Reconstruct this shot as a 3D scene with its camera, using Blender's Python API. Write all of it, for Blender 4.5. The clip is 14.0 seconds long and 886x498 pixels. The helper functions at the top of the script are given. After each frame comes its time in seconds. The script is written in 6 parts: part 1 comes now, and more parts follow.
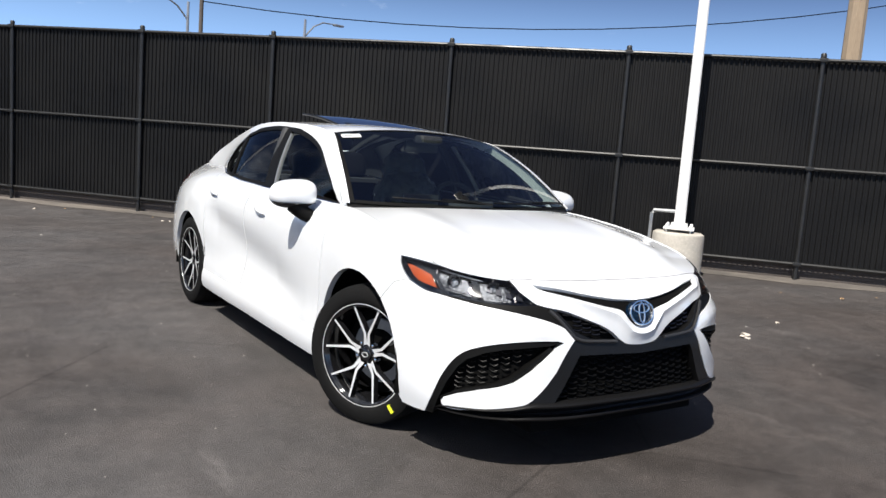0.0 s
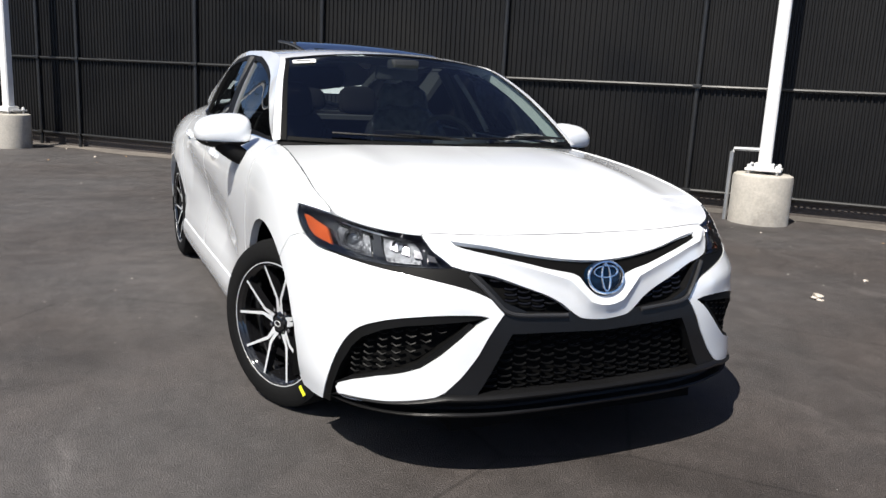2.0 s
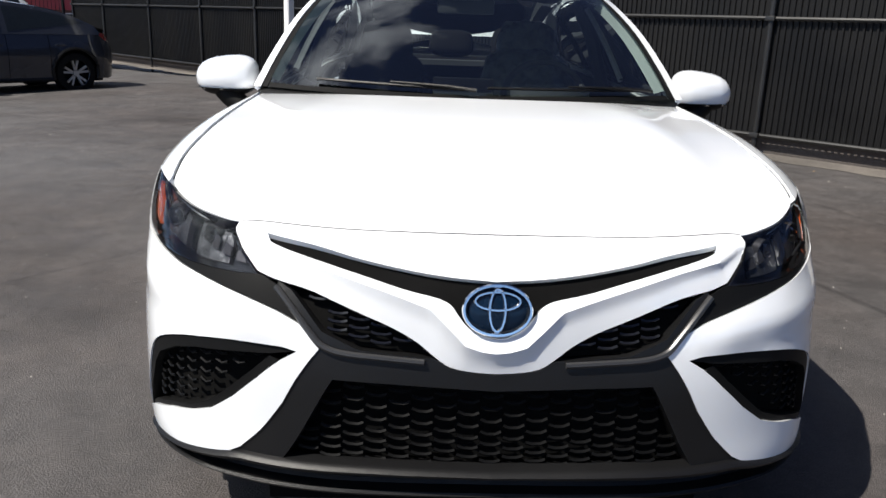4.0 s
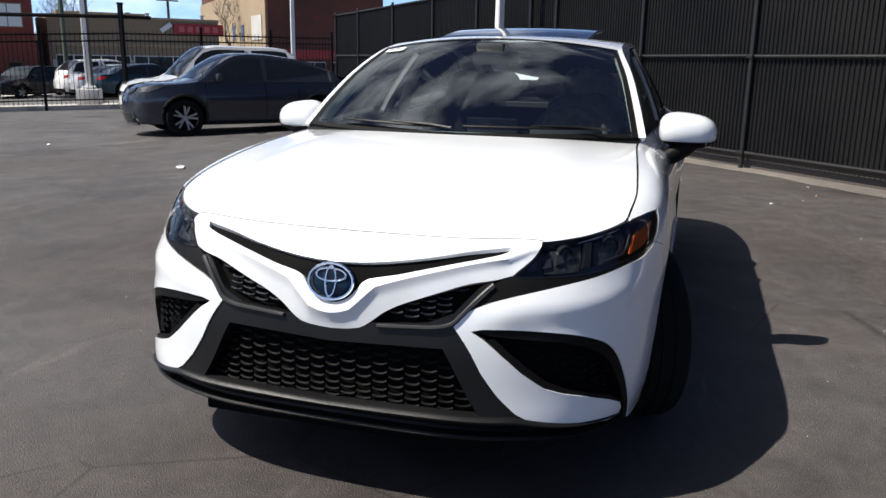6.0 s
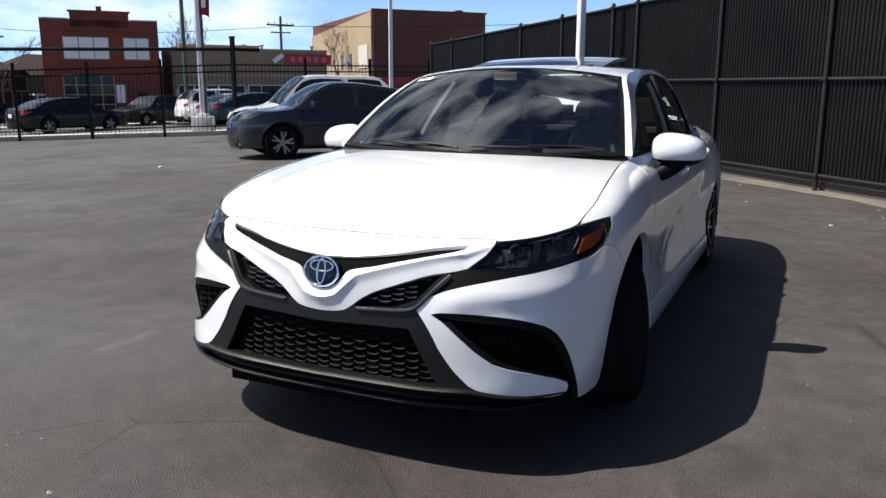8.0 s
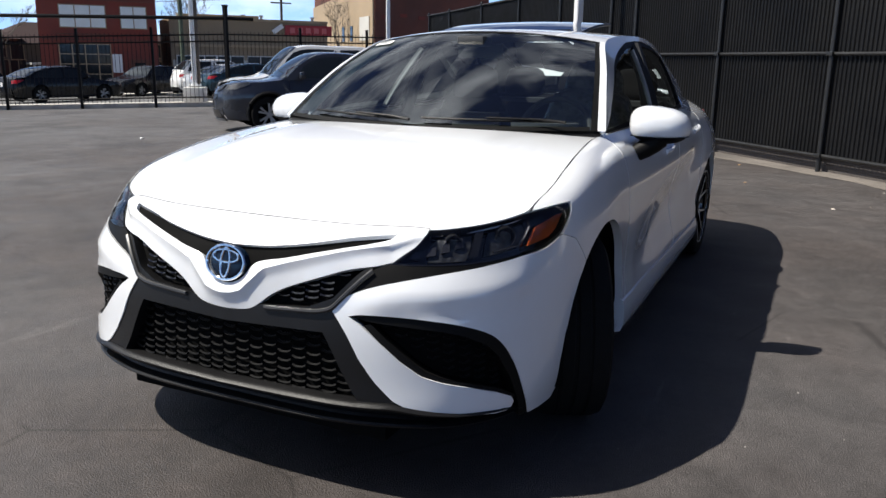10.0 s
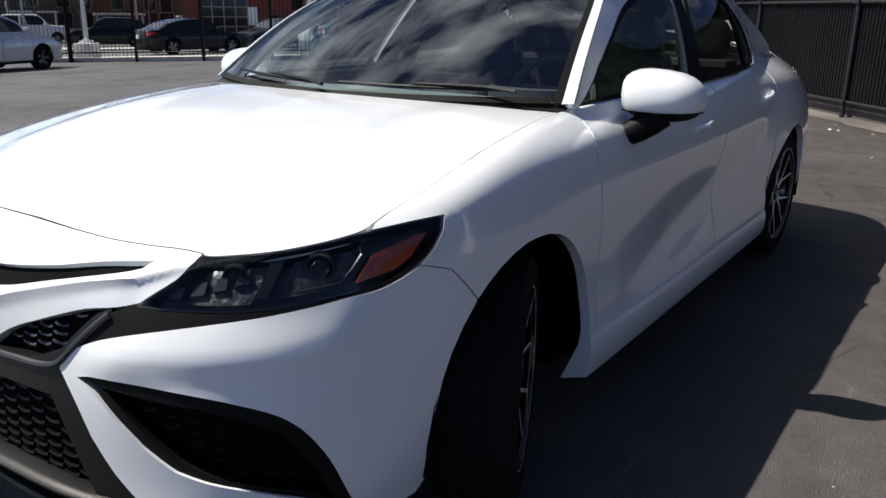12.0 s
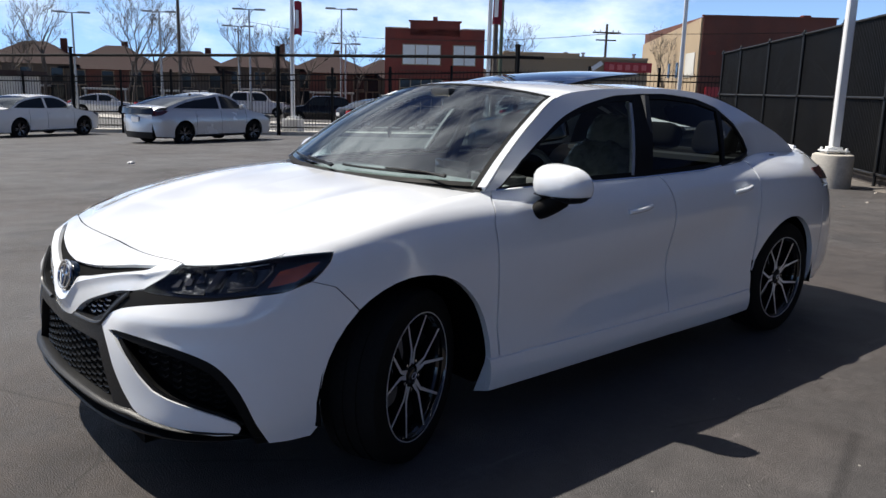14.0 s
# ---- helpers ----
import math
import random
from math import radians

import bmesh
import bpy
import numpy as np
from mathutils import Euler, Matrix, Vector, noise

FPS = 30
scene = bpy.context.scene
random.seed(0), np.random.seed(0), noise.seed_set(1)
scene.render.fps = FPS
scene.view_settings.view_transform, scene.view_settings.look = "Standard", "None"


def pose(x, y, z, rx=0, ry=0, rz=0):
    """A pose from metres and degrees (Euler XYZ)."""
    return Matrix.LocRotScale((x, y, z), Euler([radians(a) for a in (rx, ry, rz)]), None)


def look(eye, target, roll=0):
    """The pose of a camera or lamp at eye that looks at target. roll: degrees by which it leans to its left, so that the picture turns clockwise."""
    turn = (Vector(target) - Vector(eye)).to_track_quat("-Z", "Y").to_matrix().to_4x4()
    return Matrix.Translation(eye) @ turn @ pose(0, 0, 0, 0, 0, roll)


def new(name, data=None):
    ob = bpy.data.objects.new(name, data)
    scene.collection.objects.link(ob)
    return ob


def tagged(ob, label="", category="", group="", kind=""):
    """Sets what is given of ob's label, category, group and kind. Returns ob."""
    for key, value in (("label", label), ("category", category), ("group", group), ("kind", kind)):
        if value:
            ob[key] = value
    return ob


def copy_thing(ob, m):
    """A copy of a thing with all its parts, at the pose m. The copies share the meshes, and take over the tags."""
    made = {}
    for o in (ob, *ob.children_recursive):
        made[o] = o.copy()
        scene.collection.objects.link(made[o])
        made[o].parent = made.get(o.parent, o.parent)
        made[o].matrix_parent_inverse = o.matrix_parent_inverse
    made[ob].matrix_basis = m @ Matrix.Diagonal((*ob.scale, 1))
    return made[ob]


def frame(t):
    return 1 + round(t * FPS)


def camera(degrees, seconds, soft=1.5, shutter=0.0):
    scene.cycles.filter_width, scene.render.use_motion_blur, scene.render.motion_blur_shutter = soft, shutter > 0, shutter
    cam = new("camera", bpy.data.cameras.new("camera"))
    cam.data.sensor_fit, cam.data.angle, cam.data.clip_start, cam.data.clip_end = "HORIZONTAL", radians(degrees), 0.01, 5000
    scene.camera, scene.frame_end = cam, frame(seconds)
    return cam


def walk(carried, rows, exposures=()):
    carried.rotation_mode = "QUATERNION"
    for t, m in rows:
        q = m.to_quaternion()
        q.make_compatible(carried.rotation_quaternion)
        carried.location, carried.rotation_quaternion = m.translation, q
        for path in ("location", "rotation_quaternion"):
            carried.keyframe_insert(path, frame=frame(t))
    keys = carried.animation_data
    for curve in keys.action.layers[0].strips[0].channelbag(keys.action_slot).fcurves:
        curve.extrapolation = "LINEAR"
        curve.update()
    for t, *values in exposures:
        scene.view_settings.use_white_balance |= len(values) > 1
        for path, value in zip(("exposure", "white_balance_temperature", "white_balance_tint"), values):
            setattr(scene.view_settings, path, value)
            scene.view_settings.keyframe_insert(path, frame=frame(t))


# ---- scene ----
from mathutils import geometry as geo

cam = camera(58.8, 14.0)
PATH = [
    (0, (-2.606, -3.26, 1.32), (-1.508, -1.607, 1.069), 4.3),
    (0.5, (-2.393, -3.175, 1.303), (-1.308, -1.522, 1.004), 4.6),
    (1, (-2.149, -3.064, 1.301), (-1.104, -1.39, 0.976), 4.9),
    (1.5, (-1.838, -3.046, 1.292), (-0.914, -1.309, 0.933), 3.7),
    (2, (-1.578, -2.984, 1.267), (-0.734, -1.216, 0.864), 2.9),
    (2.2, (-1.463, -2.911, 1.255), (-0.662, -1.126, 0.842), 3.4),
    (4.3, (0.04, -2.458, 1.248), (-0.077, -0.548, 0.669), 1.1),
    (4.5, (0.164, -2.484, 1.257), (-0.059, -0.588, 0.662), 0.7),
    (5, (0.422, -2.657, 1.287), (0.097, -0.75, 0.779), 2.1),
    (5.5, (0.67, -2.804, 1.292), (0.217, -0.925, 0.779), 2.0),
    (6, (0.964, -2.941, 1.308), (0.386, -1.084, 0.842), 0.9),
    (6.5, (1.147, -3.149, 1.314), (0.549, -1.289, 0.889), -0.4),
    (7, (1.284, -3.239, 1.322), (0.628, -1.399, 0.894), -0.2),
    (7.2, (1.347, -3.233, 1.33), (0.613, -1.421, 0.912), -0.5),
    (9.3, (1.623, -3.029, 1.307), (0.766, -1.268, 0.902), 0.4),
    (9.5, (1.603, -2.967, 1.307), (0.766, -1.201, 0.879), 0.7),
    (10, (1.562, -2.724, 1.28), (0.734, -0.965, 0.812), 0.9),
    (10.5, (1.556, -2.492, 1.285), (0.709, -0.748, 0.792), 1.4),
    (11, (1.669, -2.213, 1.275), (0.722, -0.535, 0.737), 0.9),
    (11.5, (1.745, -1.924, 1.237), (0.746, -0.298, 0.638), -0.6),
    (12, (1.81, -1.655, 1.267), (0.709, -0.09, 0.685), 0.7),
    (12.5, (2.078, -1.524, 1.312), (0.741, -0.151, 0.742), -0.1),
    (13, (2.397, -1.595, 1.347), (1.05, -0.198, 0.864), 1.3),
    (13.5, (2.735, -1.658, 1.374), (1.321, -0.31, 0.947), 1.3),
    (14, (3.059, -1.73, 1.398), (1.577, -0.449, 0.995), 1.6),
]
walk(cam, [(t, look(eye, target, roll)) for t, eye, target, roll in PATH], exposures=[(0, .5), (10, .5), (12, .42), (14, .42)])

# ---------------------------------------------------------------- sky and sun
SUN_TO = Vector((-.62, -.37, 1.03)).normalized()
world = bpy.data.worlds.new("sky")
scene.world = world
world.use_nodes = True
wn, wl = world.node_tree.nodes, world.node_tree.links
wn.clear()
w_out, w_back, w_sky = wn.new("ShaderNodeOutputWorld"), wn.new("ShaderNodeBackground"), wn.new("ShaderNodeTexSky")
w_sky.sky_type, w_sky.sun_disc = "NISHITA", False
w_sky.sun_elevation, w_sky.sun_rotation = math.asin(SUN_TO.z), math.atan2(SUN_TO.x, SUN_TO.y) % (2 * math.pi)
w_sky.altitude, w_sky.air_density, w_sky.dust_density, w_sky.ozone_density = 1400, 1.0, .25, 1.5
w_co, w_map, w_noise, w_ramp, w_mix = (wn.new(k) for k in ("ShaderNodeTexCoord", "ShaderNodeMapping", "ShaderNodeTexNoise", "ShaderNodeValToRGB", "ShaderNodeMix"))
w_map.inputs["Scale"].default_value = (1.6, 1.6, 4.2)
w_map.inputs["Location"].default_value = (.37, 1.9, .2)
w_noise.inputs["Scale"].default_value, w_noise.inputs["Detail"].default_value, w_noise.inputs["Roughness"].default_value = 2.1, 9, .58
w_ramp.color_ramp.elements[0].position, w_ramp.color_ramp.elements[0].color = .55, (.022, .022, .022, 1)
w_ramp.color_ramp.elements[1].position, w_ramp.color_ramp.elements[1].color = .84, (1, 1, 1, 1)
w_mix.data_type = "RGBA"
w_mix.inputs[7].default_value = (20.5, 21.8, 23.2, 1)
wl.new(w_co.outputs["Generated"], w_map.inputs["Vector"])
wl.new(w_map.outputs["Vector"], w_noise.inputs["Vector"])
w_sep, w_more = wn.new("ShaderNodeSeparateXYZ"), wn.new("ShaderNodeMath")
# more cloud towards the street side
w_more.operation = "MULTIPLY_ADD"
w_more.inputs[1].default_value = -.05
wl.new(w_co.outputs["Generated"], w_sep.inputs[0])
wl.new(w_sep.outputs["X"], w_more.inputs[0])
wl.new(w_noise.outputs["Fac"], w_more.inputs[2])
w_xz, w_high = wn.new("ShaderNodeMath"), wn.new("ShaderNodeMath")
w_xz.operation, w_high.operation = "MULTIPLY", "MULTIPLY_ADD"
w_high.inputs[1].default_value = -.34
wl.new(w_sep.outputs["X"], w_xz.inputs[0])
wl.new(w_sep.outputs["Z"], w_xz.inputs[1])
wl.new(w_xz.outputs[0], w_high.inputs[0])
wl.new(w_more.outputs[0], w_high.inputs[2])
wl.new(w_high.outputs[0], w_ramp.inputs["Fac"])
wl.new(w_ramp.outputs["Color"], w_mix.inputs[0])
w_tint = wn.new("ShaderNodeVectorMath")
w_tint.operation = "MULTIPLY"
w_tint.inputs[1].default_value = (.24, .36, .66)
wl.new(w_sky.outputs["Color"], w_tint.inputs[0])
# pale blue haze low over the horizon, all round
w_low, w_haze = wn.new("ShaderNodeMapRange"), wn.new("ShaderNodeMix")
w_low.interpolation_type = "SMOOTHSTEP"
w_low.inputs["From Min"].default_value, w_low.inputs["From Max"].default_value = .0, .27
w_low.inputs["To Min"].default_value, w_low.inputs["To Max"].default_value = .92, 0
w_haze.data_type = "RGBA"
w_haze.inputs[7].default_value = (7.2, 12.5, 21.2, 1)
wl.new(w_sep.outputs["Z"], w_low.inputs["Value"])
wl.new(w_low.outputs["Result"], w_haze.inputs[0])
wl.new(w_tint.outputs["Vector"], w_haze.inputs[6])
wl.new(w_haze.outputs[2], w_mix.inputs[6])
wl.new(w_mix.outputs[2], w_back.inputs["Color"])
w_back.inputs["Strength"].default_value = .05
wl.new(w_back.outputs["Background"], w_out.inputs["Surface"])
sun = new("sun", bpy.data.lights.new("sun", "SUN"))
sun.data.energy, sun.data.angle, sun.data.color = 5.0, radians(.53), (1, .945, .86)
sun.matrix_world = look(SUN_TO * 40, (0, 0, 0))


# ---------------------------------------------------------------- materials
def mat(name, rgb, rough=.5, metal=0.0, coat=0.0, spec=.5, var=.12, scale=3.0, fine=40.0, bump=0.0, bump_scale=60.0, rgb2=None, patch=(.45, .62), stain=None, per=0.0, stretch=(1, 1, 1)):
    """A surface with two scales of colour change, uneven gloss and fine relief. rgb2 with patch: blotches of a second colour."""
    m = bpy.data.materials.new(name)
    m.use_nodes = True
    n, l = m.node_tree.nodes, m.node_tree.links
    b = n["Principled BSDF"]
    b.inputs["Metallic"].default_value, b.inputs["Coat Weight"].default_value = metal, coat
    b.inputs["Specular IOR Level"].default_value, b.inputs["Coat Roughness"].default_value = spec, .03
    co, mp, n1, n2 = (n.new(k) for k in ("ShaderNodeTexCoord", "ShaderNodeMapping", "ShaderNodeTexNoise", "ShaderNodeTexNoise"))
    mp.inputs["Scale"].default_value = stretch
    l.new(co.outputs["Object"], mp.inputs["Vector"])
    for k, s in ((n1, scale), (n2, fine)):
        k.inputs["Scale"].default_value, k.inputs["Detail"].default_value = s, 5
        l.new(mp.outputs["Vector"], k.inputs["Vector"])
    add = n.new("ShaderNodeMath")
    add.operation = "ADD"
    l.new(n1.outputs["Fac"], add.inputs[0])
    l.new(n2.outputs["Fac"], add.inputs[1])
    rng = n.new("ShaderNodeMapRange")
    rng.inputs["From Min"].default_value, rng.inputs["From Max"].default_value = .6, 1.4
    rng.inputs["To Min"].default_value, rng.inputs["To Max"].default_value = 1 - var, 1 + var
    l.new(add.outputs[0], rng.inputs["Value"])
    value = rng.outputs["Result"]
    if per:
        info, pr, mul = n.new("ShaderNodeObjectInfo"), n.new("ShaderNodeMapRange"), n.new("ShaderNodeMath")
        pr.inputs["To Min"].default_value, pr.inputs["To Max"].default_value = 1 - per, 1 + per
        l.new(info.outputs["Random"], pr.inputs["Value"])
        mul.operation = "MULTIPLY"
        l.new(value, mul.inputs[0])
        l.new(pr.outputs["Result"], mul.inputs[1])
        value = mul.outputs[0]
    tint = n.new("ShaderNodeVectorMath")
    tint.operation = "SCALE"
    tint.inputs[0].default_value = rgb
    if rgb2:
        n3, rp, mx = n.new("ShaderNodeTexNoise"), n.new("ShaderNodeMapRange"), n.new("ShaderNodeMix")
        n3.inputs["Scale"].default_value, n3.inputs["Detail"].default_value, n3.inputs["Roughness"].default_value = scale * .35, 6, .6
        l.new(mp.outputs["Vector"], n3.inputs["Vector"])
        rp.inputs["From Min"].default_value, rp.inputs["From Max"].default_value = patch
        l.new(n3.outputs["Fac"], rp.inputs["Value"])
        mx.data_type = "RGBA"
        mx.inputs[6].default_value, mx.inputs[7].default_value = (*rgb, 1), (*rgb2, 1)
        l.new(rp.outputs["Result"], mx.inputs[0])
        l.new(mx.outputs[2], tint.inputs[0])
    l.new(value, tint.inputs["Scale"])
    l.new(tint.outputs["Vector"], b.inputs["Base Color"])
    rr = n.new("ShaderNodeMapRange")
    rr.inputs["From Min"].default_value, rr.inputs["From Max"].default_value = .3, .7
    rr.inputs["To Min"].default_value, rr.inputs["To Max"].default_value = max(rough * .82, .01), min(rough * 1.18 + .005, 1)
    l.new(n1.outputs["Fac"], rr.inputs["Value"])
    l.new(rr.outputs["Result"], b.inputs["Roughness"])
    if bump:
        n4, bp = n.new("ShaderNodeTexNoise"), n.new("ShaderNodeBump")
        n4.inputs["Scale"].default_value, n4.inputs["Detail"].default_value = bump_scale, 4
        l.new(mp.outputs["Vector"], n4.inputs["Vector"])
        bp.inputs["Strength"].default_value, bp.inputs["Distance"].default_value = bump, .01
        l.new(n4.outputs["Fac"], bp.inputs["Height"])
        l.new(bp.outputs["Normal"], b.inputs["Normal"])
    return m


def glass(name, tint, rough=.0, clear=.85, ior=1.45):
    """Thin car glass: part mirror by Fresnel, part see-through with a tint."""
    m = bpy.data.materials.new(name)
    m.use_nodes = True
    n, l = m.node_tree.nodes, m.node_tree.links
    n.clear()
    out, mix, gl, tr, fr = (n.new(k) for k in ("ShaderNodeOutputMaterial", "ShaderNodeMixShader", "ShaderNodeBsdfGlossy", "ShaderNodeBsdfTransparent", "ShaderNodeFresnel"))
    gl.inputs["Roughness"].default_value = rough
    tr.inputs["Color"].default_value = (*(c * clear for c in tint), 1)
    fr.inputs["IOR"].default_value = ior
    l.new(fr.outputs["Fac"], mix.inputs["Fac"])
    l.new(tr.outputs["BSDF"], mix.inputs[1])
    l.new(gl.outputs["BSDF"], mix.inputs[2])
    l.new(mix.outputs["Shader"], out.inputs["Surface"])
    return m


M = {
    "paint": mat("white_paint", (.81, .83, .85), .22, coat=1, var=.012, scale=1.5, fine=25),
    "black_plastic": mat("matte_black_plastic", (.007, .007, .0075), .4, spec=.28, var=.1, bump=.12, bump_scale=500),
    "grey_plastic": mat("satin_grey_plastic", (.0075, .0075, .008), .38, spec=.34, var=.06, bump=.1, bump_scale=500),
    "satin_grey": mat("satin_grey_rib", (.03, .03, .031), .33, var=.05),
    "gloss_black": mat("gloss_black", (.008, .008, .009), .08, coat=.6, var=.05),
    "rubber": mat("tyre_rubber", (.008, .008, .008), .8, spec=.12, var=.2, bump=.25, bump_scale=180, fine=90),
    "machined": mat("machined_alloy", (.82, .83, .84), .4, metal=.45, var=.06),
    "chrome": mat("chrome", (.8, .81, .83), .08, metal=1, var=.02),
    "pocket": mat("pocket_black", (.004, .004, .004), .6, spec=.15, var=.1),
    "dark_metal": mat("dark_lamp_metal", (.1, .1, .11), .25, metal=.8, var=.1),
    "mesh_black": mat("grille_mesh_black", (.0035, .0035, .0035), .45, spec=.12, var=.1),
    "dark_void": mat("underbody_black", (.004, .004, .004), .95, spec=.08, var=.2),
    "cabin": mat("black_cabin_trim", (.03, .032, .035), .65, var=.15, bump=.2, bump_scale=300),
    "cabin_grey": mat("grey_cabin_trim", (.32, .36, .355), .7, var=.08, bump=.2, bump_scale=300),
    "dash": mat("dashboard_top", (.17, .21, .21), .6, var=.08, bump=.2, bump_scale=400),
    "seat": mat("black_seat_cloth", (.005, .005, .006), .85, spec=.12, var=.15, bump=.3, bump_scale=500),
    "wrap": mat("clear_wrap_over_seat", (.13, .13, .115), .28, var=.55, scale=14, bump=.9, bump_scale=18, coat=.7),
    "headliner": mat("headliner_cloth", (.16, .16, .16), .9, var=.06),
    "amber": mat("amber_reflector", (.42, .075, .014), .18, coat=1, var=.15, scale=30, bump=.3, bump_scale=90),
    "red_lens": mat("red_lamp_lens", (.06, .003, .004), .12, coat=1, var=.15),
    "lamp_white": mat("lamp_reflector", (.065, .069, .077), .38, metal=.75, var=.5, scale=40, bump=.4, bump_scale=70),
    "emblem_blue": mat("emblem_blue", (.002, .01, .026), .25, coat=.2, spec=.25, var=.2, scale=30),
    "paper": mat("white_paper", (.8, .8, .78), .7, var=.04),
    "yellow_mark": mat("yellow_crayon_mark", (.75, .8, .03), .6, var=.1),
    "fence": mat("black_painted_steel", (.0055, .0055, .006), .55, spec=.24, var=.25, scale=1.2, bump=.06, bump_scale=40, per=.1, rgb2=(.008, .0078, .0075), patch=(.5, .7)),
    "fence_rail": mat("black_painted_rail", (.016, .016, .016), .4, var=.2),
    "iron": mat("black_iron", (.006, .006, .007), .6, spec=.1, var=.2),
    "concrete": mat("weathered_concrete", (.46, .43, .38), .85, var=.2, scale=4, bump=.3, bump_scale=60, rgb2=(.3, .28, .25), patch=(.52, .66)),
    "white_pole": mat("white_painted_steel", (.78, .78, .77), .35, var=.05),
    "galv": mat("galvanised_steel", (.36, .37, .38), .45, metal=.6, var=.15),
}
M["windscreen"] = glass("windscreen_glass", (.84, .97, .96), clear=.9, ior=2.3)
M["side_glass"] = glass("side_glass", (.8, .88, .86), clear=.9, ior=1.24)
M["tint"] = glass("tinted_glass", (.5, .58, .58), clear=.72, ior=1.24)
M["clear"] = glass("clear_lens", (.95, .97, 1.0), clear=.92)
M["sunroof"] = mat("dark_roof_glass", (.012, .018, .026), .03, coat=1, spec=.9, var=.05)


# ---------------------------------------------------------------- mesh helpers
SLOPE_X = (-40.5, -14.5, -8, -4.3)


def gz(x):
    """Height of the ground: level round the sedan, falling gently to the street."""
    return float(np.interp(x, SLOPE_X, (-1.1, -.22, -.13, 0)))


def thing(name, label, category, group="", kind="", at=(0, 0, 0), turn=0.0):
    ob = new(name)
    ob.empty_display_size = .2
    ob.matrix_world = pose(at[0], at[1], at[2] + gz(at[0]), 0, 0, turn)
    return tagged(ob, label, category, group, kind)


def mesh_from(name, verts, faces, material, smooth=True, sharp=35):
    me = bpy.data.meshes.new(name)
    me.from_pydata([tuple(map(float, v)) for v in verts], [], [tuple(map(int, p)) for p in faces])
    me.materials.append(material)
    if smooth and len(faces):
        me.polygons.foreach_set("use_smooth", [True] * len(faces))
        me.set_sharp_from_angle(angle=radians(sharp))
    me.update()
    return me


def part(name, bm, material, parent, label="", smooth=True, sharp=35):
    """Links a bmesh, or a pair of vertices and faces, as one mesh object under a thing or a part."""
    if isinstance(bm, tuple):
        me = mesh_from(name, *bm, material, smooth, sharp)
    else:
        bmesh.ops.recalc_face_normals(bm, faces=bm.faces)
        me = bpy.data.meshes.new(name)
        bm.to_mesh(me)
        bm.free()
        me.materials.append(material)
        if smooth:
            me.polygons.foreach_set("use_smooth", [True] * len(me.polygons))
            me.set_sharp_from_angle(angle=radians(sharp))
    ob = new(name, me)
    ob.parent = parent
    return tagged(ob, label)


def join(*pieces):
    """Several pairs of vertices and faces as one."""
    verts, faces = [], []
    for v, p in pieces:
        k = len(verts)
        verts += [tuple(q) for q in v]
        faces += [tuple(i + k for i in q) for q in p]
    return verts, faces


def moved(piece, m):
    return [tuple(m @ Vector(v)) for v in piece[0]], piece[1]


def mirrored(piece):
    return [(-v[0], v[1], v[2]) for v in piece[0]], [tuple(reversed(q)) for q in piece[1]]


def box(sx, sy, sz, at=(0, 0, 0), bevel=0.0, turn=0.0):
    """A block, centred in x and y, standing on at."""
    bm = bmesh.new()
    bmesh.ops.create_cube(bm, size=1, matrix=Matrix.Diagonal((sx, sy, sz, 1)))
    if bevel:
        bmesh.ops.bevel(bm, geom=list(bm.edges), offset=bevel, segments=2, affect="EDGES", profile=.6)
    bmesh.ops.transform(bm, matrix=pose(at[0], at[1], at[2] + sz / 2, 0, 0, turn), verts=bm.verts)
    bm.verts.index_update()
    out = [tuple(v.co) for v in bm.verts], [tuple(v.index for v in q.verts) for q in bm.faces]
    bm.free()
    return out


def lathe(profile, segments=24, axis="z", close=False):
    """Profile of (radius, height) turned about an axis."""
    verts, faces, k = [], [], len(profile)
    for i in range(segments):
        a = 2 * math.pi * i / segments
        for r, h in profile:
            x, y = r * math.cos(a), r * math.sin(a)
            verts.append((x, y, h) if axis == "z" else (h, x, y))
    for i in range(segments):
        j = (i + 1) % segments
        for q in range(k - 1):
            faces.append((i * k + q, j * k + q, j * k + q + 1, i * k + q + 1))
        if close:
            faces.append((i * k + k - 1, j * k + k - 1, j * k, i * k))
    return verts, faces


def tube(path, r, sides=8, r_end=None):
    """A round bar along a path, with capped ends."""
    path = [Vector(p) for p in path]
    verts, faces, n = [], [], len(path)
    for i, p in enumerate(path):
        d = (path[min(i + 1, n - 1)] - path[max(i - 1, 0)]).normalized()
        s = d.cross(Vector((0, 0, 1)) if abs(d.z) < .95 else Vector((1, 0, 0))).normalized()
        t = s.cross(d)
        rr = r if r_end is None else r + (r_end - r) * i / max(n - 1, 1)
        for k in range(sides):
            a = 2 * math.pi * k / sides
            verts.append(p + (s * math.cos(a) + t * math.sin(a)) * rr)
    for i in range(n - 1):
        for k in range(sides):
            j = (k + 1) % sides
            faces.append((i * sides + k, i * sides + j, (i + 1) * sides + j, (i + 1) * sides + k))
    faces += [tuple(reversed(range(sides))), tuple(range((n - 1) * sides, n * sides))]
    return verts, faces


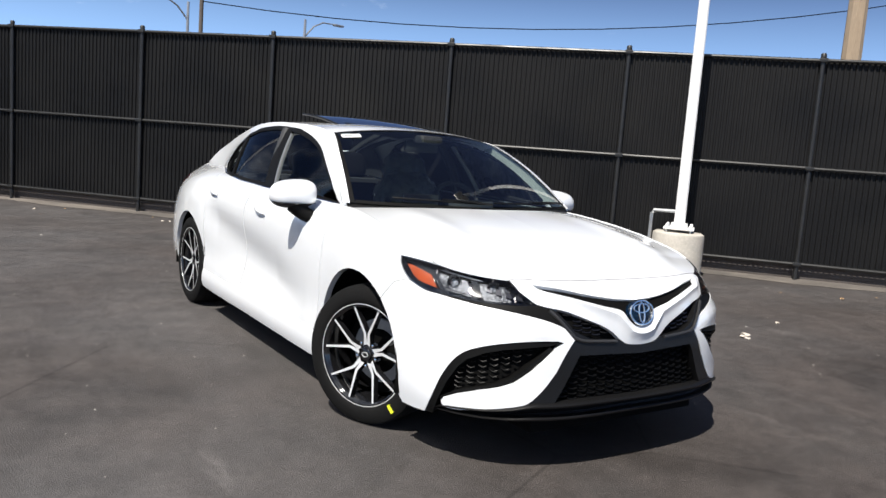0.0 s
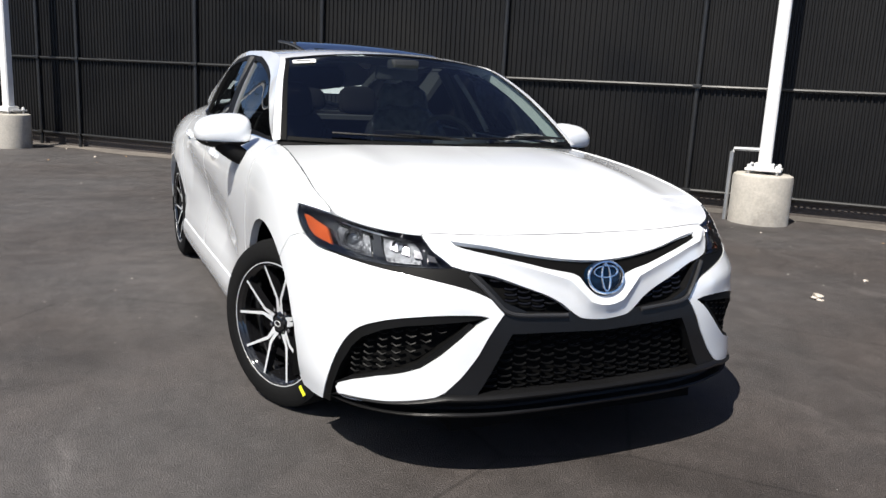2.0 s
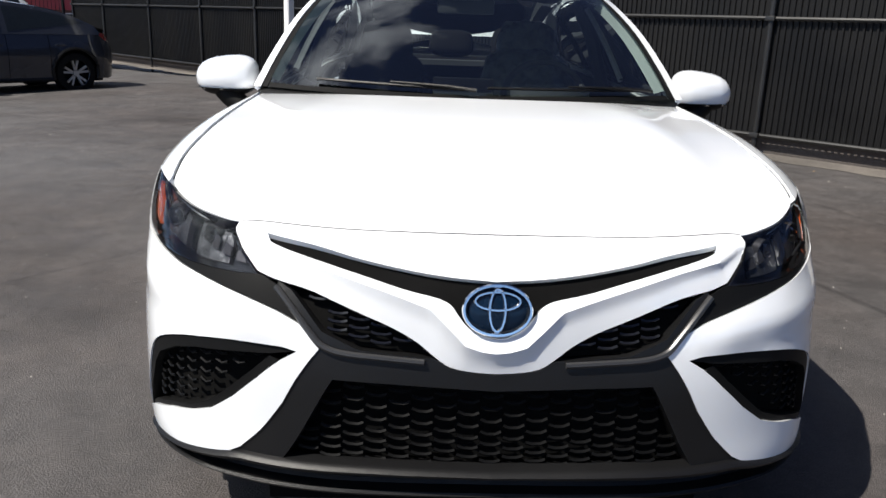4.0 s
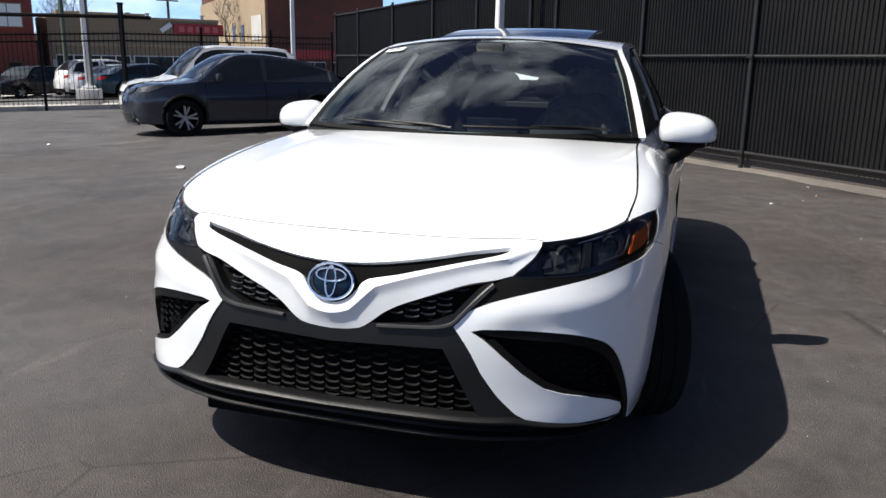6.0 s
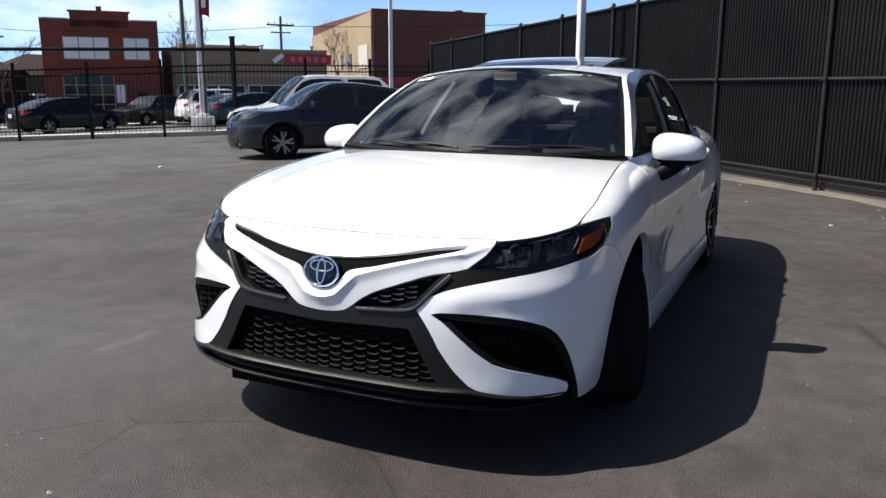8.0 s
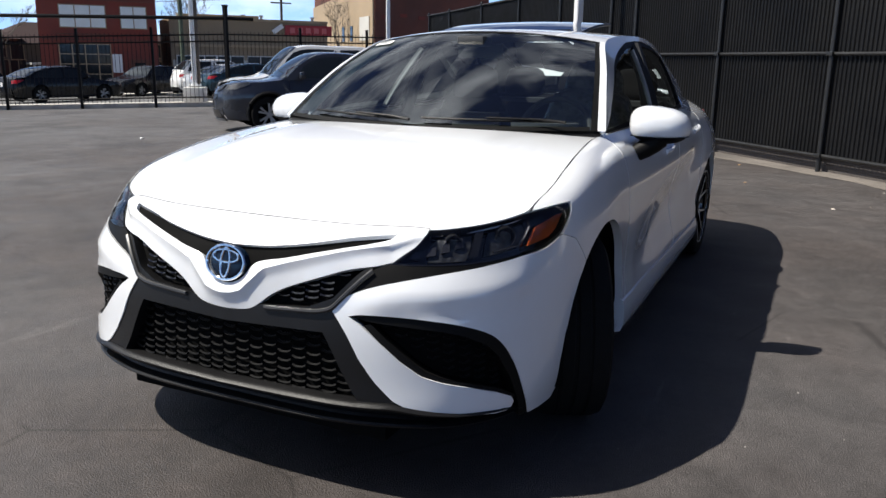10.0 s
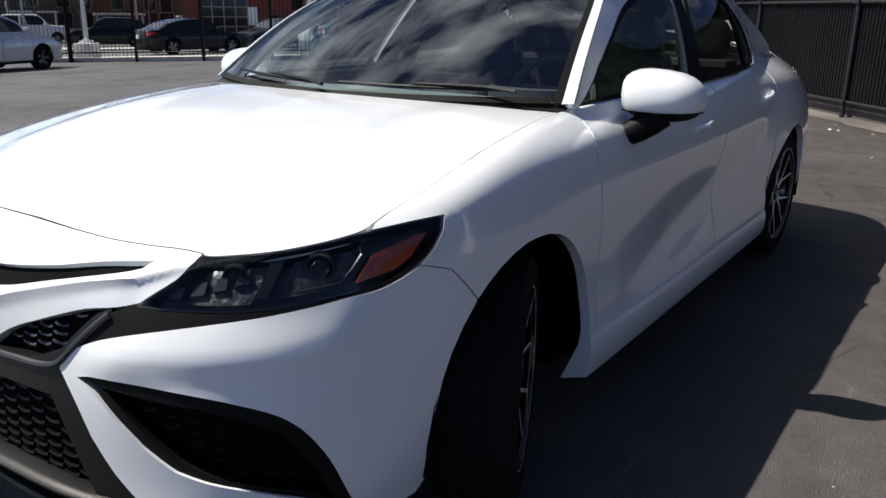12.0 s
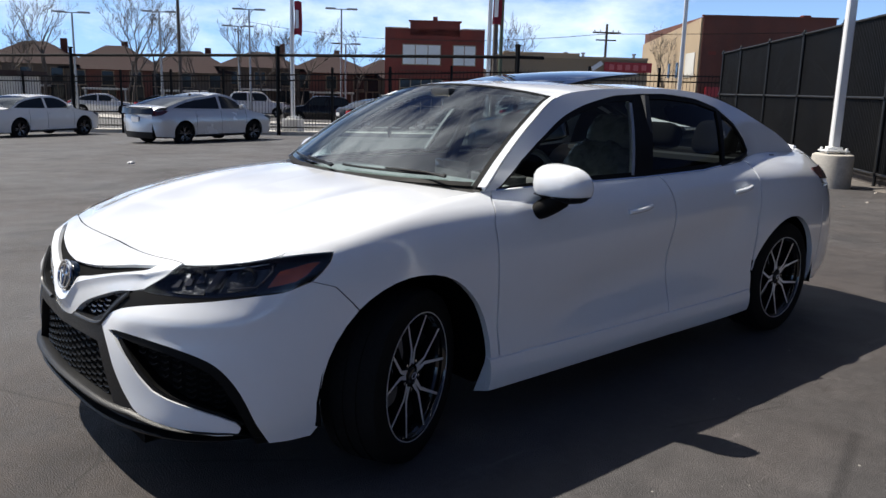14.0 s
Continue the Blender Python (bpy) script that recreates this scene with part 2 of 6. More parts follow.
def grid(surf, ua, ub, va, vb, nu, nv):
    """A sheet of quads on a surface."""
    U, V = np.meshgrid(np.linspace(ua, ub, nu + 1), np.linspace(va, vb, nv + 1), indexing="ij")
    p = surf(U.ravel(), V.ravel())
    w = nv + 1
    return [tuple(q) for q in p], [(i * w + j, (i + 1) * w + j, (i + 1) * w + j + 1, i * w + j + 1) for i in range(nu) for j in range(nv)]


def both(piece):
    """A half sheet that starts at x = 0, and its mirror image, as one."""
    return join(piece, mirrored(piece))


def flipped(piece):
    return piece[0], [tuple(reversed(q)) for q in piece[1]]


def inside(px, py, poly):
    x, y = poly[:, 0], poly[:, 1]
    hit = np.zeros(len(px), bool)
    j = len(poly) - 1
    for i in range(len(poly)):
        c = (y[i] > py) != (y[j] > py)
        with np.errstate(all="ignore"):
            hit ^= c & (px < (x[j] - x[i]) * (py - y[i]) / (y[j] - y[i]) + x[i])
        j = i
    return hit


def edge_far(px, py, poly):
    best = np.full(len(px), 9e9)
    for a, b in zip(poly, np.roll(poly, -1, 0)):
        d = b - a
        t = np.clip(((px - a[0]) * d[0] + (py - a[1]) * d[1]) / max(d @ d, 1e-12), 0, 1)
        best = np.minimum(best, np.hypot(px - a[0] - t * d[0], py - a[1] - t * d[1]))
    return best


def region(poly, surf, step=.03, vscale=1.0, lift=0.0, thick=.012, soft=0, holes=(), sink=None, lines=()):
    """A panel: the part of a surface inside an outline of (u, v), lifted off it and folded inwards along its rim.
    vscale: metres in one unit of v. soft: rounds of corner smoothing. sink(u, v): an extra depth."""
    rings = []
    for ring in (poly, *holes):
        q = np.array(ring, float) * (1, vscale)
        for _ in range(soft):
            q = np.concatenate([[.75 * a + .25 * b, .25 * a + .75 * b] for a, b in zip(q, np.roll(q, -1, 0))])
        pts = []
        for a, b in zip(q, np.roll(q, -1, 0)):
            n = max(1, int(round(np.linalg.norm(b - a) / step)))
            pts += [a + (b - a) * k / n for k in range(n)]
        rings.append(np.array(pts))
    lo, hi = rings[0].min(0), rings[0].max(0)
    gx, gy = np.meshgrid(np.arange(lo[0] + step / 2, hi[0], step), np.arange(lo[1] + step / 2, hi[1], step))
    gx[::2] += step / 2
    px, py = gx.ravel(), gy.ravel()
    ok = inside(px, py, rings[0]) & (edge_far(px, py, rings[0]) > .45 * step)
    runs = []
    for line in lines:
        q = np.array(line, float) * (1, vscale)
        run = [a + (b - a) * k / n for a, b, n in ((a, b, max(1, int(round(np.linalg.norm(b - a) / step)))) for a, b in zip(q, q[1:])) for k in range(n)]
        runs.append(np.array(run + [q[-1]]))
        for a, b in zip(runs[-1], runs[-1][1:]):
            ok &= np.hypot(px - (a + b)[0] / 2, py - (a + b)[1] / 2) > .6 * step
    for h in rings[1:]:
        ok &= ~inside(px, py, h) & (edge_far(px, py, h) > .45 * step)
    flat = [Vector(p) for r in rings for p in r] + [Vector(p) for p in zip(px[ok], py[ok])]
    loops, k = [], 0
    for r in rings:
        loops.append(list(range(k, k + len(r))))
        k += len(r)
    edges = [(a, b) for lp in loops for a, b in zip(lp, lp[1:] + lp[:1])]
    base = len(flat)
    for run in runs:
        flat += [Vector(q) for q in run]
        edges += [(base + i, base + i + 1) for i in range(len(run) - 1)]
        base += len(run)
    v2, _, tris, *_ = geo.delaunay_2d_cdt(flat, edges, [], 1 if not holes else 0, 1e-6)
    uv = np.array([tuple(v) for v in v2])
    if len(tris):
        t = np.array([tuple(q) for q in tris])
        c = uv[t].mean(1)
        keep = inside(c[:, 0], c[:, 1], rings[0])
        for h in rings[1:]:
            keep &= ~inside(c[:, 0], c[:, 1], h)
        t = t[keep]
    u, v = uv[:, 0], uv[:, 1] / vscale
    p = surf(u, v)
    e = .004
    nrm = np.cross(surf(u + e, v) - surf(u - e, v), surf(u, v + e / vscale) - surf(u, v - e / vscale))
    nrm /= np.maximum(np.linalg.norm(nrm, axis=1), 1e-9)[:, None]
    if (np.cross(p[t[:, 1]] - p[t[:, 0]], p[t[:, 2]] - p[t[:, 0]]) * nrm[t[:, 0]]).sum() < 0:
        t = t[:, ::-1]
    # the flank runs with its normals outwards
    mid = p.mean(0)
    if (nrm * (p - np.array([0, 1.45, .2]))).sum() < 0:
        nrm, t = -nrm, t[:, ::-1]
    top = p + nrm * (lift - (sink(u, v)[:, None] if sink else 0))
    faces = [tuple(q) for q in t]
    verts = [tuple(q) for q in top]
    if thick:
        count = {}
        for a, b, c in faces:
            for q in ((a, b), (b, c), (c, a)):
                count[q] = 1
        low = {}
        for a, b in [q for q in count if (q[1], q[0]) not in count]:
            for k in (a, b):
                if k not in low:
                    low[k] = len(verts)
                    verts.append(tuple(top[k] - nrm[k] * thick))
            faces.append((b, a, low[a], low[b]))
    return verts, faces


# ---------------------------------------------------------------- smooth curves and the car's surfaces
def cr(ts, vs, t):
    """Smooth values at the places t through the knots ts, of which vs holds the values row by row."""
    ts, vs, t = np.asarray(ts, float), np.asarray(vs, float), np.atleast_1d(np.asarray(t, float))
    if vs.ndim == 1:
        vs = vs[:, None]
    t = np.clip(t, ts[0], ts[-1])
    m = np.empty_like(vs)
    m[1:-1] = (vs[2:] - vs[:-2]) / (ts[2:] - ts[:-2])[:, None]
    m[0], m[-1] = (vs[1] - vs[0]) / (ts[1] - ts[0]), (vs[-1] - vs[-2]) / (ts[-1] - ts[-2])
    i = np.clip(np.searchsorted(ts, t) - 1, 0, len(ts) - 2)
    h = (ts[i + 1] - ts[i])[:, None]
    s = (t - ts[i])[:, None] / h
    return (2 * s**3 - 3 * s**2 + 1) * vs[i] + (s**3 - 2 * s**2 + s) * m[i] * h + (3 * s**2 - 2 * s**3) * vs[i + 1] + (s**3 - s**2) * m[i + 1] * h


def cr_rows(rows, v):
    """The same over rows that each have knots 0, 1, 2 ..., one place v for each row."""
    n, k = rows.shape
    v = np.clip(v, 0, k - 1)
    m = np.empty_like(rows)
    m[:, 1:-1] = (rows[:, 2:] - rows[:, :-2]) / 2
    m[:, 0], m[:, -1] = rows[:, 1] - rows[:, 0], rows[:, -1] - rows[:, -2]
    i = np.clip(np.floor(v).astype(int), 0, k - 2)
    s, r = v - i, np.arange(n)
    return (2 * s**3 - 3 * s**2 + 1) * rows[r, i] + (s**3 - 2 * s**2 + s) * m[r, i] + (3 * s**2 - 2 * s**3) * rows[r, i + 1] + (s**3 - s**2) * m[r, i + 1]


# plan outline of the body at its widest, front centre to rear centre along the car's left side
PLAN = [(0, -.968), (.2, -.962), (.38, -.945), (.55, -.9), (.69, -.825), (.79, -.72), (.855, -.58), (.9, -.38),
        (.922, -.2), (.93, 0), (.922, .45), (.92, 1.5), (.92, 2.3), (.93, 2.825), (.905, 3.25), (.84, 3.56), (.72, 3.76), (.45, 3.88), (0, 3.92)]
PLAN_S = [0.0]
for pa, pb in zip(PLAN, PLAN[1:]):
    PLAN_S.append(PLAN_S[-1] + math.dist(pa, pb))
# the sections stand at these knots of the outline
STATION_S = [PLAN_S[k] for k in (0, 3, 5, 7, 9, 10, 11, 12, 13, 15, 18)]
# inset from the outline, and height, from the sill (0) to the shoulder (8)
INSET = [(.04, 0, 0, .01, .025, .045, .08, .13, .225), (.03, 0, .005, .012, .03, .062, .095, .125, .18),
         (.02, 0, .004, .01, .03, .06, .092, .124, .166), (.03, .01, 0, 0, .004, .014, .034, .07, .108),
         (.045, .03, .02, .008, .008, .022, .05, .09, .142), (.035, .015, .022, .016, .018, .03, .06, .125, .165),
         (.035, .015, .036, .028, .02, .03, .055, .095, .118), (.035, .015, .03, .01, .01, .03, .06, .105, .13),
         (.04, .02, .01, 0, .006, .04, .09, .19, .262), (.05, .01, 0, .005, .03, .06, .108, .19, .268),
         (.07, .02, 0, 0, .05, .06, .06, .09, .15)]
HEIGHT = [(.19, .27, .36, .5, .6, .68, .73, .762, .787), (.19, .27, .38, .52, .62, .7, .748, .78, .8),
          (.2, .29, .4, .53, .63, .715, .768, .804, .82), (.21, .31, .43, .55, .67, .772, .836, .866, .88),
          (.2, .33, .45, .6, .73, .824, .893, .93, .944), (.19, .33, .46, .62, .76, .85, .92, .968, .985),
          (.19, .32, .45, .62, .77, .86, .93, .977, .993), (.19, .32, .46, .64, .79, .88, .95, .998, 1.014),
          (.22, .34, .48, .65, .8, .895, .968, 1.03, 1.055), (.23, .34, .48, .64, .78, .87, .94, 1.005, 1.045),
          (.24, .35, .48, .62, .79, .89, .965, 1.035, 1.075)]


def body(u, v):
    """The left flank: u metres along the outline from the front centre, v from the sill (0) to the shoulder (8)."""
    u, v = np.broadcast_arrays(np.atleast_1d(np.asarray(u, float)), np.atleast_1d(np.asarray(v, float)))
    p, q = cr(PLAN_S, PLAN, u), cr(PLAN_S, PLAN, u + .01) - cr(PLAN_S, PLAN, u - .01)
    n = np.stack([q[:, 1], -q[:, 0]], 1) / np.maximum(np.hypot(q[:, 0], q[:, 1]), 1e-9)[:, None]
    n[u < .012] = (0, -1)
    d, z = cr_rows(cr(STATION_S, INSET, u), v), cr_rows(cr(STATION_S, HEIGHT, u), v)
    # the hollow that climbs along the lower doors towards the rear wheel
    d = d + .028 * np.exp(-((v - 1.9 - .95 * np.clip(u - 2.3, 0, 2)) / .75) ** 2) * np.clip((u - 2.2) / .5, 0, 1) * np.clip((4.15 - u) / .35, 0, 1)
    xy = p - n * d[:, None]
    return np.stack([np.maximum(xy[:, 0], 0), xy[:, 1], z], 1)


HOOD_U, HOOD_END = .68, 2.03


def seam(u):
    """The v of the line at which the bonnet ends: along the headlight, then up to the shoulder."""
    return cr([0, .45, .58, .64, .68, .8, .916, 1.075, 1.11, 1.17, 1.27, 1.42, 2.1], [8, 8, 7.94, 7.78, 7.56, 7.31, 7.02, 6.79, 6.95, 7.35, 7.75, 8, 8], u)[:, 0]


def coons(a, b, low, high, left, right):
    """A patch with the edges low(b) at a = 0, high(b) at a = 1, left(a) at b = 0 and right(a) at b = 1."""
    a, b = np.broadcast_arrays(np.atleast_1d(np.asarray(a, float)), np.atleast_1d(np.asarray(b, float)))
    A, B, o, e = a[:, None], b[:, None], np.zeros_like(a), np.ones_like(a)
    flat = (1 - A) * (1 - B) * low(o) + (1 - A) * B * low(e) + A * (1 - B) * high(o) + A * B * high(e)
    return (1 - A) * low(b) + A * high(b) + (1 - B) * left(a) + B * right(a) - flat


def hood(a, b):
    """The bonnet: a from its nose to the cowl, b from the middle to its side."""
    end = body(HOOD_END, 8)[0]
    p = coons(a, b, lambda k: body(k * HOOD_U, seam(k * HOOD_U)), lambda k: cr([0, .55, 1], [(0, .215, 1.01), (.42, .26, 1.006), tuple(end)], k),
              lambda k: cr([0, .25, .6, 1], [(0, -.743, .787), (0, -.5, .871), (0, -.16, .956), (0, .215, 1.01)], k),
              lambda k: body(HOOD_U + k * (HOOD_END - HOOD_U), seam(HOOD_U + k * (HOOD_END - HOOD_U))))
    a, b = np.broadcast_arrays(np.atleast_1d(a), np.atleast_1d(b))
    p[:, 2] += .012 * np.exp(-((b - .66) / .1) ** 2) * np.sin(np.pi * np.clip(a, 0, 1)) ** .7
    return p


RAIL_Y = [.45, .6, .8, 1.05, 1.3, 1.6, 2.0, 2.35, 2.7, 3.0, 3.25, 3.5]
RAIL = [(.785, 1.0), (.742, 1.118), (.685, 1.248), (.61, 1.365), (.592, 1.402), (.585, 1.415), (.58, 1.418), (.575, 1.392), (.575, 1.32), (.585, 1.228), (.605, 1.142), (.63, 1.06)]


def rail(y):
    q = cr(RAIL_Y, RAIL, y)
    return np.stack([q[:, 0], np.clip(np.atleast_1d(y), .45, 3.5), q[:, 1]], 1)


def belt(y):
    """The shoulder under the side windows."""
    return body(np.interp(np.atleast_1d(y), [.45, 1.5, 2.3, 2.825, 3.25, 3.56], [PLAN_S[k] for k in (10, 11, 12, 13, 14, 15)]), 8)


def side(y, w):
    """The upper flank with the side windows: y along the car, w from the shoulder (0) to the roof rail (1)."""
    y, w = np.broadcast_arrays(np.atleast_1d(np.asarray(y, float)), np.atleast_1d(np.asarray(w, float)))
    lo, hi = belt(y), rail(y)
    k = (np.clip((y - 3.12) / .36, 0, 1) ** 2)[:, None]
    hi = hi * (1 - k) + (lo + (0, 0, .004)) * k
    p = lo + (hi - lo) * w[:, None]
    h = np.clip(hi[:, 2] - lo[:, 2], 0, .4)
    p[:, 0] += .16 * h * w * (1 - w)
    return p


def screen(a, b):
    """The windscreen: a from the cowl to the roof, b from the middle to the pillar."""
    return coons(a, b, lambda k: np.stack([.785 * k, .22 + .24 * k**2.2, 1.0 + 0 * k], 1), lambda k: np.stack([.6 * k, .965 + .085 * k**2, 1.418 - .05 * k**2.2], 1),
                 lambda k: np.stack([0 * k, .22 + .745 * k, 1.0 + .418 * k + .06 * k * (1 - k)], 1), lambda k: rail(.46 + .59 * k))


ROOF_END = 2.3


def roof(a, b):
    """The roof: a from the windscreen to the rear window."""
    return coons(a, b, lambda k: screen(np.ones_like(k), k), lambda k: np.stack([.573 * k, ROOF_END + .06 * (1 - k**2), 1.436 - .036 * k**2.2], 1),
                 lambda k: cr([0, .08, .22, .55, 1], [(0, .965, 1.418), (0, 1.07, 1.43), (0, 1.26, 1.438), (0, 1.72, 1.444), (0, ROOF_END + .06, 1.436)], k),
                 lambda k: rail(1.05 + (ROOF_END - 1.05) * k))


def backlight(a, b):
    """The rear window."""
    return coons(a, b, lambda k: roof(np.ones_like(k), k), lambda k: np.stack([.6 * k, 3.26 - .07 * k**2, 1.16 - .004 * k**2], 1),
                 lambda k: cr([0, .5, 1], [(0, ROOF_END + .06, 1.436), (0, 2.8, 1.345), (0, 3.26, 1.16)], k), lambda k: rail(ROOF_END + (3.19 - ROOF_END) * k))


def boot(a, b):
    """The boot lid's top."""
    lo, hi = PLAN_S[14] - .05, PLAN_S[18]
    return coons(a, b, lambda k: np.stack([.6 * k + .06 * k**4, 3.26 - .07 * k**2, 1.16 - .03 * k**2], 1), lambda k: body(hi - k * .62, 8),
                 lambda k: cr([0, .6, 1], [(0, 3.26, 1.16), (0, 3.56, 1.15), (0, 3.77, 1.075)], k), lambda k: body(lo + k * (hi - .62 - lo), 8))


# ---------------------------------------------------------------- the white sedan
VS = .085
sedan = thing("sedan_car", "white four-door sedan with black grille and black alloy wheels on asphalt", "car")


def v_at(u, z):
    """The v at which the flank has the height z."""
    return float(np.interp(z, cr(STATION_S, HEIGHT, u)[0], range(9)))


def arch(y, z, r, a0, a1, n):
    """An arc of a wheel opening, as (u, v); angles in degrees from the front, over the top."""
    out = []
    for k in range(n + 1):
        a = radians(a0 + (a1 - a0) * k / n)
        u = float(np.interp(y - r * math.cos(a), [.0 - .6, 0, .45, 1.5, 2.3, 2.825, 3.25, 3.56], [PLAN_S[i] - d for i, d in ((9, .6), (9, 0), (10, 0), (11, 0), (12, 0), (13, 0), (14, 0), (15, 0))]))
        out.append((u, v_at(u, max(z + r * math.sin(a), .2))))
    return out


def pair(name, piece, material, label="", parent=None):
    """A part of the left side and its mirror image, two objects."""
    a = part(name, piece, material, parent or sedan, label)
    b = part(name, mirrored(piece), material, parent or sedan, label)
    return a, b


def smooth(points, n=5):
    """The points of a line with a smooth curve drawn through them."""
    k = np.concatenate([[0], np.cumsum([max(math.dist((a[0], a[1] * VS), (b[0], b[1] * VS)), 1e-4) for a, b in zip(points, points[1:])])])
    return [tuple(q) for q in cr(k, points, np.concatenate([np.linspace(a, b, n, endpoint=False) for a, b in zip(k, k[1:])] + [[k[-1]]]))]


LAMP_TOP = [(u, float(seam(u)[0]) - .05) for u in (.675, .72, .78, .85, .92, 1.0, 1.06)] + [(1.1, 6.62), (1.18, 6.36), (1.264, 6.05)]
LAMP_LOW = smooth([(1.25, 5.6), (1.215, 5.2), (1.165, 4.92), (1.09, 4.78), (1.0, 4.84), (.86, 4.88), (.72, 4.82), (.588, 4.62), (.48, 4.38), (.41, 4.1)], 4)
LAMP_IN = [(.433, 4.5), (.487, 5.0), (.55, 5.4), (.616, 6.2), (.66, 7.1)]
LAMP_RING = np.array(LAMP_TOP + LAMP_LOW + LAMP_IN)
LAMP_TURN = bool((LAMP_RING[:, 0] * np.roll(LAMP_RING[:, 1], -1) - np.roll(LAMP_RING[:, 0], -1) * LAMP_RING[:, 1]).sum() < 0)
FRONT_ARCH = arch(0, .333, .398, -20, 205, 26)
REAR_ARCH = arch(2.825, .333, .374, -20, 205, 26)



def shrink(poly, d, scale):
    """An outline drawn in by d metres."""
    q = np.array(poly, float) * (1, scale)
    out = []
    for a, b, c in zip(np.roll(q, 1, 0), q, np.roll(q, -1, 0)):
        n1, n2 = np.array([-(b - a)[1], (b - a)[0]]), np.array([-(c - b)[1], (c - b)[0]])
        n = n1 / max(np.linalg.norm(n1), 1e-9) + n2 / max(np.linalg.norm(n2), 1e-9)
        k = n / max(n @ n, .5) * 2
        out.append((b + k * d) / (1, scale))
    return [tuple(p) for p in out]


def front(u, v):
    """The flank carried across the middle: u below 0 is the car's right."""
    u = np.atleast_1d(np.asarray(u, float))
    q = body(np.abs(u), v)
    q[:, 0] *= np.where(u < 0, -1, 1)
    return q


def whole(half):
    """An outline drawn from the middle round to the middle, closed by its mirror image."""
    return list(half) + [(-u, v) for u, v in reversed(half) if abs(u) > 1e-4]


# nose panel with the V-shaped bar below the slot
BAR_LOW = smooth([(.55, 5.38), (.5, 5.2), (.42, 5.04), (.35, 4.78), (.28, 4.5), (.22, 4.26), (.165, 3.96), (.125, 3.64), (.095, 3.46), (.05, 3.39), (0, 3.38)], 3)
SLOT_LOW = smooth([(0, 4.2), (.03, 4.24), (.06, 4.42), (.082, 4.72), (.098, 4.98), (.125, 5.14), (.2, 5.34), (.3, 5.76), (.42, 6.24), (.5, 6.58), (.535, 6.78)], 3)
SLOT_TOP = smooth([(.558, 7.2), (.42, 6.94), (.29, 6.42), (.2, 6.12), (.1, 5.93), (0, 5.88)], 4)
CREASE = ([0, .03, .065, .1, .14, .28, .42, .53, .62], [3.88, 3.9, 4.0, 4.36, 4.8, 5.32, 5.86, 6.2, 6.9])
NOSE_TOP = [(u, float(seam(u)[0]) - .05) for u in np.linspace(0, .672, 24)]


def bar_fold(u, v):
    """The bar stands proud along its fold and falls back to both edges."""
    a = np.abs(u)
    lo = np.interp(a, [q[0] for q in BAR_LOW[::-1]], [q[1] for q in BAR_LOW[::-1]])
    hi = np.interp(a, [q[0] for q in SLOT_LOW], [q[1] for q in SLOT_LOW])
    c = np.interp(a, *CREASE)
    k = np.where(v < c, (v - lo) / np.maximum(c - lo, .05), (hi - v) / np.maximum(hi - c, .05))
    return -.014 * np.clip(k, 0, 1) * np.clip((.62 - a) / .12, 0, 1) + .008 * np.clip((c - v) / .3, 0, 1)


nose_ring = whole(NOSE_TOP + [(.66, 7.1), (.616, 6.2)] + BAR_LOW)
part("nose_panel", region(nose_ring, front, .013, VS, lift=.005, thick=.025, holes=[whole(SLOT_LOW + SLOT_TOP)], sink=bar_fold, lines=[[(-u, v) for u, v in zip(*CREASE)][:0:-1][1:] + list(zip(*CREASE))[:-1]]), M["paint"], sedan, sharp=50)
slot = whole([(0, 4.1), (.06, 4.3), (.1, 4.95), (.2, 5.35), (.3, 5.75), (.54, 6.8), (.57, 7.25), (.42, 7.02), (.29, 6.5), (.1, 6.0), (0, 5.95)])
part("grille_slot", region(slot, front, .03, VS, lift=-.009, thick=0), M["dark_void"], sedan)

# white bumper sides with the hooked foot under the fog pocket
FOG = smooth([(.425, 3.5), (.463, 3.56), (.58, 3.5), (.7, 3.33), (.777, 3.14), (.85, 2.86), (.9, 2.5), (.943, 1.95), (.985, 1.05), (1.032, .12)], 3)
ARCH_MEET = (1.349, v_at(1.349, .333 + math.sqrt(.398**2 - .252**2)))
bump = ([(.376, 3.62), (.455, 2.54), (.507, 2.02), (.558, 1.58), (.6, 1.36), (.64, 1.22), (.75, 1.0), (.867, .76), (.91, .72), (.932, .8), (.938, .95), (.925, 1.15), (.87, 1.42), (.78, 1.74), (.7, 1.95), (.64, 2.14), (.575, 2.48), (.517, 2.85), (.46, 3.28)]
        + FOG + [(1.1, .05), (1.178, .05)] + [p for p in FRONT_ARCH if p[0] < 1.335 and p[1] > .1] + [ARCH_MEET, (1.264, 4.53), (1.184, 4.9)] + [(u, v - .03) for u, v in LAMP_LOW[9:]])


def ridge(u, v):
    """The fold that runs across the bumper above the fog pocket."""
    c = np.interp(u, [.4, .6, .72, .85, .95, 1.1], [3.86, 4.08, 4.1, 4.04, 4.02, 4.3])
    k = np.where(v > c, 1 - (v - c) / .7, 1 - (c - v) / .55)
    return -.012 * np.clip(k, 0, 1) * np.clip((u - .42) / .1, 0, 1) * np.clip((1.12 - u) / .16, 0, 1)


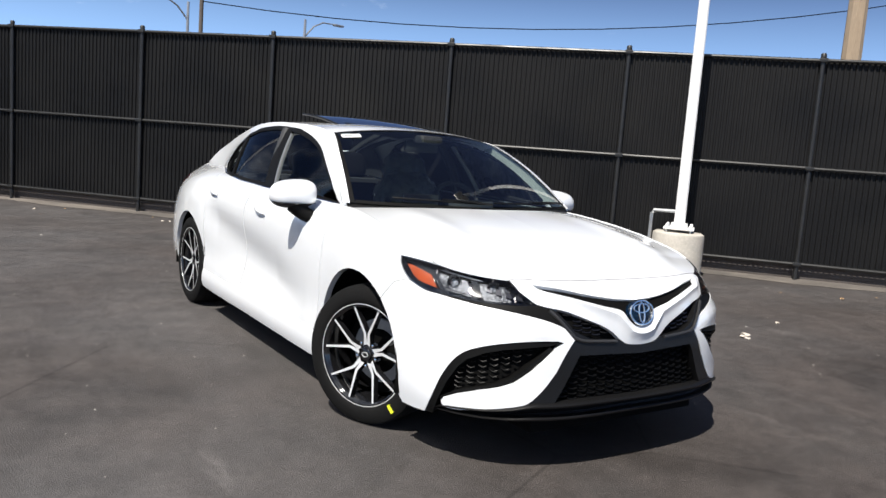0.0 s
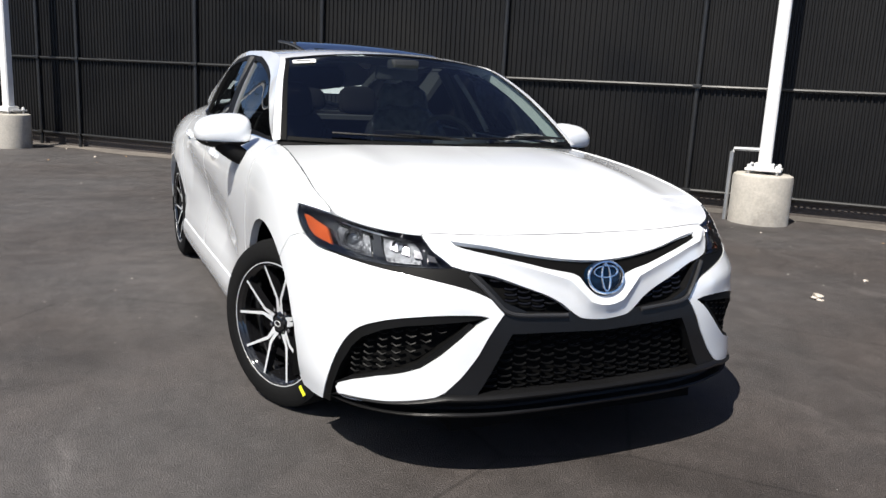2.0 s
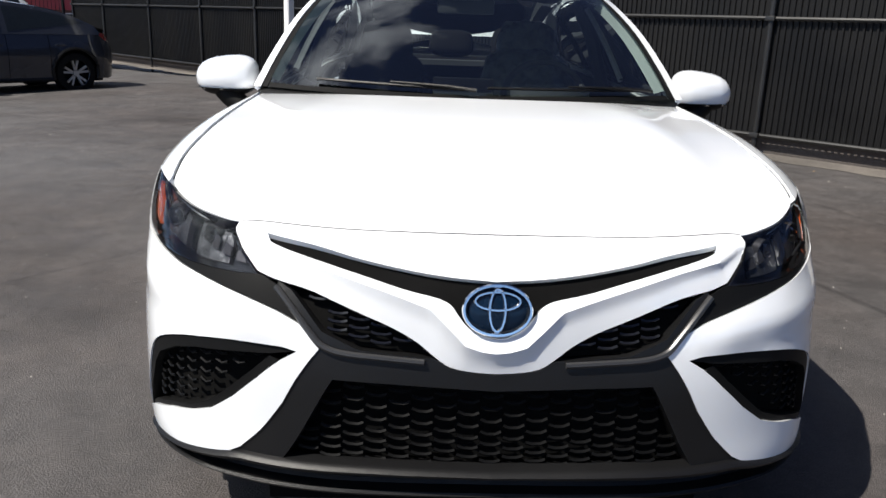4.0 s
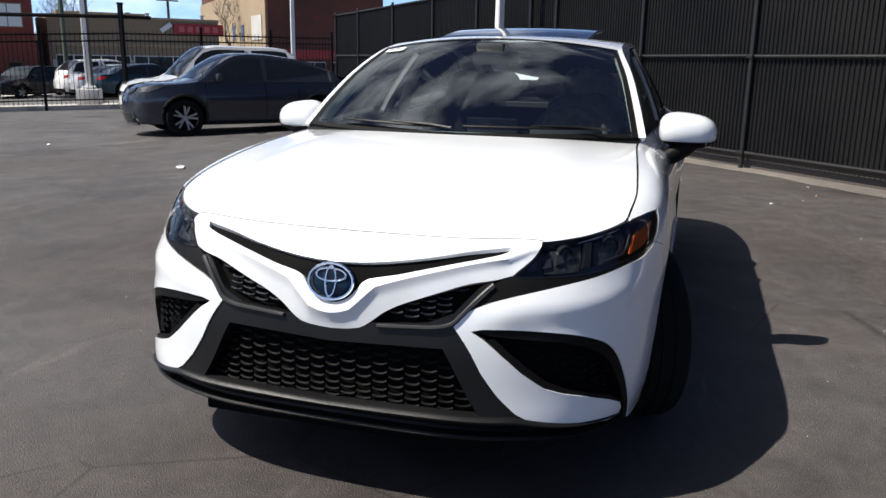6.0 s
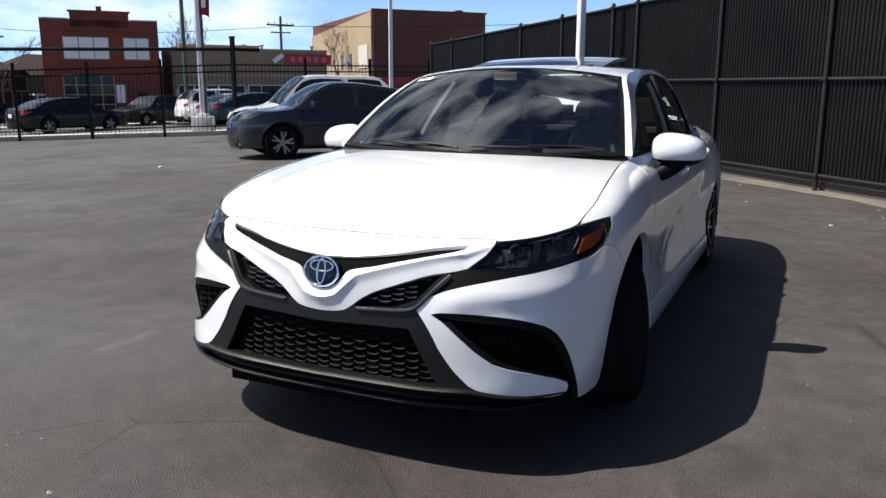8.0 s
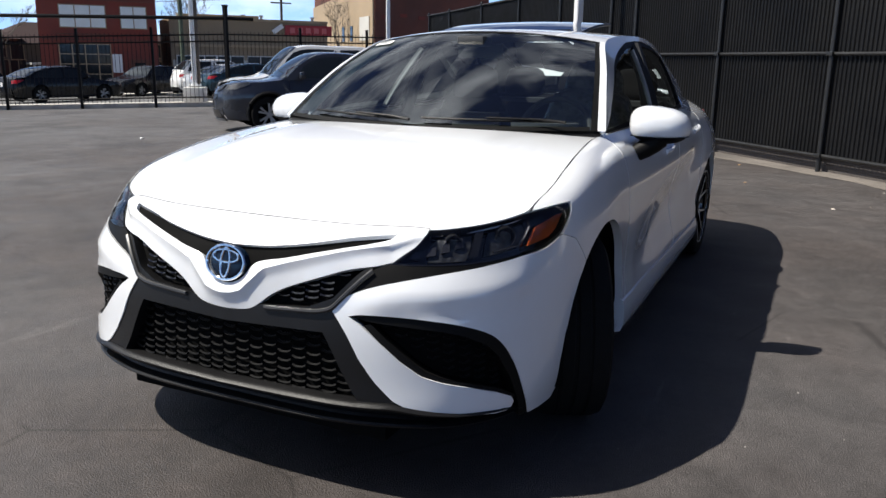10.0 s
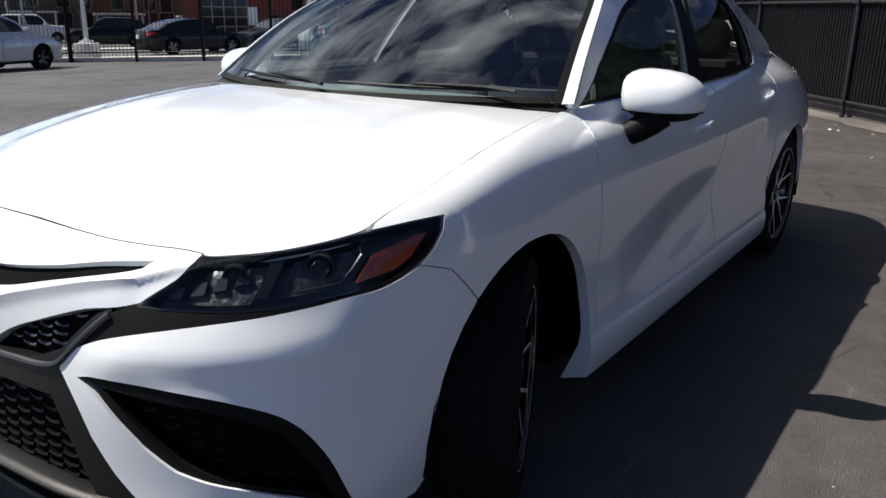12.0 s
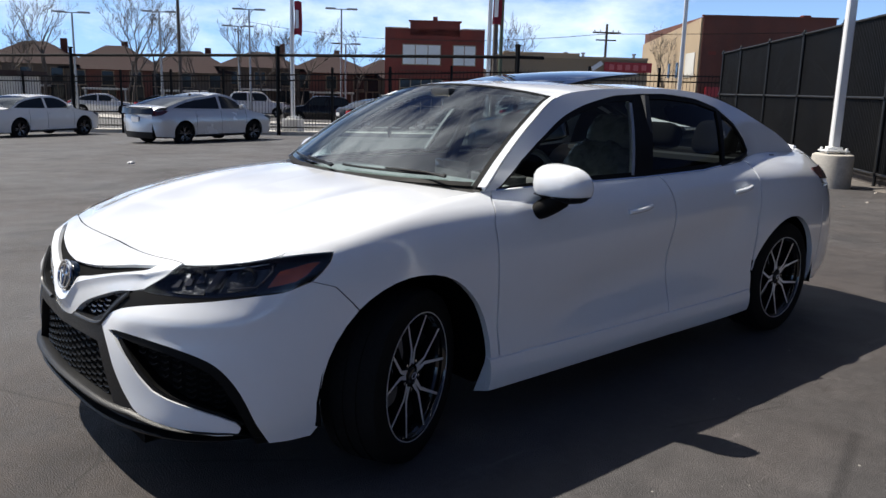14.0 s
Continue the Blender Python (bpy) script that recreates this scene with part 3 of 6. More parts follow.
pair("front_bumper", region(bump, body, .016, VS, lift=.004, thick=.03, sink=ridge), M["paint"])
for sign in (1, -1):
    fix = (lambda q: q) if sign > 0 else mirrored
    pocket = part("fog_pocket", fix(region([(.45, 3.48)] + FOG + [(.955, .6), (.93, 1.2), (.83, 1.6), (.726, 1.95), (.628, 2.38), (.52, 3.0)], body, .03, VS, lift=-.05, thick=.0)), M["dark_void"], sedan)
    rim_out = FOG
    rim_in = [(.99, .15), (.955, 1.0), (.92, 1.75), (.878, 2.33), (.84, 2.62), (.765, 2.92), (.69, 3.1), (.563, 3.27), (.49, 3.36)]
    part("pocket_rim", fix(region(rim_out + rim_in, body, .02, VS, lift=.0, thick=.06)), M["pocket"], pocket)
    part("pocket_foot", fix(region([(.47, 3.24), (.517, 2.83), (.575, 2.46), (.64, 2.12), (.7, 1.93), (.78, 1.72), (.87, 1.4), (.945, 1.0), (.95, 1.08), (.88, 1.5), (.785, 1.82), (.71, 2.03), (.65, 2.24), (.59, 2.58), (.535, 2.93), (.49, 3.3)], body, .02, VS, lift=-.004, thick=.05)), M["pocket"], pocket)
    bars = []
    for row in range(11):
        for col in range(9):
            u = .53 + .047 * col
            v = 1.72 + .165 * row - .028 * (col % 2) * 3
            q = np.array([(u - .017, v + .03), (u, v - .02), (u + .017, v + .03)])
            if inside(q[:, 0], q[:, 1] * VS, np.array([(.50, 3.3), (.563, 3.3), (.69, 3.12), (.76, 2.95), (.84, 2.6), (.88, 2.3), (.93, 1.5), (.94, 1.3), (.83, 1.68), (.726, 2.05), (.63, 2.5), (.53, 3.1)]) * (1, VS)).all():
                a = body(q[:, 0], q[:, 1])
                c = a.copy()
                c[:, 1] += .022
                c[:, 0] -= .008
                bars.append(tube([tuple(k) for k in c], .0035, 5))
    part("fog_mesh", fix(join(*bars)), M["mesh_black"], pocket)

# grille frame, mesh and upper corner pockets
frame_out = [(0, 3.36), (.05, 3.37), (.095, 3.44), (.125, 3.62), (.29, 3.68), (.374, 4.02), (.452, 4.93), (.487, 5.15), (.487, 4.97), (.433, 4.5), (.41, 4.1), (.378, 3.62), (.456, 2.54), (.508, 2.02), (.558, 1.6), (.575, 1.42), (.45, 1.36), (.3, 1.4), (0, 1.45)]
frame_hole = [(0, 1.62), (.3, 1.58), (.455, 1.52), (.4, 2.3), (.345, 3.02), (.2, 3.04), (0, 3.04)]
part("grille_frame", region(whole(frame_out), front, .02, VS, lift=.0, thick=.05, holes=[whole(frame_hole)]), M["grey_plastic"], sedan)
part("grille_recess", both(region([(0, 1.45), (.52, 1.42), (.44, 2.4), (.37, 3.3), (0, 3.3)], body, .05, VS, lift=-.06, thick=0)), M["dark_void"], sedan)
part("corner_recess", both(region([(.08, 3.5), (.135, 3.65), (.3, 3.7), (.39, 4.07), (.47, 5.05), (.4, 4.95), (.28, 4.65), (.19, 4.25)], body, .03, VS, lift=-.035, thick=0)), M["dark_void"], sedan)


def wave_mesh(u0, u1, du, v0, v1, dv, fence_, back, r):
    """Rows of short dipped bars, staggered from column to column."""
    bars, col, u = [], 0, u0
    ring = np.array(fence_) * (1, VS)
    while u < u1:
        v = v0 + (dv / 2 if col % 2 else 0)
        while v < v1:
            q = np.array([(u - du * .46, v + dv * .2), (u - du * .2, v), (u + du * .2, v), (u + du * .46, v + dv * .2)])
            if inside(q[:, 0], q[:, 1] * VS, ring).all():
                a = body(np.abs(q[:, 0]), q[:, 1])
                a[:, 0] *= np.sign(q[:, 0])
                a[:, 1] += back
                bars.append(tube([tuple(k) for k in a], r, 5))
            v += dv
        u += du
        col += 1
    return join(*bars)


lower = [(-.47, 1.5), (.47, 1.5), (.41, 2.4), (.36, 3.08), (-.36, 3.08), (-.41, 2.4)]
part("grille_mesh", wave_mesh(-.45, .46, .05, 1.58, 3.1, .19, lower, .03, .0045), M["mesh_black"], sedan)
corner = [(.12, 3.72), (.3, 3.78), (.37, 4.07), (.45, 5.02), (.4, 4.85), (.284, 4.55), (.2, 4.15)]
cmesh = wave_mesh(.1, .48, .048, 3.7, 5.0, .2, corner, .022, .0042)
pair("corner_mesh", cmesh, M["gloss_black"])

rib = np.array([(.49, 4.98), (.445, 4.5), (.4, 4.0), (.372, 3.72), (.33, 3.6), (.25, 3.57), (.15, 3.55)])
rib = np.array(smooth([tuple(q) for q in rib], 4))
pair("frame_rib", tube([tuple(q + np.array([0, -.004, 0])) for q in body(rib[:, 0], rib[:, 1])], .0075, 8), M["satin_grey"])

# lower lip with its two ledges
lip_u = np.concatenate([np.linspace(0, .58, 20), np.linspace(.6, 1.03, 18)])
lip_top = np.interp(lip_u, [0, .3, .45, .56, .63, .75, .92, 1.03], [1.5, 1.46, 1.4, 1.38, 1.2, .93, .66, .1])
lv, lf = [], []
LIP = [(-.03, 1.0), (.0, 1.0), (.012, .97), (.019, .91), (.017, .85), (-.02, .81), (-.03, .5), (-.02, .41), (.012, .38), (.021, .31), (.019, .21), (-.01, .15), (-.12, .0)]
for u, vt in zip(lip_u, lip_top):
    for out, k in LIP:
        p, n = body(u, vt * k)[0], body(u, 1.0)[0] - body(u, 1.0)[0]
        e = body(min(u + .01, 6), 2)[0] - body(max(u - .01, 0), 2)[0]
        n = np.array([e[1], -e[0], 0]) / max(np.hypot(e[0], e[1]), 1e-6) if u > .01 else np.array([0, -1, 0])
        fade = np.interp(u, [0, .9, 1.03], [1, .8, .1])
        q = p + n * out * (fade if out > 0 else 1)
        lv.append((max(q[0], 0), q[1], q[2] + .014 + .024 * (1 - max(k, 0))))
m_ = len(LIP)
lf = [(i * m_ + j, i * m_ + j + 1, (i + 1) * m_ + j + 1, (i + 1) * m_ + j) for i in range(len(lip_u) - 1) for j in range(m_ - 1)]
part("front_lip", both((lv, lf)), M["black_plastic"], sedan)

# emblem
em = part("emblem", moved(lathe([(0, .012), (.05, .011), (.066, .006), (.072, .0), (.073, -.02)], 40), pose(0, -.926, .677, 76, 0, 0) @ Matrix.Diagonal((.96, .72, 1, 1))), M["emblem_blue"], sedan, "oval blue emblem with chrome rings")


def ring(rx, ry, r, n=28):
    return [(rx * math.cos(2 * math.pi * k / n), ry * math.sin(2 * math.pi * k / n), 0) for k in range(n + 1)], r


def loop_tube(rx, ry, r, m):
    return moved(tube(ring(rx, ry, r)[0], r, 6), m)


em_m = pose(0, -.938, .68, 76, 0, 0)
part("emblem_ring", loop_tube(.07, .052, .0046, em_m), M["chrome"], em)
part("emblem_ring", loop_tube(.047, .019, .0036, em_m @ pose(0, .019, 0)), M["chrome"], em)
part("emblem_ring", loop_tube(.0165, .044, .0036, em_m), M["chrome"], em)

# headlights
for sign in (1, -1):
    fix = (lambda q: q) if sign > 0 else mirrored
    outline = LAMP_TOP + LAMP_LOW + LAMP_IN
    lens_ring = LAMP_TOP + LAMP_LOW[:13] + [(1.0, 4.9), (.86, 4.99), (.78, 5.04), (.7, 5.1), (.6, 5.16), (.545, 5.24), (.58, 5.66), (.625, 6.3), (.66, 7.1)]
    lamp = part("headlight", fix(region(outline, body, .025, VS, lift=-.034, thick=.0)), M["gloss_black"], sedan, "dark headlight with projector and amber corner")
    part("lamp_bezel", fix(region([(.41, 4.1), (.433, 4.5), (.487, 5.0), (.535, 5.26), (.6, 5.14), (.7, 5.08), (.78, 5.02), (.86, 4.97), (1.0, 4.89), (1.0, 4.85), (.86, 4.89), (.72, 4.83), (.588, 4.63), (.48, 4.39)], body, .02, VS, lift=.001, thick=.035)), M["pocket"], lamp)
    part("lamp_frame", fix(region(lens_ring, body, .02, VS, lift=.001, thick=.034, holes=[shrink(lens_ring, -.006 if LAMP_TURN else .006, VS)])), M["gloss_black"], lamp)
    part("amber_corner", fix(region([(1.085, 5.74), (1.19, 5.82), (1.222, 5.72), (1.17, 5.2), (1.13, 5.04), (1.04, 5.06)], body, .02, VS, lift=-.01, thick=.01)), M["amber"], lamp)
    part("lamp_reflector", fix(region([(.92, 6.6), (1.05, 6.3), (1.05, 5.75), (1.0, 5.12), (.87, 5.3), (.89, 5.9)], body, .018, VS, lift=-.026, thick=.01)), M["lamp_white"], lamp)
    part("lamp_reflector", fix(region([(.7, 7.15), (.85, 6.8), (.83, 6.0), (.8, 5.3), (.66, 5.45), (.67, 6.3)], body, .018, VS, lift=-.026, thick=.01)), M["lamp_white"], lamp)
    part("lamp_divider", fix(region([(.86, 6.8), (.9, 6.7), (.865, 5.9), (.84, 5.35), (.81, 5.4), (.835, 5.95)], body, .018, VS, lift=-.012, thick=.02)), M["gloss_black"], lamp)
    for uc, vc, rr in ((.955, 5.75, .027), (.755, 6.1, .022)):
        c = body(uc, vc)[0] + np.array([-.01, .024, 0])
        turn_ = pose(0, 0, 0, 90, 0, 35)
        part("projector", fix(moved(lathe([(0, .012), (rr * .6, .01), (rr * .9, .0), (rr, -.012), (rr * 1.15, -.02)], 20), Matrix.Translation(c) @ turn_)), M["clear"], lamp, "clear projector lens")
        part("projector_ring", fix(moved(lathe([(rr * 1.02, .004), (rr * 1.14, .004), (rr * 1.2, -.02)], 20), Matrix.Translation(c) @ turn_)), M["dark_metal"], lamp)
    for k in range(4):
        u0 = .6 + .055 * k
        part("light_block", fix(region([(u0, 5.62 + .12 * k), (u0 + .034, 5.66 + .12 * k), (u0 + .04, 6.1 + .2 * k), (u0 + .012, 6.0 + .2 * k)], body, .02, VS, lift=-.018, thick=.012)), M["dark_metal"], lamp, "small bright reflector block")
    strip = [body(u, v)[0] + np.array([-.01, .01, 0]) for u, v in ((1.06, 6.15), (1.06, 5.8), (1.03, 5.4), (1.0, 5.15), (.9, 5.25))]
    part("light_guide", fix(tube([tuple(p) for p in strip], .003, 6)), M["dark_metal"], lamp)
    lens = part("lens", fix(region(lens_ring, body, .022, VS, lift=.004, thick=.0)), M["clear"], lamp, "clear lens")
    lens.visible_shadow = False

# bonnet
def bonnet_rim(a, k):
    """The bonnet's side edge, folded down."""
    return hood(a, .993) - np.stack([.006 * k, 0 * k, .022 * k], 1)


def bonnet_nose(b, k):
    return hood(.006, b) + np.stack([0 * k, .008 * k, -.02 * k], 1)


part("bonnet", both(join(grid(hood, .006, .995, 0, .993, 90, 24), grid(bonnet_rim, .006, .995, 0, 1, 90, 2), grid(bonnet_nose, 0, .994, 0, 1, 24, 2))), M["paint"], sedan)
# near-black bars added to draw the shade in the bonnet's side shut lines
side_shut_line = [tuple(hood(a, .998)[0] + np.array([.001, 0, -.004])) for a in np.linspace(.32, .99, 60)]
pair("bonnet_seal", tube(side_shut_line, .0016, 5), M["dark_void"])
# the same dark line, laid on top, for the shut line at the nose
nose_seal = [tuple(np.array(hood(.0, b)[0]) + np.array([0, -.003, .004])) for b in np.linspace(0, .995, 30)]
part("nose_seal", tube([(-x, y, z) for x, y, z in nose_seal[:0:-1]] + nose_seal, .0016, 5), M["dark_void"], sedan)
part("bonnet_gap", both(join(grid(lambda a, b: hood(a, b) - (0, 0, .03), 0, 1, 0, 1, 12, 8))), M["dark_void"], sedan)

# flanks
SKIRT = .9
fender = ([(1.1, 6.68), (1.18, 6.41), (1.272, 6.08), (1.256, 5.58), (1.22, 5.15), (1.187, 4.91), (1.267, 4.54), (ARCH_MEET[0] + .004, ARCH_MEET[1] + .02)] + [p for p in FRONT_ARCH if p[0] > 1.36 and p[1] > .1]
          + [(1.99, .05), (2.03, .05), (2.046, .7), (2.03, 2), (2.022, 3.6), (2.01, 5.33), (2.052, 6.6), (2.09, 7.44), (2.09, 8)] + [(u, float(seam(u)[0]) - (.06 if seam(u)[0] > 7.98 else .0)) for u in (2.0, 1.7, 1.5)] + [(u + .006, float(seam(u)[0])) for u in (1.42, 1.34, 1.27, 1.22, 1.17, 1.14, 1.11)])
pair("fender", region(fender, body, .03, VS, lift=.004, thick=.03), M["paint"])
front_door = [(2.056, SKIRT), (2.038, 2), (2.03, 3.6), (2.018, 5.33), (2.06, 6.6), (2.098, 7.44), (2.098, 8), (3.2, 8), (3.246, 5), (3.246, SKIRT)]
rear_door = [(3.256, SKIRT), (3.256, 5), (3.21, 8), (4.12, 8), (4.1, 6.5), (4.08, 5), (4.05, 3.4)] + [(u - .004, v) for u, v in REAR_ARCH if u < 4.05 and SKIRT < v < 3.38][::-1] + [(min(u for u, v in REAR_ARCH if v > SKIRT) - .004, SKIRT)]
for sign in (1, -1):
    fix = (lambda q: q) if sign > 0 else mirrored
    for poly, hu in ((front_door, 2.96), (rear_door, 3.9)):
        name = "front_door" if poly is front_door else "rear_door"
        door = part(name, fix(region(poly, body, .035, VS, lift=.004, thick=.025)), M["paint"], sedan)
        hv = 5.0 if name == "front_door" else 5.15
        bar = [body(hu + k * .09, hv + .09 * k)[0] + np.array([.0 + .02 * math.cos(k * 1.3), 0, .004]) for k in np.linspace(-1, 1, 9)]
        part("handle", fix(tube([tuple(p) for p in bar], .012, 12)), M["paint"], door, "white pull handle")
        cup = region([(hu - .07, hv - .28), (hu + .06, hv - .2), (hu + .06, hv + .2), (hu - .07, hv + .12)], body, .02, VS, lift=.0055, thick=0, soft=2)
        part("handle_cup", fix(cup), M["paint"], door)
    skirt_v, skirt_f = [], []
    for u in np.linspace(1.99, 4.03, 30):
        for out, v in ((-.01, 1.05), (.012, .98), (.022, .72), (.03, .36), (.026, .05), (-.06, -.1)):
            p = body(u, max(v, 0))[0]
            skirt_v.append((p[0] + out, p[1], p[2] + min(v, 0) * .2))
    skirt_f = [(i * 6 + j, (i + 1) * 6 + j, (i + 1) * 6 + j + 1, i * 6 + j + 1) for i in range(29) for j in range(5)]
    skirt_f += [tuple(range(6)), tuple(range(29 * 6 + 5, 29 * 6 - 1, -1))]
    part("side_skirt", fix((skirt_v, skirt_f)), M["paint"], sedan)
quarter = [(4.13, 8), (4.11, 6.5), (4.09, 5), (4.06, 3.4)] + [p for p in REAR_ARCH if p[0] > 4.06 and p[1] > .2] + [(4.835, .25), (4.865, 1.2), (4.9, 3.4), (4.97, 4.6), (4.98, 5.2), (4.925, 5.95), (4.945, 6.16), (5.27, 6.25), (5.27, 7.1), (5.0, 8)]
pair("quarter_panel", region(quarter, body, .035, VS, lift=.004, thick=.03), M["paint"])
rear_cover = [(4.84, .25), (4.87, 1.2), (4.91, 3.4), (4.96, 4.6), (5.3, 4.7), (6.15, 4.7), (6.15, .1), (5.3, .1)]
part("rear_bumper", both(region(rear_cover, body, .05, VS, lift=.004, thick=.03)), M["paint"], sedan)
part("rear_panel", both(region([(5.28, 4.75), (6.15, 4.75), (6.15, 8), (5.02, 8), (5.28, 7.1)], body, .05, VS, lift=.004, thick=.02)), M["paint"], sedan)
pair("tail_light", region([(4.93, 5.95), (4.985, 5.22), (5.27, 5.05), (5.27, 6.2), (4.95, 6.12)], body, .04, VS, lift=.01, thick=.02), M["red_lens"], "dark red tail light")

# cabin shell and glass
DLO = [(.522, .02), (1.0, .012), (1.5, .01), (2.0, .012), (2.45, .02), (2.62, .05), (2.67, .13), (2.635, .36), (2.56, .64), (2.4, .84), (2.2, .91), (1.9, .94), (1.7, .94), (1.48, .925), (1.25, .86), (1.1, .8), (.95, .745), (.807, .685), (.69, .59), (.6, .38)]
sx = .35
pair("side_frame", region([(.455, -.02), (1.5, -.02), (2.5, -.02), (3.24, -.02), (3.48, -.02), (3.48, 1), (3.2, 1), (2.7, 1), (2.0, 1), (1.5, 1), (1.2, 1), (.9, 1), (.6, 1), (.455, .9)], side, .035, sx, lift=.003, thick=.015, holes=[DLO]), M["paint"])


DLO_IN = shrink(DLO, .022, sx)
pair("window_trim", region(DLO, side, .03, sx, lift=.0, thick=.012, holes=[DLO_IN]), M["pocket"])
belt_line = [side(y, w)[0] + np.array([.006, 0, 0]) for y, w in ((.53, .02), (1.0, .012), (1.5, .01), (2.0, .012), (2.45, .02), (2.62, .06))]
pair("chrome_strip", tube([tuple(p) for p in belt_line], .0055, 6), M["chrome"])
pair("b_pillar", region([(1.43, .02), (1.565, .02), (1.755, .9), (1.61, .89)], side, .03, sx, lift=.002, thick=.02), M["pocket"])
pair("pillar_edge", region([(1.408, .04), (1.428, .04), (1.592, .84), (1.572, .84)], side, .03, sx, lift=.002, thick=.02), M["galv"])
pair("quarter_bar", region([(2.22, .02), (2.25, .02), (2.42, .74), (2.38, .78)], side, .03, sx, lift=.003, thick=.02), M["pocket"])
for nm, poly in (("front_window", [(.6, .05), (1.42, .03), (1.6, .9), (1.48, .905), (1.25, .84), (1.1, .78), (.95, .725), (.807, .665), (.7, .56)]), ("rear_window", [(1.57, .03), (2.22, .04), (2.4, .82), (2.2, .89), (1.9, .92), (1.74, .92)]),
                 ("quarter_window", [(2.25, .04), (2.43, .05), (2.6, .09), (2.63, .15), (2.58, .35), (2.5, .57), (2.43, .68)])):
    for ob in pair(nm, region(poly, side, .05, sx, lift=-.006, thick=0), M["side_glass"] if nm == "front_window" else M["tint"]):
        ob.visible_shadow = False
part("roof_panel", both(grid(roof, 0, 1, 0, 1, 22, 12)), M["paint"], sedan)
ws = part("windscreen", flipped(both(grid(screen, .0, .99, 0, .98, 16, 14))), M["windscreen"], sedan, "clear windscreen with an inspection sticker")
ws.visible_shadow = False
def on_screen(out):
    return lambda a, b: screen(a, b) + np.array([0, -.5, .87]) * out


part("screen_border", flipped(both(join(grid(on_screen(.002), 0, .985, .935, .975, 16, 2), grid(on_screen(.002), .978, 1.0, 0, .965, 2, 14), grid(on_screen(.002), 0, .03, 0, .93, 2, 14)))), M["pocket"], sedan)
pair("a_pillar", flipped(join(grid(on_screen(.006), -.01, 1.0, .966, 1.003, 16, 3), grid(lambda a, b: screen(a, .966) + np.array([0, -.5, .87]) * (.006 * np.atleast_1d(b))[:, None], -.01, 1, 0, 1, 16, 1))), M["paint"])
part("rear_screen", flipped(both(grid(backlight, .04, .97, 0, .93, 14, 12))), M["tint"], sedan).visible_shadow = False
part("rear_screen_border", both(join(grid(backlight, 0, .05, 0, 1, 2, 12), grid(backlight, 0, 1, .92, 1, 14, 2))), M["paint"], sedan)
part("boot_lid", both(grid(boot, 0, 1, 0, 1, 12, 12)), M["paint"], sedan)
sp = [tuple(boot(.9, abs(k))[0] * (np.sign(k) or 1, 1, 1) + (0, .012, .006)) for k in np.linspace(-.93, .93, 23)]
part("boot_spoiler", tube(sp, .014, 12), M["paint"], sedan)
part("cowl", both(join(grid(lambda a, b: coons(a, b, lambda k: hood(np.full_like(k, .985), k) - (0, 0, .012), lambda k: screen(np.full_like(k, .03), k) + (0, 0, .001), lambda k: hood(np.full_like(k, .985), 0 * k) * (1 - k)[:, None] + screen(.03 + 0 * k, 0 * k) * k[:, None] - (0, 0, .012), lambda k: hood(np.full_like(k, .985), 0 * k + 1) * (1 - k)[:, None] + screen(.03 + 0 * k, 0 * k + 1) * k[:, None] - (0, 0, .012)), 0, 1, 0, 1, 4, 14))), M["black_plastic"], sedan)
for x0, x1 in ((.62, .05), (-.02, -.55)):
    wp = [screen(.05 + .012 * k, abs(x0 + (x1 - x0) * k) / .78)[0] * (np.sign(x0 + (x1 - x0) * k) or 1, 1, 1) + (0, -.01, .012) for k in np.linspace(0, 1, 9)]
    w1 = part("wiper", tube([tuple(p) for p in wp], .006, 6, .005), M["black_plastic"], sedan)
    part("wiper_arm", tube([tuple(wp[0] + (.03, -.03, .0)), tuple(wp[1] + (0, -.012, .008)), tuple(wp[4] + (0, -.002, .01))], .007, 6, .004), M["black_plastic"], w1)
st = [screen(a, b)[0] + (0, -.006, .004) for a, b in ((.86, .91), (.86, .74), (.925, .74), (.925, .915))]
part("sticker", ([(-p[0], p[1], p[2]) for p in st], [(0, 1, 2, 3)]), M["paper"], ws, "small white sticker", smooth=False)
part("sticker_bar", ([(-(st[0] * (1 - k) + st[3] * k + (st[1] - st[0]) * q)[0], (st[0] * (1 - k) + st[3] * k + (st[1] - st[0]) * q)[1] - .002, (st[0] * (1 - k) + st[3] * k + (st[1] - st[0]) * q)[2] + .0015) for k, q in ((.55, .15), (.55, .8), (.75, .8), (.75, .15))], [(0, 1, 2, 3)]), M["gloss_black"], ws, "dark bar of print", smooth=False)

# raised glass sunroof
SUN_A, SUN_B, SUN_X = 1.32, 1.94, .405


def sunroof(a, b):
    y = SUN_A + (SUN_B - SUN_A) * np.atleast_1d(a)
    x = SUN_X * np.atleast_1d(b)
    return np.stack([x, y, 1.436 + .075 * np.atleast_1d(a) + .012 * np.sin(np.pi * np.atleast_1d(a)) - .012 * np.atleast_1d(b) ** 2], 1)


sr = part("sunroof", both(join(grid(sunroof, 0, 1, 0, 1, 8, 6), grid(lambda a, b: sunroof(a, b) - (0, 0, .012), 0, 1, 0, 1, 8, 6))), M["sunroof"], sedan, "raised dark glass sunroof")
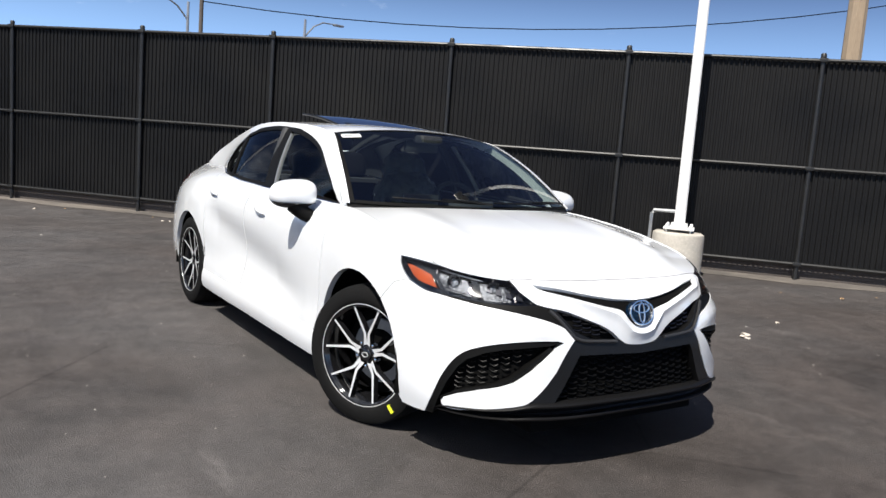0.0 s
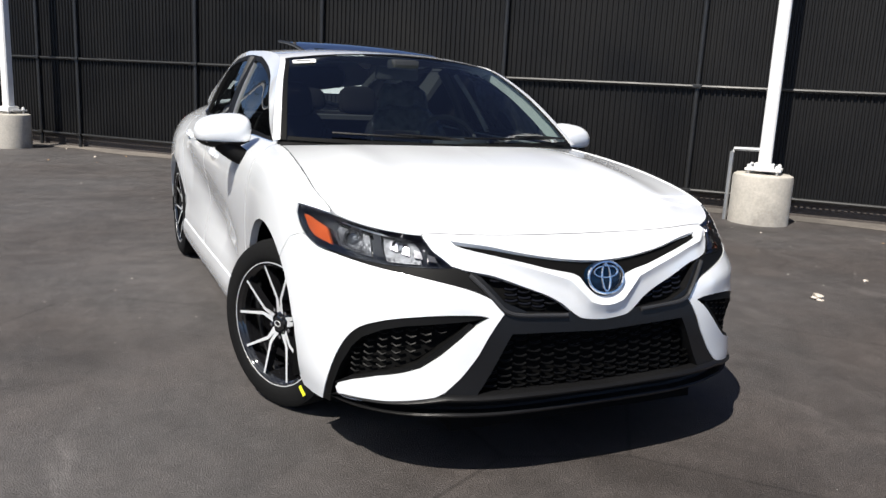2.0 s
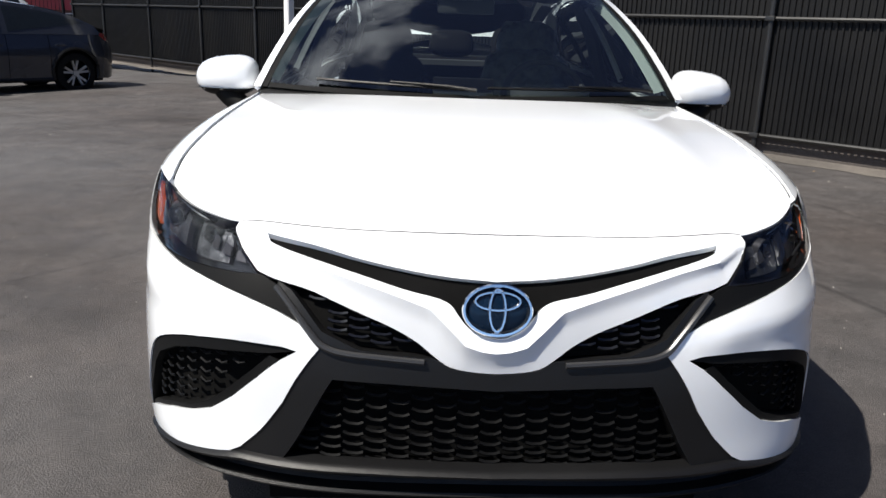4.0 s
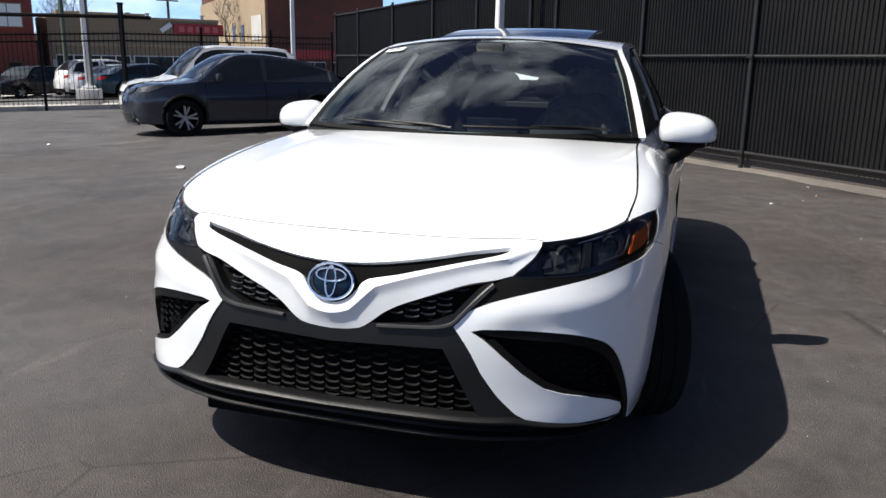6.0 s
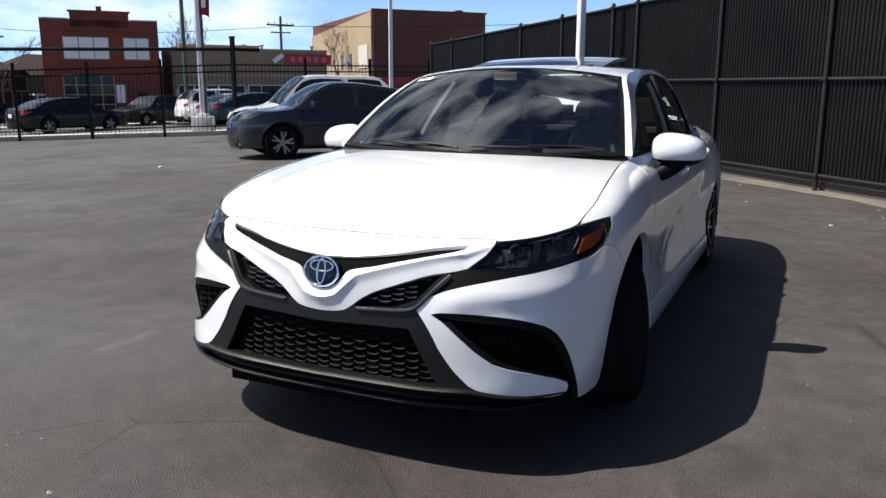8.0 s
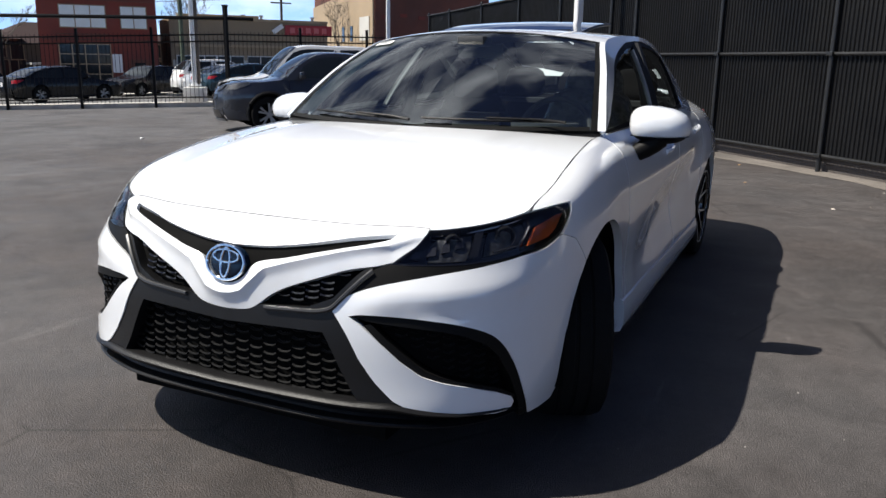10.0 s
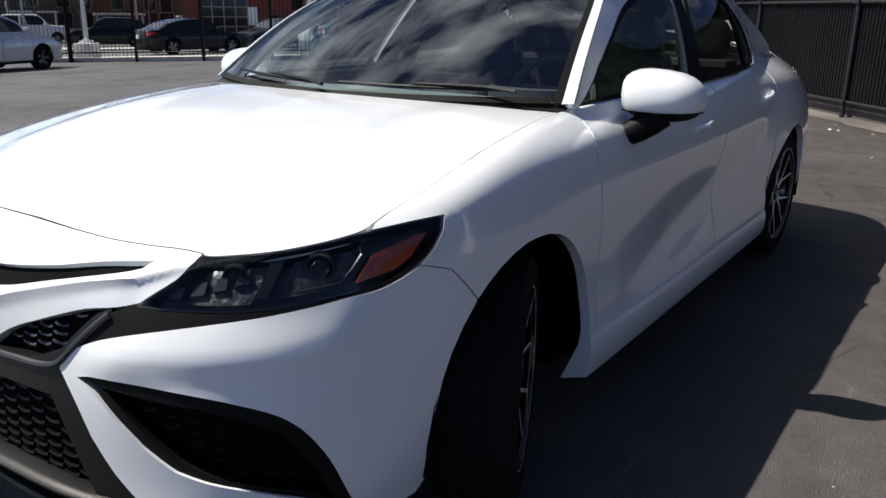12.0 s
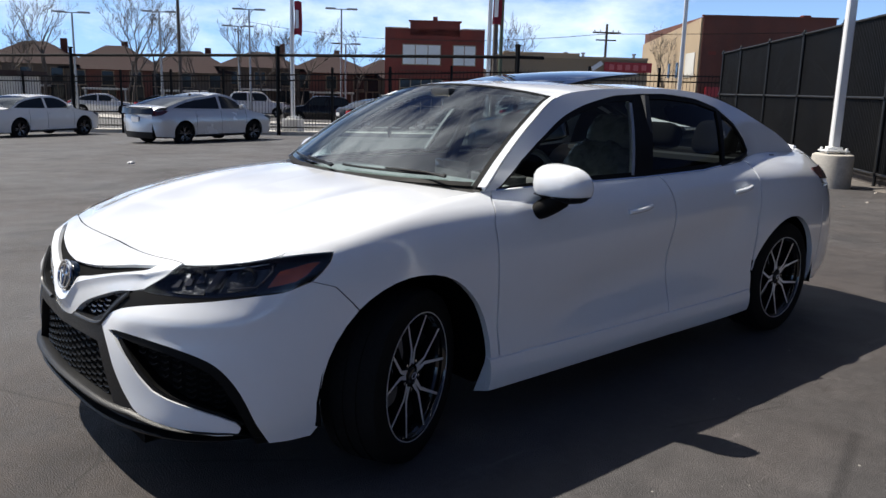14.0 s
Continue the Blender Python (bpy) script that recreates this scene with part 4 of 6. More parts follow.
part("sunroof_seal", join(*[tube([tuple(sunroof(a, abs(b))[0] * ((1 if b >= 0 else -1), 1, 1) - (0, 0, .008)) for a, b in q], .009, 6) for q in ([(k, 1) for k in np.linspace(0, 1, 9)], [(k, -1) for k in np.linspace(0, 1, 9)], [(0, k) for k in np.linspace(-1, 1, 9)], [(1, k) for k in np.linspace(-1, 1, 9)])]), M["black_plastic"], sr)
part("sunroof_well", box(.68, .5, .01, (0, 1.64, 1.434)), M["gloss_black"], sr)

# door mirrors
for sign in (1, -1):
    fix = (lambda q: q) if sign > 0 else mirrored

    def shell(zlo, zhi, grow=0.0):
        verts, faces, nu, nv = [], [], 20, 12
        for i in range(nu + 1):
            a = math.pi * 2 * i / nu
            for j in range(nv + 1):
                b = math.pi * (j / nv - .5)
                ca, sa, cb, sb = math.cos(a), math.sin(a), math.cos(b), math.sin(b)
                e = lambda q, k: math.copysign(abs(q) ** k, q)
                x, y, z = (.126 + grow) * e(cb, .68) * e(ca, .72), (.115 + grow) * e(cb, .75) * e(sa, .8), (.08 + grow) * e(sb, .82)
                y = y if y < 0 else y * .25
                z = min(max(z - .12 * x * (1 if z > 0 else .2) , zlo), zhi)
                verts.append((.948 + x, .745 + y + .12 * (x + .1), 1.02 + z))
        for i in range(nu):
            for j in range(nv):
                faces.append((i * 13 + j, (i + 1) * 13 + j, (i + 1) * 13 + j + 1, i * 13 + j + 1))
        return verts, faces
    mir = part("door_mirror", fix(shell(-.042, 1)), M["paint"], sedan, "white door mirror on a black foot")
    part("mirror_base", fix(shell(-1, -.044, -.004)), M["pocket"], mir)
    part("mirror_foot", fix(tube([(.95, .72, .972), (.925, .705, .945), (.895, .69, .92), (.86, .675, .9)], .05, 18, .036)), M["pocket"], mir)
    part("mirror_glass", fix(box(.15, .004, .085, (.948, .768, .98), turn=8)), M["chrome"], mir)
    part("repeater", fix(tube([(.885, .668, .977), (.955, .665, .976), (1.03, .695, .975)], .006, 6)), M["chrome"], mir)

# wheels
wheel = new("wheel")
wheel.parent = sedan
part("tyre", lathe([(.228, -.1), (.236, -.112), (.27, -.12), (.305, -.119), (.324, -.108), (.332, -.085), (.334, -.06), (.329, -.058), (.329, -.052), (.334, -.05), (.335, -.012), (.329, -.01), (.329, .002), (.335, .004), (.334, .04), (.329, .042), (.329, .05), (.334, .052), (.332, .085), (.324, .108), (.305, .119), (.275, .121), (.262, .12), (.246, .114), (.236, .1)], 56, "x"), M["rubber"], wheel)
rim = part("rim", lathe([(.238, -.1), (.228, -.095), (.218, -.02), (.22, .06), (.228, .085), (.235, .09), (.2425, .1), (.244, .114), (.24, .115), (.237, .108), (.228, .102)], 56, "x"), M["gloss_black"], wheel)
part("rim_lip", lathe([(.2405, .108), (.242, .1155), (.245, .1155), (.245, .11)], 56, "x"), M["machined"], rim)
part("barrel", lathe([(0, .0), (.08, .0), (.12, -.03), (.21, -.05), (.213, -.06)], 40, "x"), M["dark_void"], rim)
part("brake_disc", lathe([(.05, -.02), (.155, -.02), (.155, -.035), (.05, -.035)], 36, "x"), M["galv"], wheel)
for k in range(5):
    for d in (-1, 1):
        a = radians(72 * k + 90)
        a1 = a + d * radians(18.5)
        p0 = np.array([math.cos(a + d * .2), math.sin(a + d * .2)]) * .045
        p1 = np.array([math.cos(a + d * .11), math.sin(a + d * .11)]) * .1
        p2 = np.array([math.cos(a1), math.sin(a1)]) * .24
        pts, wid, xs = [p0, p1, (p1 + p2) / 2, p2], [.011, .0068, .0054, .005], [.082, .088, .096, .104]
        vv, ff = [], []
        for (q, w, x) in zip(pts, wid, xs):
            t = (p2 - p1) / np.linalg.norm(p2 - p1)
            n = np.array([-t[1], t[0]])
            for s, dx in ((-1, 0), (1, 0), (1.7, -.03), (-1.7, -.03)):
                c = q + n * w * s
                vv.append((x + dx, c[0], c[1]))
        for i in range(3):
            for j in range(4):
                ff.append((i * 4 + j, i * 4 + (j + 1) % 4, i * 4 + 4 + (j + 1) % 4, i * 4 + 4 + j))
        ff += [(3, 2, 1, 0), (12, 13, 14, 15)]
        spoke = part("spoke", (vv, ff), M["gloss_black"], wheel, "thin spoke with a machined face", sharp=25)
        face = [tuple(np.array(vv[i * 4 + j]) + (.0012, 0, 0)) for i in range(4) for j in (0, 1)]
        part("spoke_face", (face, [(i * 2, i * 2 + 1, i * 2 + 3, i * 2 + 2) for i in range(3)]), M["machined"], spoke)
    a = radians(72 * k + 54)
    part("lug_nut", moved(lathe([(0, .012), (.008, .01), (.0095, 0), (.0095, -.02)], 8, "x"), Matrix.Translation((.075, .057 * math.cos(a), .057 * math.sin(a)))), M["chrome"], wheel)
part("hub_cap", lathe([(0, .094), (.02, .094), (.03, .09), (.033, .08), (.05, .072), (.052, .04)], 28, "x"), M["gloss_black"], wheel, "black hub cap with a grey emblem")
part("cap_ring", moved(loop_tube(.017, .011, .0016, pose(0, 0, 0)), pose(.095, 0, 0, 90, 0, 90)), M["machined"], wheel)
STEER = 24
wheel.matrix_basis = pose(.795, -.012, .334, 0, 0, STEER)
copy_thing(wheel, pose(-.795, -.028, .334, 0, 0, 180 + STEER))
copy_thing(wheel, pose(.79, 2.825, .334) @ pose(0, 0, 0, 20, 0, 0))
copy_thing(wheel, pose(-.79, 2.825, .334, 0, 0, 180) @ pose(0, 0, 0, 40, 0, 0))
mk = pose(-.795, -.028, .334, 0, 0, 180 + STEER)
part("crayon_mark", moved(box(.003, .016, .042, (.1215, 0, -.305)), mk @ pose(0, 0, 0, 41, 0, 0)), M["yellow_mark"], sedan, "yellow crayon mark on the tyre")
for y in (0, 2.825):
    r = .41 if y == 0 else .4
    for sx_ in (1, -1):
        vv, ff = [], []
        for k in range(17):
            a = radians(-12 + 204 * k / 16)
            for x, rr in ((.905, r - .008), (.86, r + .01), (.5, r + .01)):
                vv.append((sx_ * x, y + rr * math.cos(a), .334 + rr * math.sin(a)))
        ff = [(i * 3 + j, i * 3 + j + 1, (i + 1) * 3 + j + 1, (i + 1) * 3 + j) for i in range(16) for j in range(2)]
        k = len(vv)
        vv += [(sx_ * .5, y + (r + .01) * math.cos(radians(-12 + 204 * i / 16)), .334 + (r + .01) * math.sin(radians(-12 + 204 * i / 16))) for i in range(17)]
        ff.append(tuple(range(k, k + 17)))
        part("wheel_liner", (vv, ff), M["dark_void"], sedan)
part("underbody", join(box(1.5, 1.9, .06, (0, 1.4, .17)), box(1.0, 1.3, .06, (0, -.2, .17)), box(1.1, 1.0, .06, (0, 3.2, .2)), box(.9, 1.2, .45, (0, -.1, .2)), box(1.0, .9, .6, (0, 3.2, .25))), M["dark_void"], sedan)

# cabin
CY = .0
part("dashboard", join(both(grid(lambda a, b: np.stack([np.atleast_1d(b) * .74, .5 + .5 * np.atleast_1d(a) - .12 * np.atleast_1d(b) ** 2 * (1 - np.atleast_1d(a)), .955 + .02 * np.sin(np.atleast_1d(a) * 2.6) - .03 * np.atleast_1d(a) ** 3], 1), 0, 1, 0, 1, 8, 10)), box(1.44, .3, .42, (0, .88, .5), .03)), M["dash"], sedan)
part("instrument_hood", moved(lathe([(0, .0), (.17, .0), (.17, .12), (.15, .13)], 20), pose(.37, .93, .93) @ Matrix.Diagonal((1, .5, .55, 1))), M["cabin"], sedan)
part("screen_panel", box(.26, .02, .17, (0, .96, .86), .008), M["gloss_black"], sedan)
part("floor_tub", join(box(1.5, 2.4, .04, (0, 1.7, .24)), box(1.5, .04, .6, (0, .55, .24)), box(1.4, .04, .75, (0, 2.95, .3)), box(.28, 1.3, .35, (0, 1.35, .25), .03)), M["cabin"], sedan)
part("parcel_shelf", box(1.2, .55, .03, (0, 2.85, 1.0)), M["cabin"], sedan)
for sign in (1, -1):
    fix = (lambda q: q) if sign > 0 else mirrored
    part("door_lining", fix(grid(lambda u, v: body(u, v) - np.array([.075, 0, 0]), 2.1, 4.2, 1.0, 7.95, 20, 8)), M["cabin"], sedan)
    part("pillar_lining", fix(grid(lambda a, b: screen(a, .955 + 0 * np.atleast_1d(b)) + np.atleast_1d(b)[:, None] * np.array([-.02, .075, -.02]) + np.array([0, .012, -.008]), .08, .97, 0, 1, 12, 2)), M["cabin_grey"], sedan)
    part("b_pillar_lining", fix(tube([(.745, 1.6, .95), (.68, 1.66, 1.2), (.6, 1.72, 1.37)], .035, 8)), M["cabin"], sedan)
for sign in (1, -1):
    fix = (lambda q: q) if sign > 0 else mirrored
    part("quarter_lining", fix(grid(lambda y, w: side(y, w) - np.array([.04, 0, .01]), 2.66, 3.2, 0, 1, 8, 6)), M["cabin"], sedan)
    part("rear_pillar_lining", fix(grid(lambda a, b: backlight(a, b) - np.array([0, 0, .035]), .02, .98, .88, 1.0, 10, 2)), M["cabin"], sedan)
part("headlining", both(grid(lambda a, b: roof(a, np.atleast_1d(b) * .97) - (0, 0, .03), .06, .97, 0, 1, 10, 8)), M["headliner"], sedan)
part("rear_mirror", moved(box(.24, .03, .07, (0, 1.0, 1.29), .012), Matrix.Identity(4)), M["cabin"], sedan)
part("sensor_pod", moved(box(.14, .12, .05, (0, .92, 1.345), .015), Matrix.Identity(4)), M["cabin"], sedan)
sw = part("steering_wheel", moved(tube(ring(.185, .185, 0, 32)[0], .016, 8), pose(.37, 1.09, .93, 66, 0, 0)), M["cabin"], sedan)
part("wheel_boss", moved(box(.2, .12, .06, (0, 0, -.04), .02), pose(.37, 1.1, .92, 66, 0, 0)), M["cabin"], sw)


def pillow(w, d, h, square=.45, taper=0.0, nu=28, nv=16):
    """A rounded upholstered block round the origin, narrower towards its top by taper."""
    e = lambda q, k: math.copysign(abs(q) ** k, q)
    v, f = [], []
    for i in range(nu):
        a = 2 * math.pi * i / nu
        for j in range(nv + 1):
            b = math.pi * (j / nv - .5)
            z = e(math.sin(b), square)
            k = 1 - taper * (z + 1) / 2
            v.append((w / 2 * k * e(math.cos(b), square) * e(math.cos(a), square), d / 2 * e(math.cos(b), square) * e(math.sin(a), square), h / 2 * z))
    f = [(i * (nv + 1) + j, (i + 1) % nu * (nv + 1) + j, (i + 1) % nu * (nv + 1) + j + 1, i * (nv + 1) + j + 1) for i in range(nu) for j in range(nv)]
    return v, f


def crumpled(piece, amount, seed):
    """The same shape with creases, as thin film drawn over it."""
    return [tuple(Vector(p) * (1 + amount * (noise.noise(Vector(p) * 9 + Vector((seed, 0, 0))) + .6 * noise.noise(Vector(p) * 23)))) for p in piece[0]], piece[1]


def car_seat(x, wrapped):
    s = new("front_seat")
    s.parent = sedan
    s.matrix_basis = pose(x, 1.36, 0)
    back_at, head_at = pose(0, .36, .77, -20, 0, 0), pose(0, .46, 1.14, -14, 0, 0)
    part("cushion", moved(pillow(.54, .56, .22), pose(0, .0, .45, 8, 0, 0)), M["seat"], s)
    part("backrest", moved(pillow(.52, .17, .68, .5, .16), back_at), M["seat"], s)
    for k in (-.21, .21):
        part("side_bolster", moved(pillow(.12, .24, .5, .6, .3), back_at @ pose(k, -.05, -.05)), M["seat"], s)
    part("headrest", moved(pillow(.29, .13, .23, .55, .12), head_at), M["seat"], s)
    for k in (-.06, .06):
        part("headrest_stem", tube([tuple(back_at @ Vector((k, 0, .28))), tuple(head_at @ Vector((k, 0, -.05)))], .007, 6), M["chrome"], s)
    if wrapped:
        part("seat_cover", crumpled(moved(pillow(.62, .32, .74, .6, .2, 56, 40), back_at @ pose(0, -.03, 0)), .025, 2), M["wrap"], s, "crumpled clear plastic cover", sharp=60)
        part("headrest_cover", crumpled(moved(pillow(.35, .2, .32, .62, .1, 48, 32), head_at @ pose(0, 0, -.03)), .02, 5), M["wrap"], s, "crumpled clear plastic cover", sharp=60)
    return s


car_seat(.37, True)
car_seat(-.37, False)
rs = new("rear_seat")
rs.parent = sedan
part("cushion", box(1.3, .5, .22, (0, 2.36, .33), .06), M["seat"], rs)
part("backrest", moved(box(1.3, .16, .64, (0, 0, 0), .06), pose(0, 2.56, .45, -24, 0, 0)), M["seat"], rs)
for x in (-.4, 0, .4):
    part("headrest", moved(pillow(.3, .13, .22 if x else .16, .55, .1), pose(x, 2.8, 1.13, -14, 0, 0)), M["seat"], rs)


# ---------------------------------------------------------------- ground
M["street"] = mat("grey_street", (.11, .11, .11), .85, var=.2, scale=.4, fine=60, bump=.2, bump_scale=150)
M["walk"] = mat("pale_pavement", (.48, .46, .43), .85, var=.15, scale=.6, fine=40, bump=.2, bump_scale=80, rgb2=(.36, .345, .32), patch=(.45, .65))
M["brick"] = mat("red_brick", (.19, .042, .03), .85, var=.25, scale=1.0, fine=30, bump=.3, bump_scale=40, rgb2=(.14, .036, .028), patch=(.45, .65))
M["brown_brick"] = mat("brown_brick", (.15, .055, .04), .85, var=.25, scale=.6, fine=25, bump=.3, bump_scale=40, rgb2=(.1, .04, .03), patch=(.4, .6))
M["tan"] = mat("tan_render", (.38, .29, .19), .85, var=.15, scale=.5, fine=20, bump=.2, bump_scale=30)
M["tan_dark"] = mat("beige_shop_front", (.27, .205, .135), .8, var=.15, scale=.6, fine=20, bump=.15, bump_scale=30)
M["pale_wall"] = mat("pale_grey_wall", (.55, .54, .5), .8, var=.12, scale=.7)
M["roof_red"] = mat("brown_red_shingles", (.048, .034, .034), .95, spec=.1, var=.25, scale=1.5, fine=25, bump=.4, bump_scale=30)
M["house_wall"] = mat("tan_house_wall", (.09, .07, .055), .85, var=.2, scale=.8)
M["pane"] = mat("dark_window_pane", (.012, .016, .02), .06, spec=.35, var=.2)
M["blind"] = mat("white_window_blind", (.7, .74, .74), .5, var=.06)
M["frame_white"] = mat("white_window_frame", (.7, .7, .68), .5, var=.05)
M["sign_red"] = mat("red_sign", (.34, .015, .02), .4, var=.08)
M["tail_red"] = mat("bright_tail_lens", (.3, .008, .01), .15, coat=1, var=.1)
M["sign_pink"] = mat("pale_red_sign", (.55, .12, .12), .4, var=.1)
M["sign_white"] = mat("white_sign", (.75, .75, .75), .4, var=.05)
M["bark"] = mat("grey_bark", (.1, .085, .075), .95, var=.25, scale=4, bump=.5, bump_scale=25)
M["wood_pole"] = mat("weathered_timber_pole", (.3, .23, .16), .9, var=.25, scale=3, bump=.4, bump_scale=30, stretch=(1, 1, .12))
M["flag_red"] = mat("red_flag_cloth", (.26, .015, .03), .8, var=.1)
M["green_pole"] = mat("dull_green_pole", (.07, .09, .06), .7, var=.2)
M["litter"] = mat("crumpled_litter", (.65, .58, .5), .6, var=.4, scale=30)
M["tan_leaf"] = mat("dry_leaf", (.4, .26, .14), .8, var=.4, scale=30)



def asphalt():
    """Sealed asphalt: blotches, stone speckle, pale scuffs and hairline cracks."""
    m = bpy.data.materials.new("worn_asphalt")
    m.use_nodes = True
    n, l = m.node_tree.nodes, m.node_tree.links
    b = n["Principled BSDF"]
    co = n.new("ShaderNodeTexCoord")

    def noise_(scale, detail, rough, lo, hi, a0, a1, stretch=None):
        t, r = n.new("ShaderNodeTexNoise"), n.new("ShaderNodeMapRange")
        t.inputs["Scale"].default_value, t.inputs["Detail"].default_value, t.inputs["Roughness"].default_value = scale, detail, rough
        if stretch:
            mp = n.new("ShaderNodeMapping")
            mp.inputs["Scale"].default_value, mp.inputs["Rotation"].default_value = stretch, (0, 0, .7)
            l.new(co.outputs["Object"], mp.inputs["Vector"])
            l.new(mp.outputs["Vector"], t.inputs["Vector"])
        else:
            l.new(co.outputs["Object"], t.inputs["Vector"])
        r.inputs["From Min"].default_value, r.inputs["From Max"].default_value = lo, hi
        r.inputs["To Min"].default_value, r.inputs["To Max"].default_value = a0, a1
        l.new(t.outputs["Fac"], r.inputs["Value"])
        return r.outputs["Result"]

    def mult(x, y, op="MULTIPLY"):
        q = n.new("ShaderNodeMath")
        q.operation = op
        l.new(x, q.inputs[0])
        l.new(y, q.inputs[1])
        return q.outputs[0]
    mix = n.new("ShaderNodeMix")
    mix.data_type = "RGBA"
    mix.inputs[6].default_value, mix.inputs[7].default_value = (.108, .1075, .11, 1), (.064, .0555, .052, 1)
    sep, grad = n.new("ShaderNodeSeparateXYZ"), n.new("ShaderNodeMapRange")
    l.new(co.outputs["Object"], sep.inputs[0])
    # browner worn surface towards the panel fence
    grad.inputs["From Min"].default_value, grad.inputs["From Max"].default_value = -13, 3
    l.new(sep.outputs["X"], grad.inputs["Value"])
    patch = mult(noise_(.33, 6, .62, .35, .62, 0, 1), grad.outputs["Result"], "ADD")
    half = n.new("ShaderNodeMath")
    half.operation = "MULTIPLY"
    half.inputs[1].default_value = .56
    l.new(patch, half.inputs[0])
    l.new(half.outputs[0], mix.inputs[0])
    v = mult(noise_(1.3, 8, .65, .3, .7, .7, 1.26), noise_(26, 5, .7, .3, .7, .84, 1.16))
    v = mult(v, noise_(170, 2, .5, .35, .75, .8, 1.45))
    v = mult(v, noise_(2.2, 9, .7, .6, .72, 1.0, 1.6, (1, .22, 1)))
    v = mult(v, noise_(.5, 6, .6, .56, .66, 1.0, .7))
    v = mult(v, noise_(14, 4, .6, .68, .76, 1.0, 1.7, (1, .1, 1)))
    v = mult(v, noise_(6, 6, .65, .3, .7, .84, 1.16))
    crack, wob = n.new("ShaderNodeTexVoronoi"), n.new("ShaderNodeTexNoise")
    crack.feature = "DISTANCE_TO_EDGE"
    crack.inputs["Scale"].default_value = .6
    wob.inputs["Scale"].default_value, wob.inputs["Detail"].default_value = 2.5, 6
    av = n.new("ShaderNodeVectorMath")
    av.operation = "MULTIPLY_ADD"
    av.inputs[1].default_value = (1.1, 1.1, 1.1)
    l.new(wob.outputs["Color"], av.inputs[0])
    l.new(co.outputs["Object"], av.inputs[2])
    l.new(av.outputs["Vector"], crack.inputs["Vector"])
    cr_ = n.new("ShaderNodeMapRange")
    cr_.inputs["From Min"].default_value, cr_.inputs["From Max"].default_value = .002, .006
    cr_.inputs["To Min"].default_value, cr_.inputs["To Max"].default_value = .68, 1
    l.new(crack.outputs["Distance"], cr_.inputs["Value"])
    gate = noise_(.6, 3, .5, .5, .56, 1, 0)
    keep = mult(cr_.outputs["Result"], gate, "MAXIMUM")
    v = mult(v, keep)
    sc = n.new("ShaderNodeVectorMath")
    sc.operation = "SCALE"
    l.new(mix.outputs[2], sc.inputs[0])
    l.new(v, sc.inputs["Scale"])
    l.new(sc.outputs["Vector"], b.inputs["Base Color"])
    l.new(noise_(3, 5, .6, .3, .7, .5, .74), b.inputs["Roughness"])
    b.inputs["Specular IOR Level"].default_value = .26
    bp = n.new("ShaderNodeBump")
    bp.inputs["Strength"].default_value, bp.inputs["Distance"].default_value = .5, .008
    l.new(noise_(150, 3, .6, .3, .7, 0, 1), bp.inputs["Height"])
    l.new(bp.outputs["Normal"], b.inputs["Normal"])
    return m


M["asphalt"] = asphalt()
ground = tagged(new("ground", mesh_from("ground", [(x, y, gz(x)) for x in (-900, *SLOPE_X, 900) for y in (-900, 900)], [(2 * i, 2 * i + 2, 2 * i + 3, 2 * i + 1) for i in range(5)], M["asphalt"], False)), "worn dark grey asphalt of a car park", "ground", kind="structure")

# the street side of the lot: corners of the iron fence
IRON = [(-11.5, 23.4), (-15.2, 17.0), (-23.2, 12.77), (-30.6, 7.77), (-54, -8.05)]


def along(points, off0, off1, z0, z1):
    """A strip beside a line of points, from off0 to off1 metres to its outer side."""
    v, f = [], []
    fine = []
    for p, q in zip(points, points[1:]):
        k = max(1, int(math.dist(p, q) / 2))
        fine += [(p[0] + (q[0] - p[0]) * i / k, p[1] + (q[1] - p[1]) * i / k) for i in range(k)]
    points = fine + [points[-1]]
    for i, p in enumerate(points):
        a, b = Vector(points[max(i - 1, 0)]), Vector(points[min(i + 1, len(points) - 1)])
        d = (b - a).normalized()
        n = Vector((-d.y, d.x))
        for o, z in ((off0, z0), (off0, z1), (off1, z1), (off1, z0)):
            v.append((p[0] + n.x * o, p[1] + n.y * o, z + gz(p[0] + n.x * o)))
    for i in range(len(points) - 1):
        for j in range(3):
            f.append((i * 4 + j, i * 4 + j + 1, i * 4 + j + 5, i * 4 + j + 4))
    return v, f


far_line = [(3, 44)] + IRON + [(-90, -30)]
pv = along(far_line, -.35, -4.2, 0, .05)
tagged(new("pavement", mesh_from("pavement", *pv, M["walk"], False)), "pale concrete pavement outside the iron fence", "pavement", kind="structure")
sv = along(far_line, -4.25, -15.5, 0, .008)
tagged(new("road", mesh_from("road", *sv, M["street"], False)), "grey street beyond the fence", "road", kind="structure")
kv = along(far_line, -15.5, -19, 0, .1)
tagged(new("pavement", mesh_from("far_pavement", *kv, M["walk"], False)), "pale pavement across the street", "pavement", kind="structure")
kk = along(far_line, -.05, -.35, 0, .14)
tagged(new("kerb", mesh_from("kerb", *kk, M["concrete"], False)), "low concrete kerb under the iron fence", "kerb", kind="structure")

# ---------------------------------------------------------------- black panel fence
F0, FA = Vector((4.81, 4.446, 0)), radians(-47.25)
FD = Vector((math.cos(FA), math.sin(FA), 0))
FN = Vector((-FD.y, FD.x, 0))
POSTS = [-21.7, -19.6, -16.9, -14.4, -12.2, -10.07, -9.22, -6.88, -4.72, -2.06, .31, 2.64, 5.0, 7.35, 9.7]


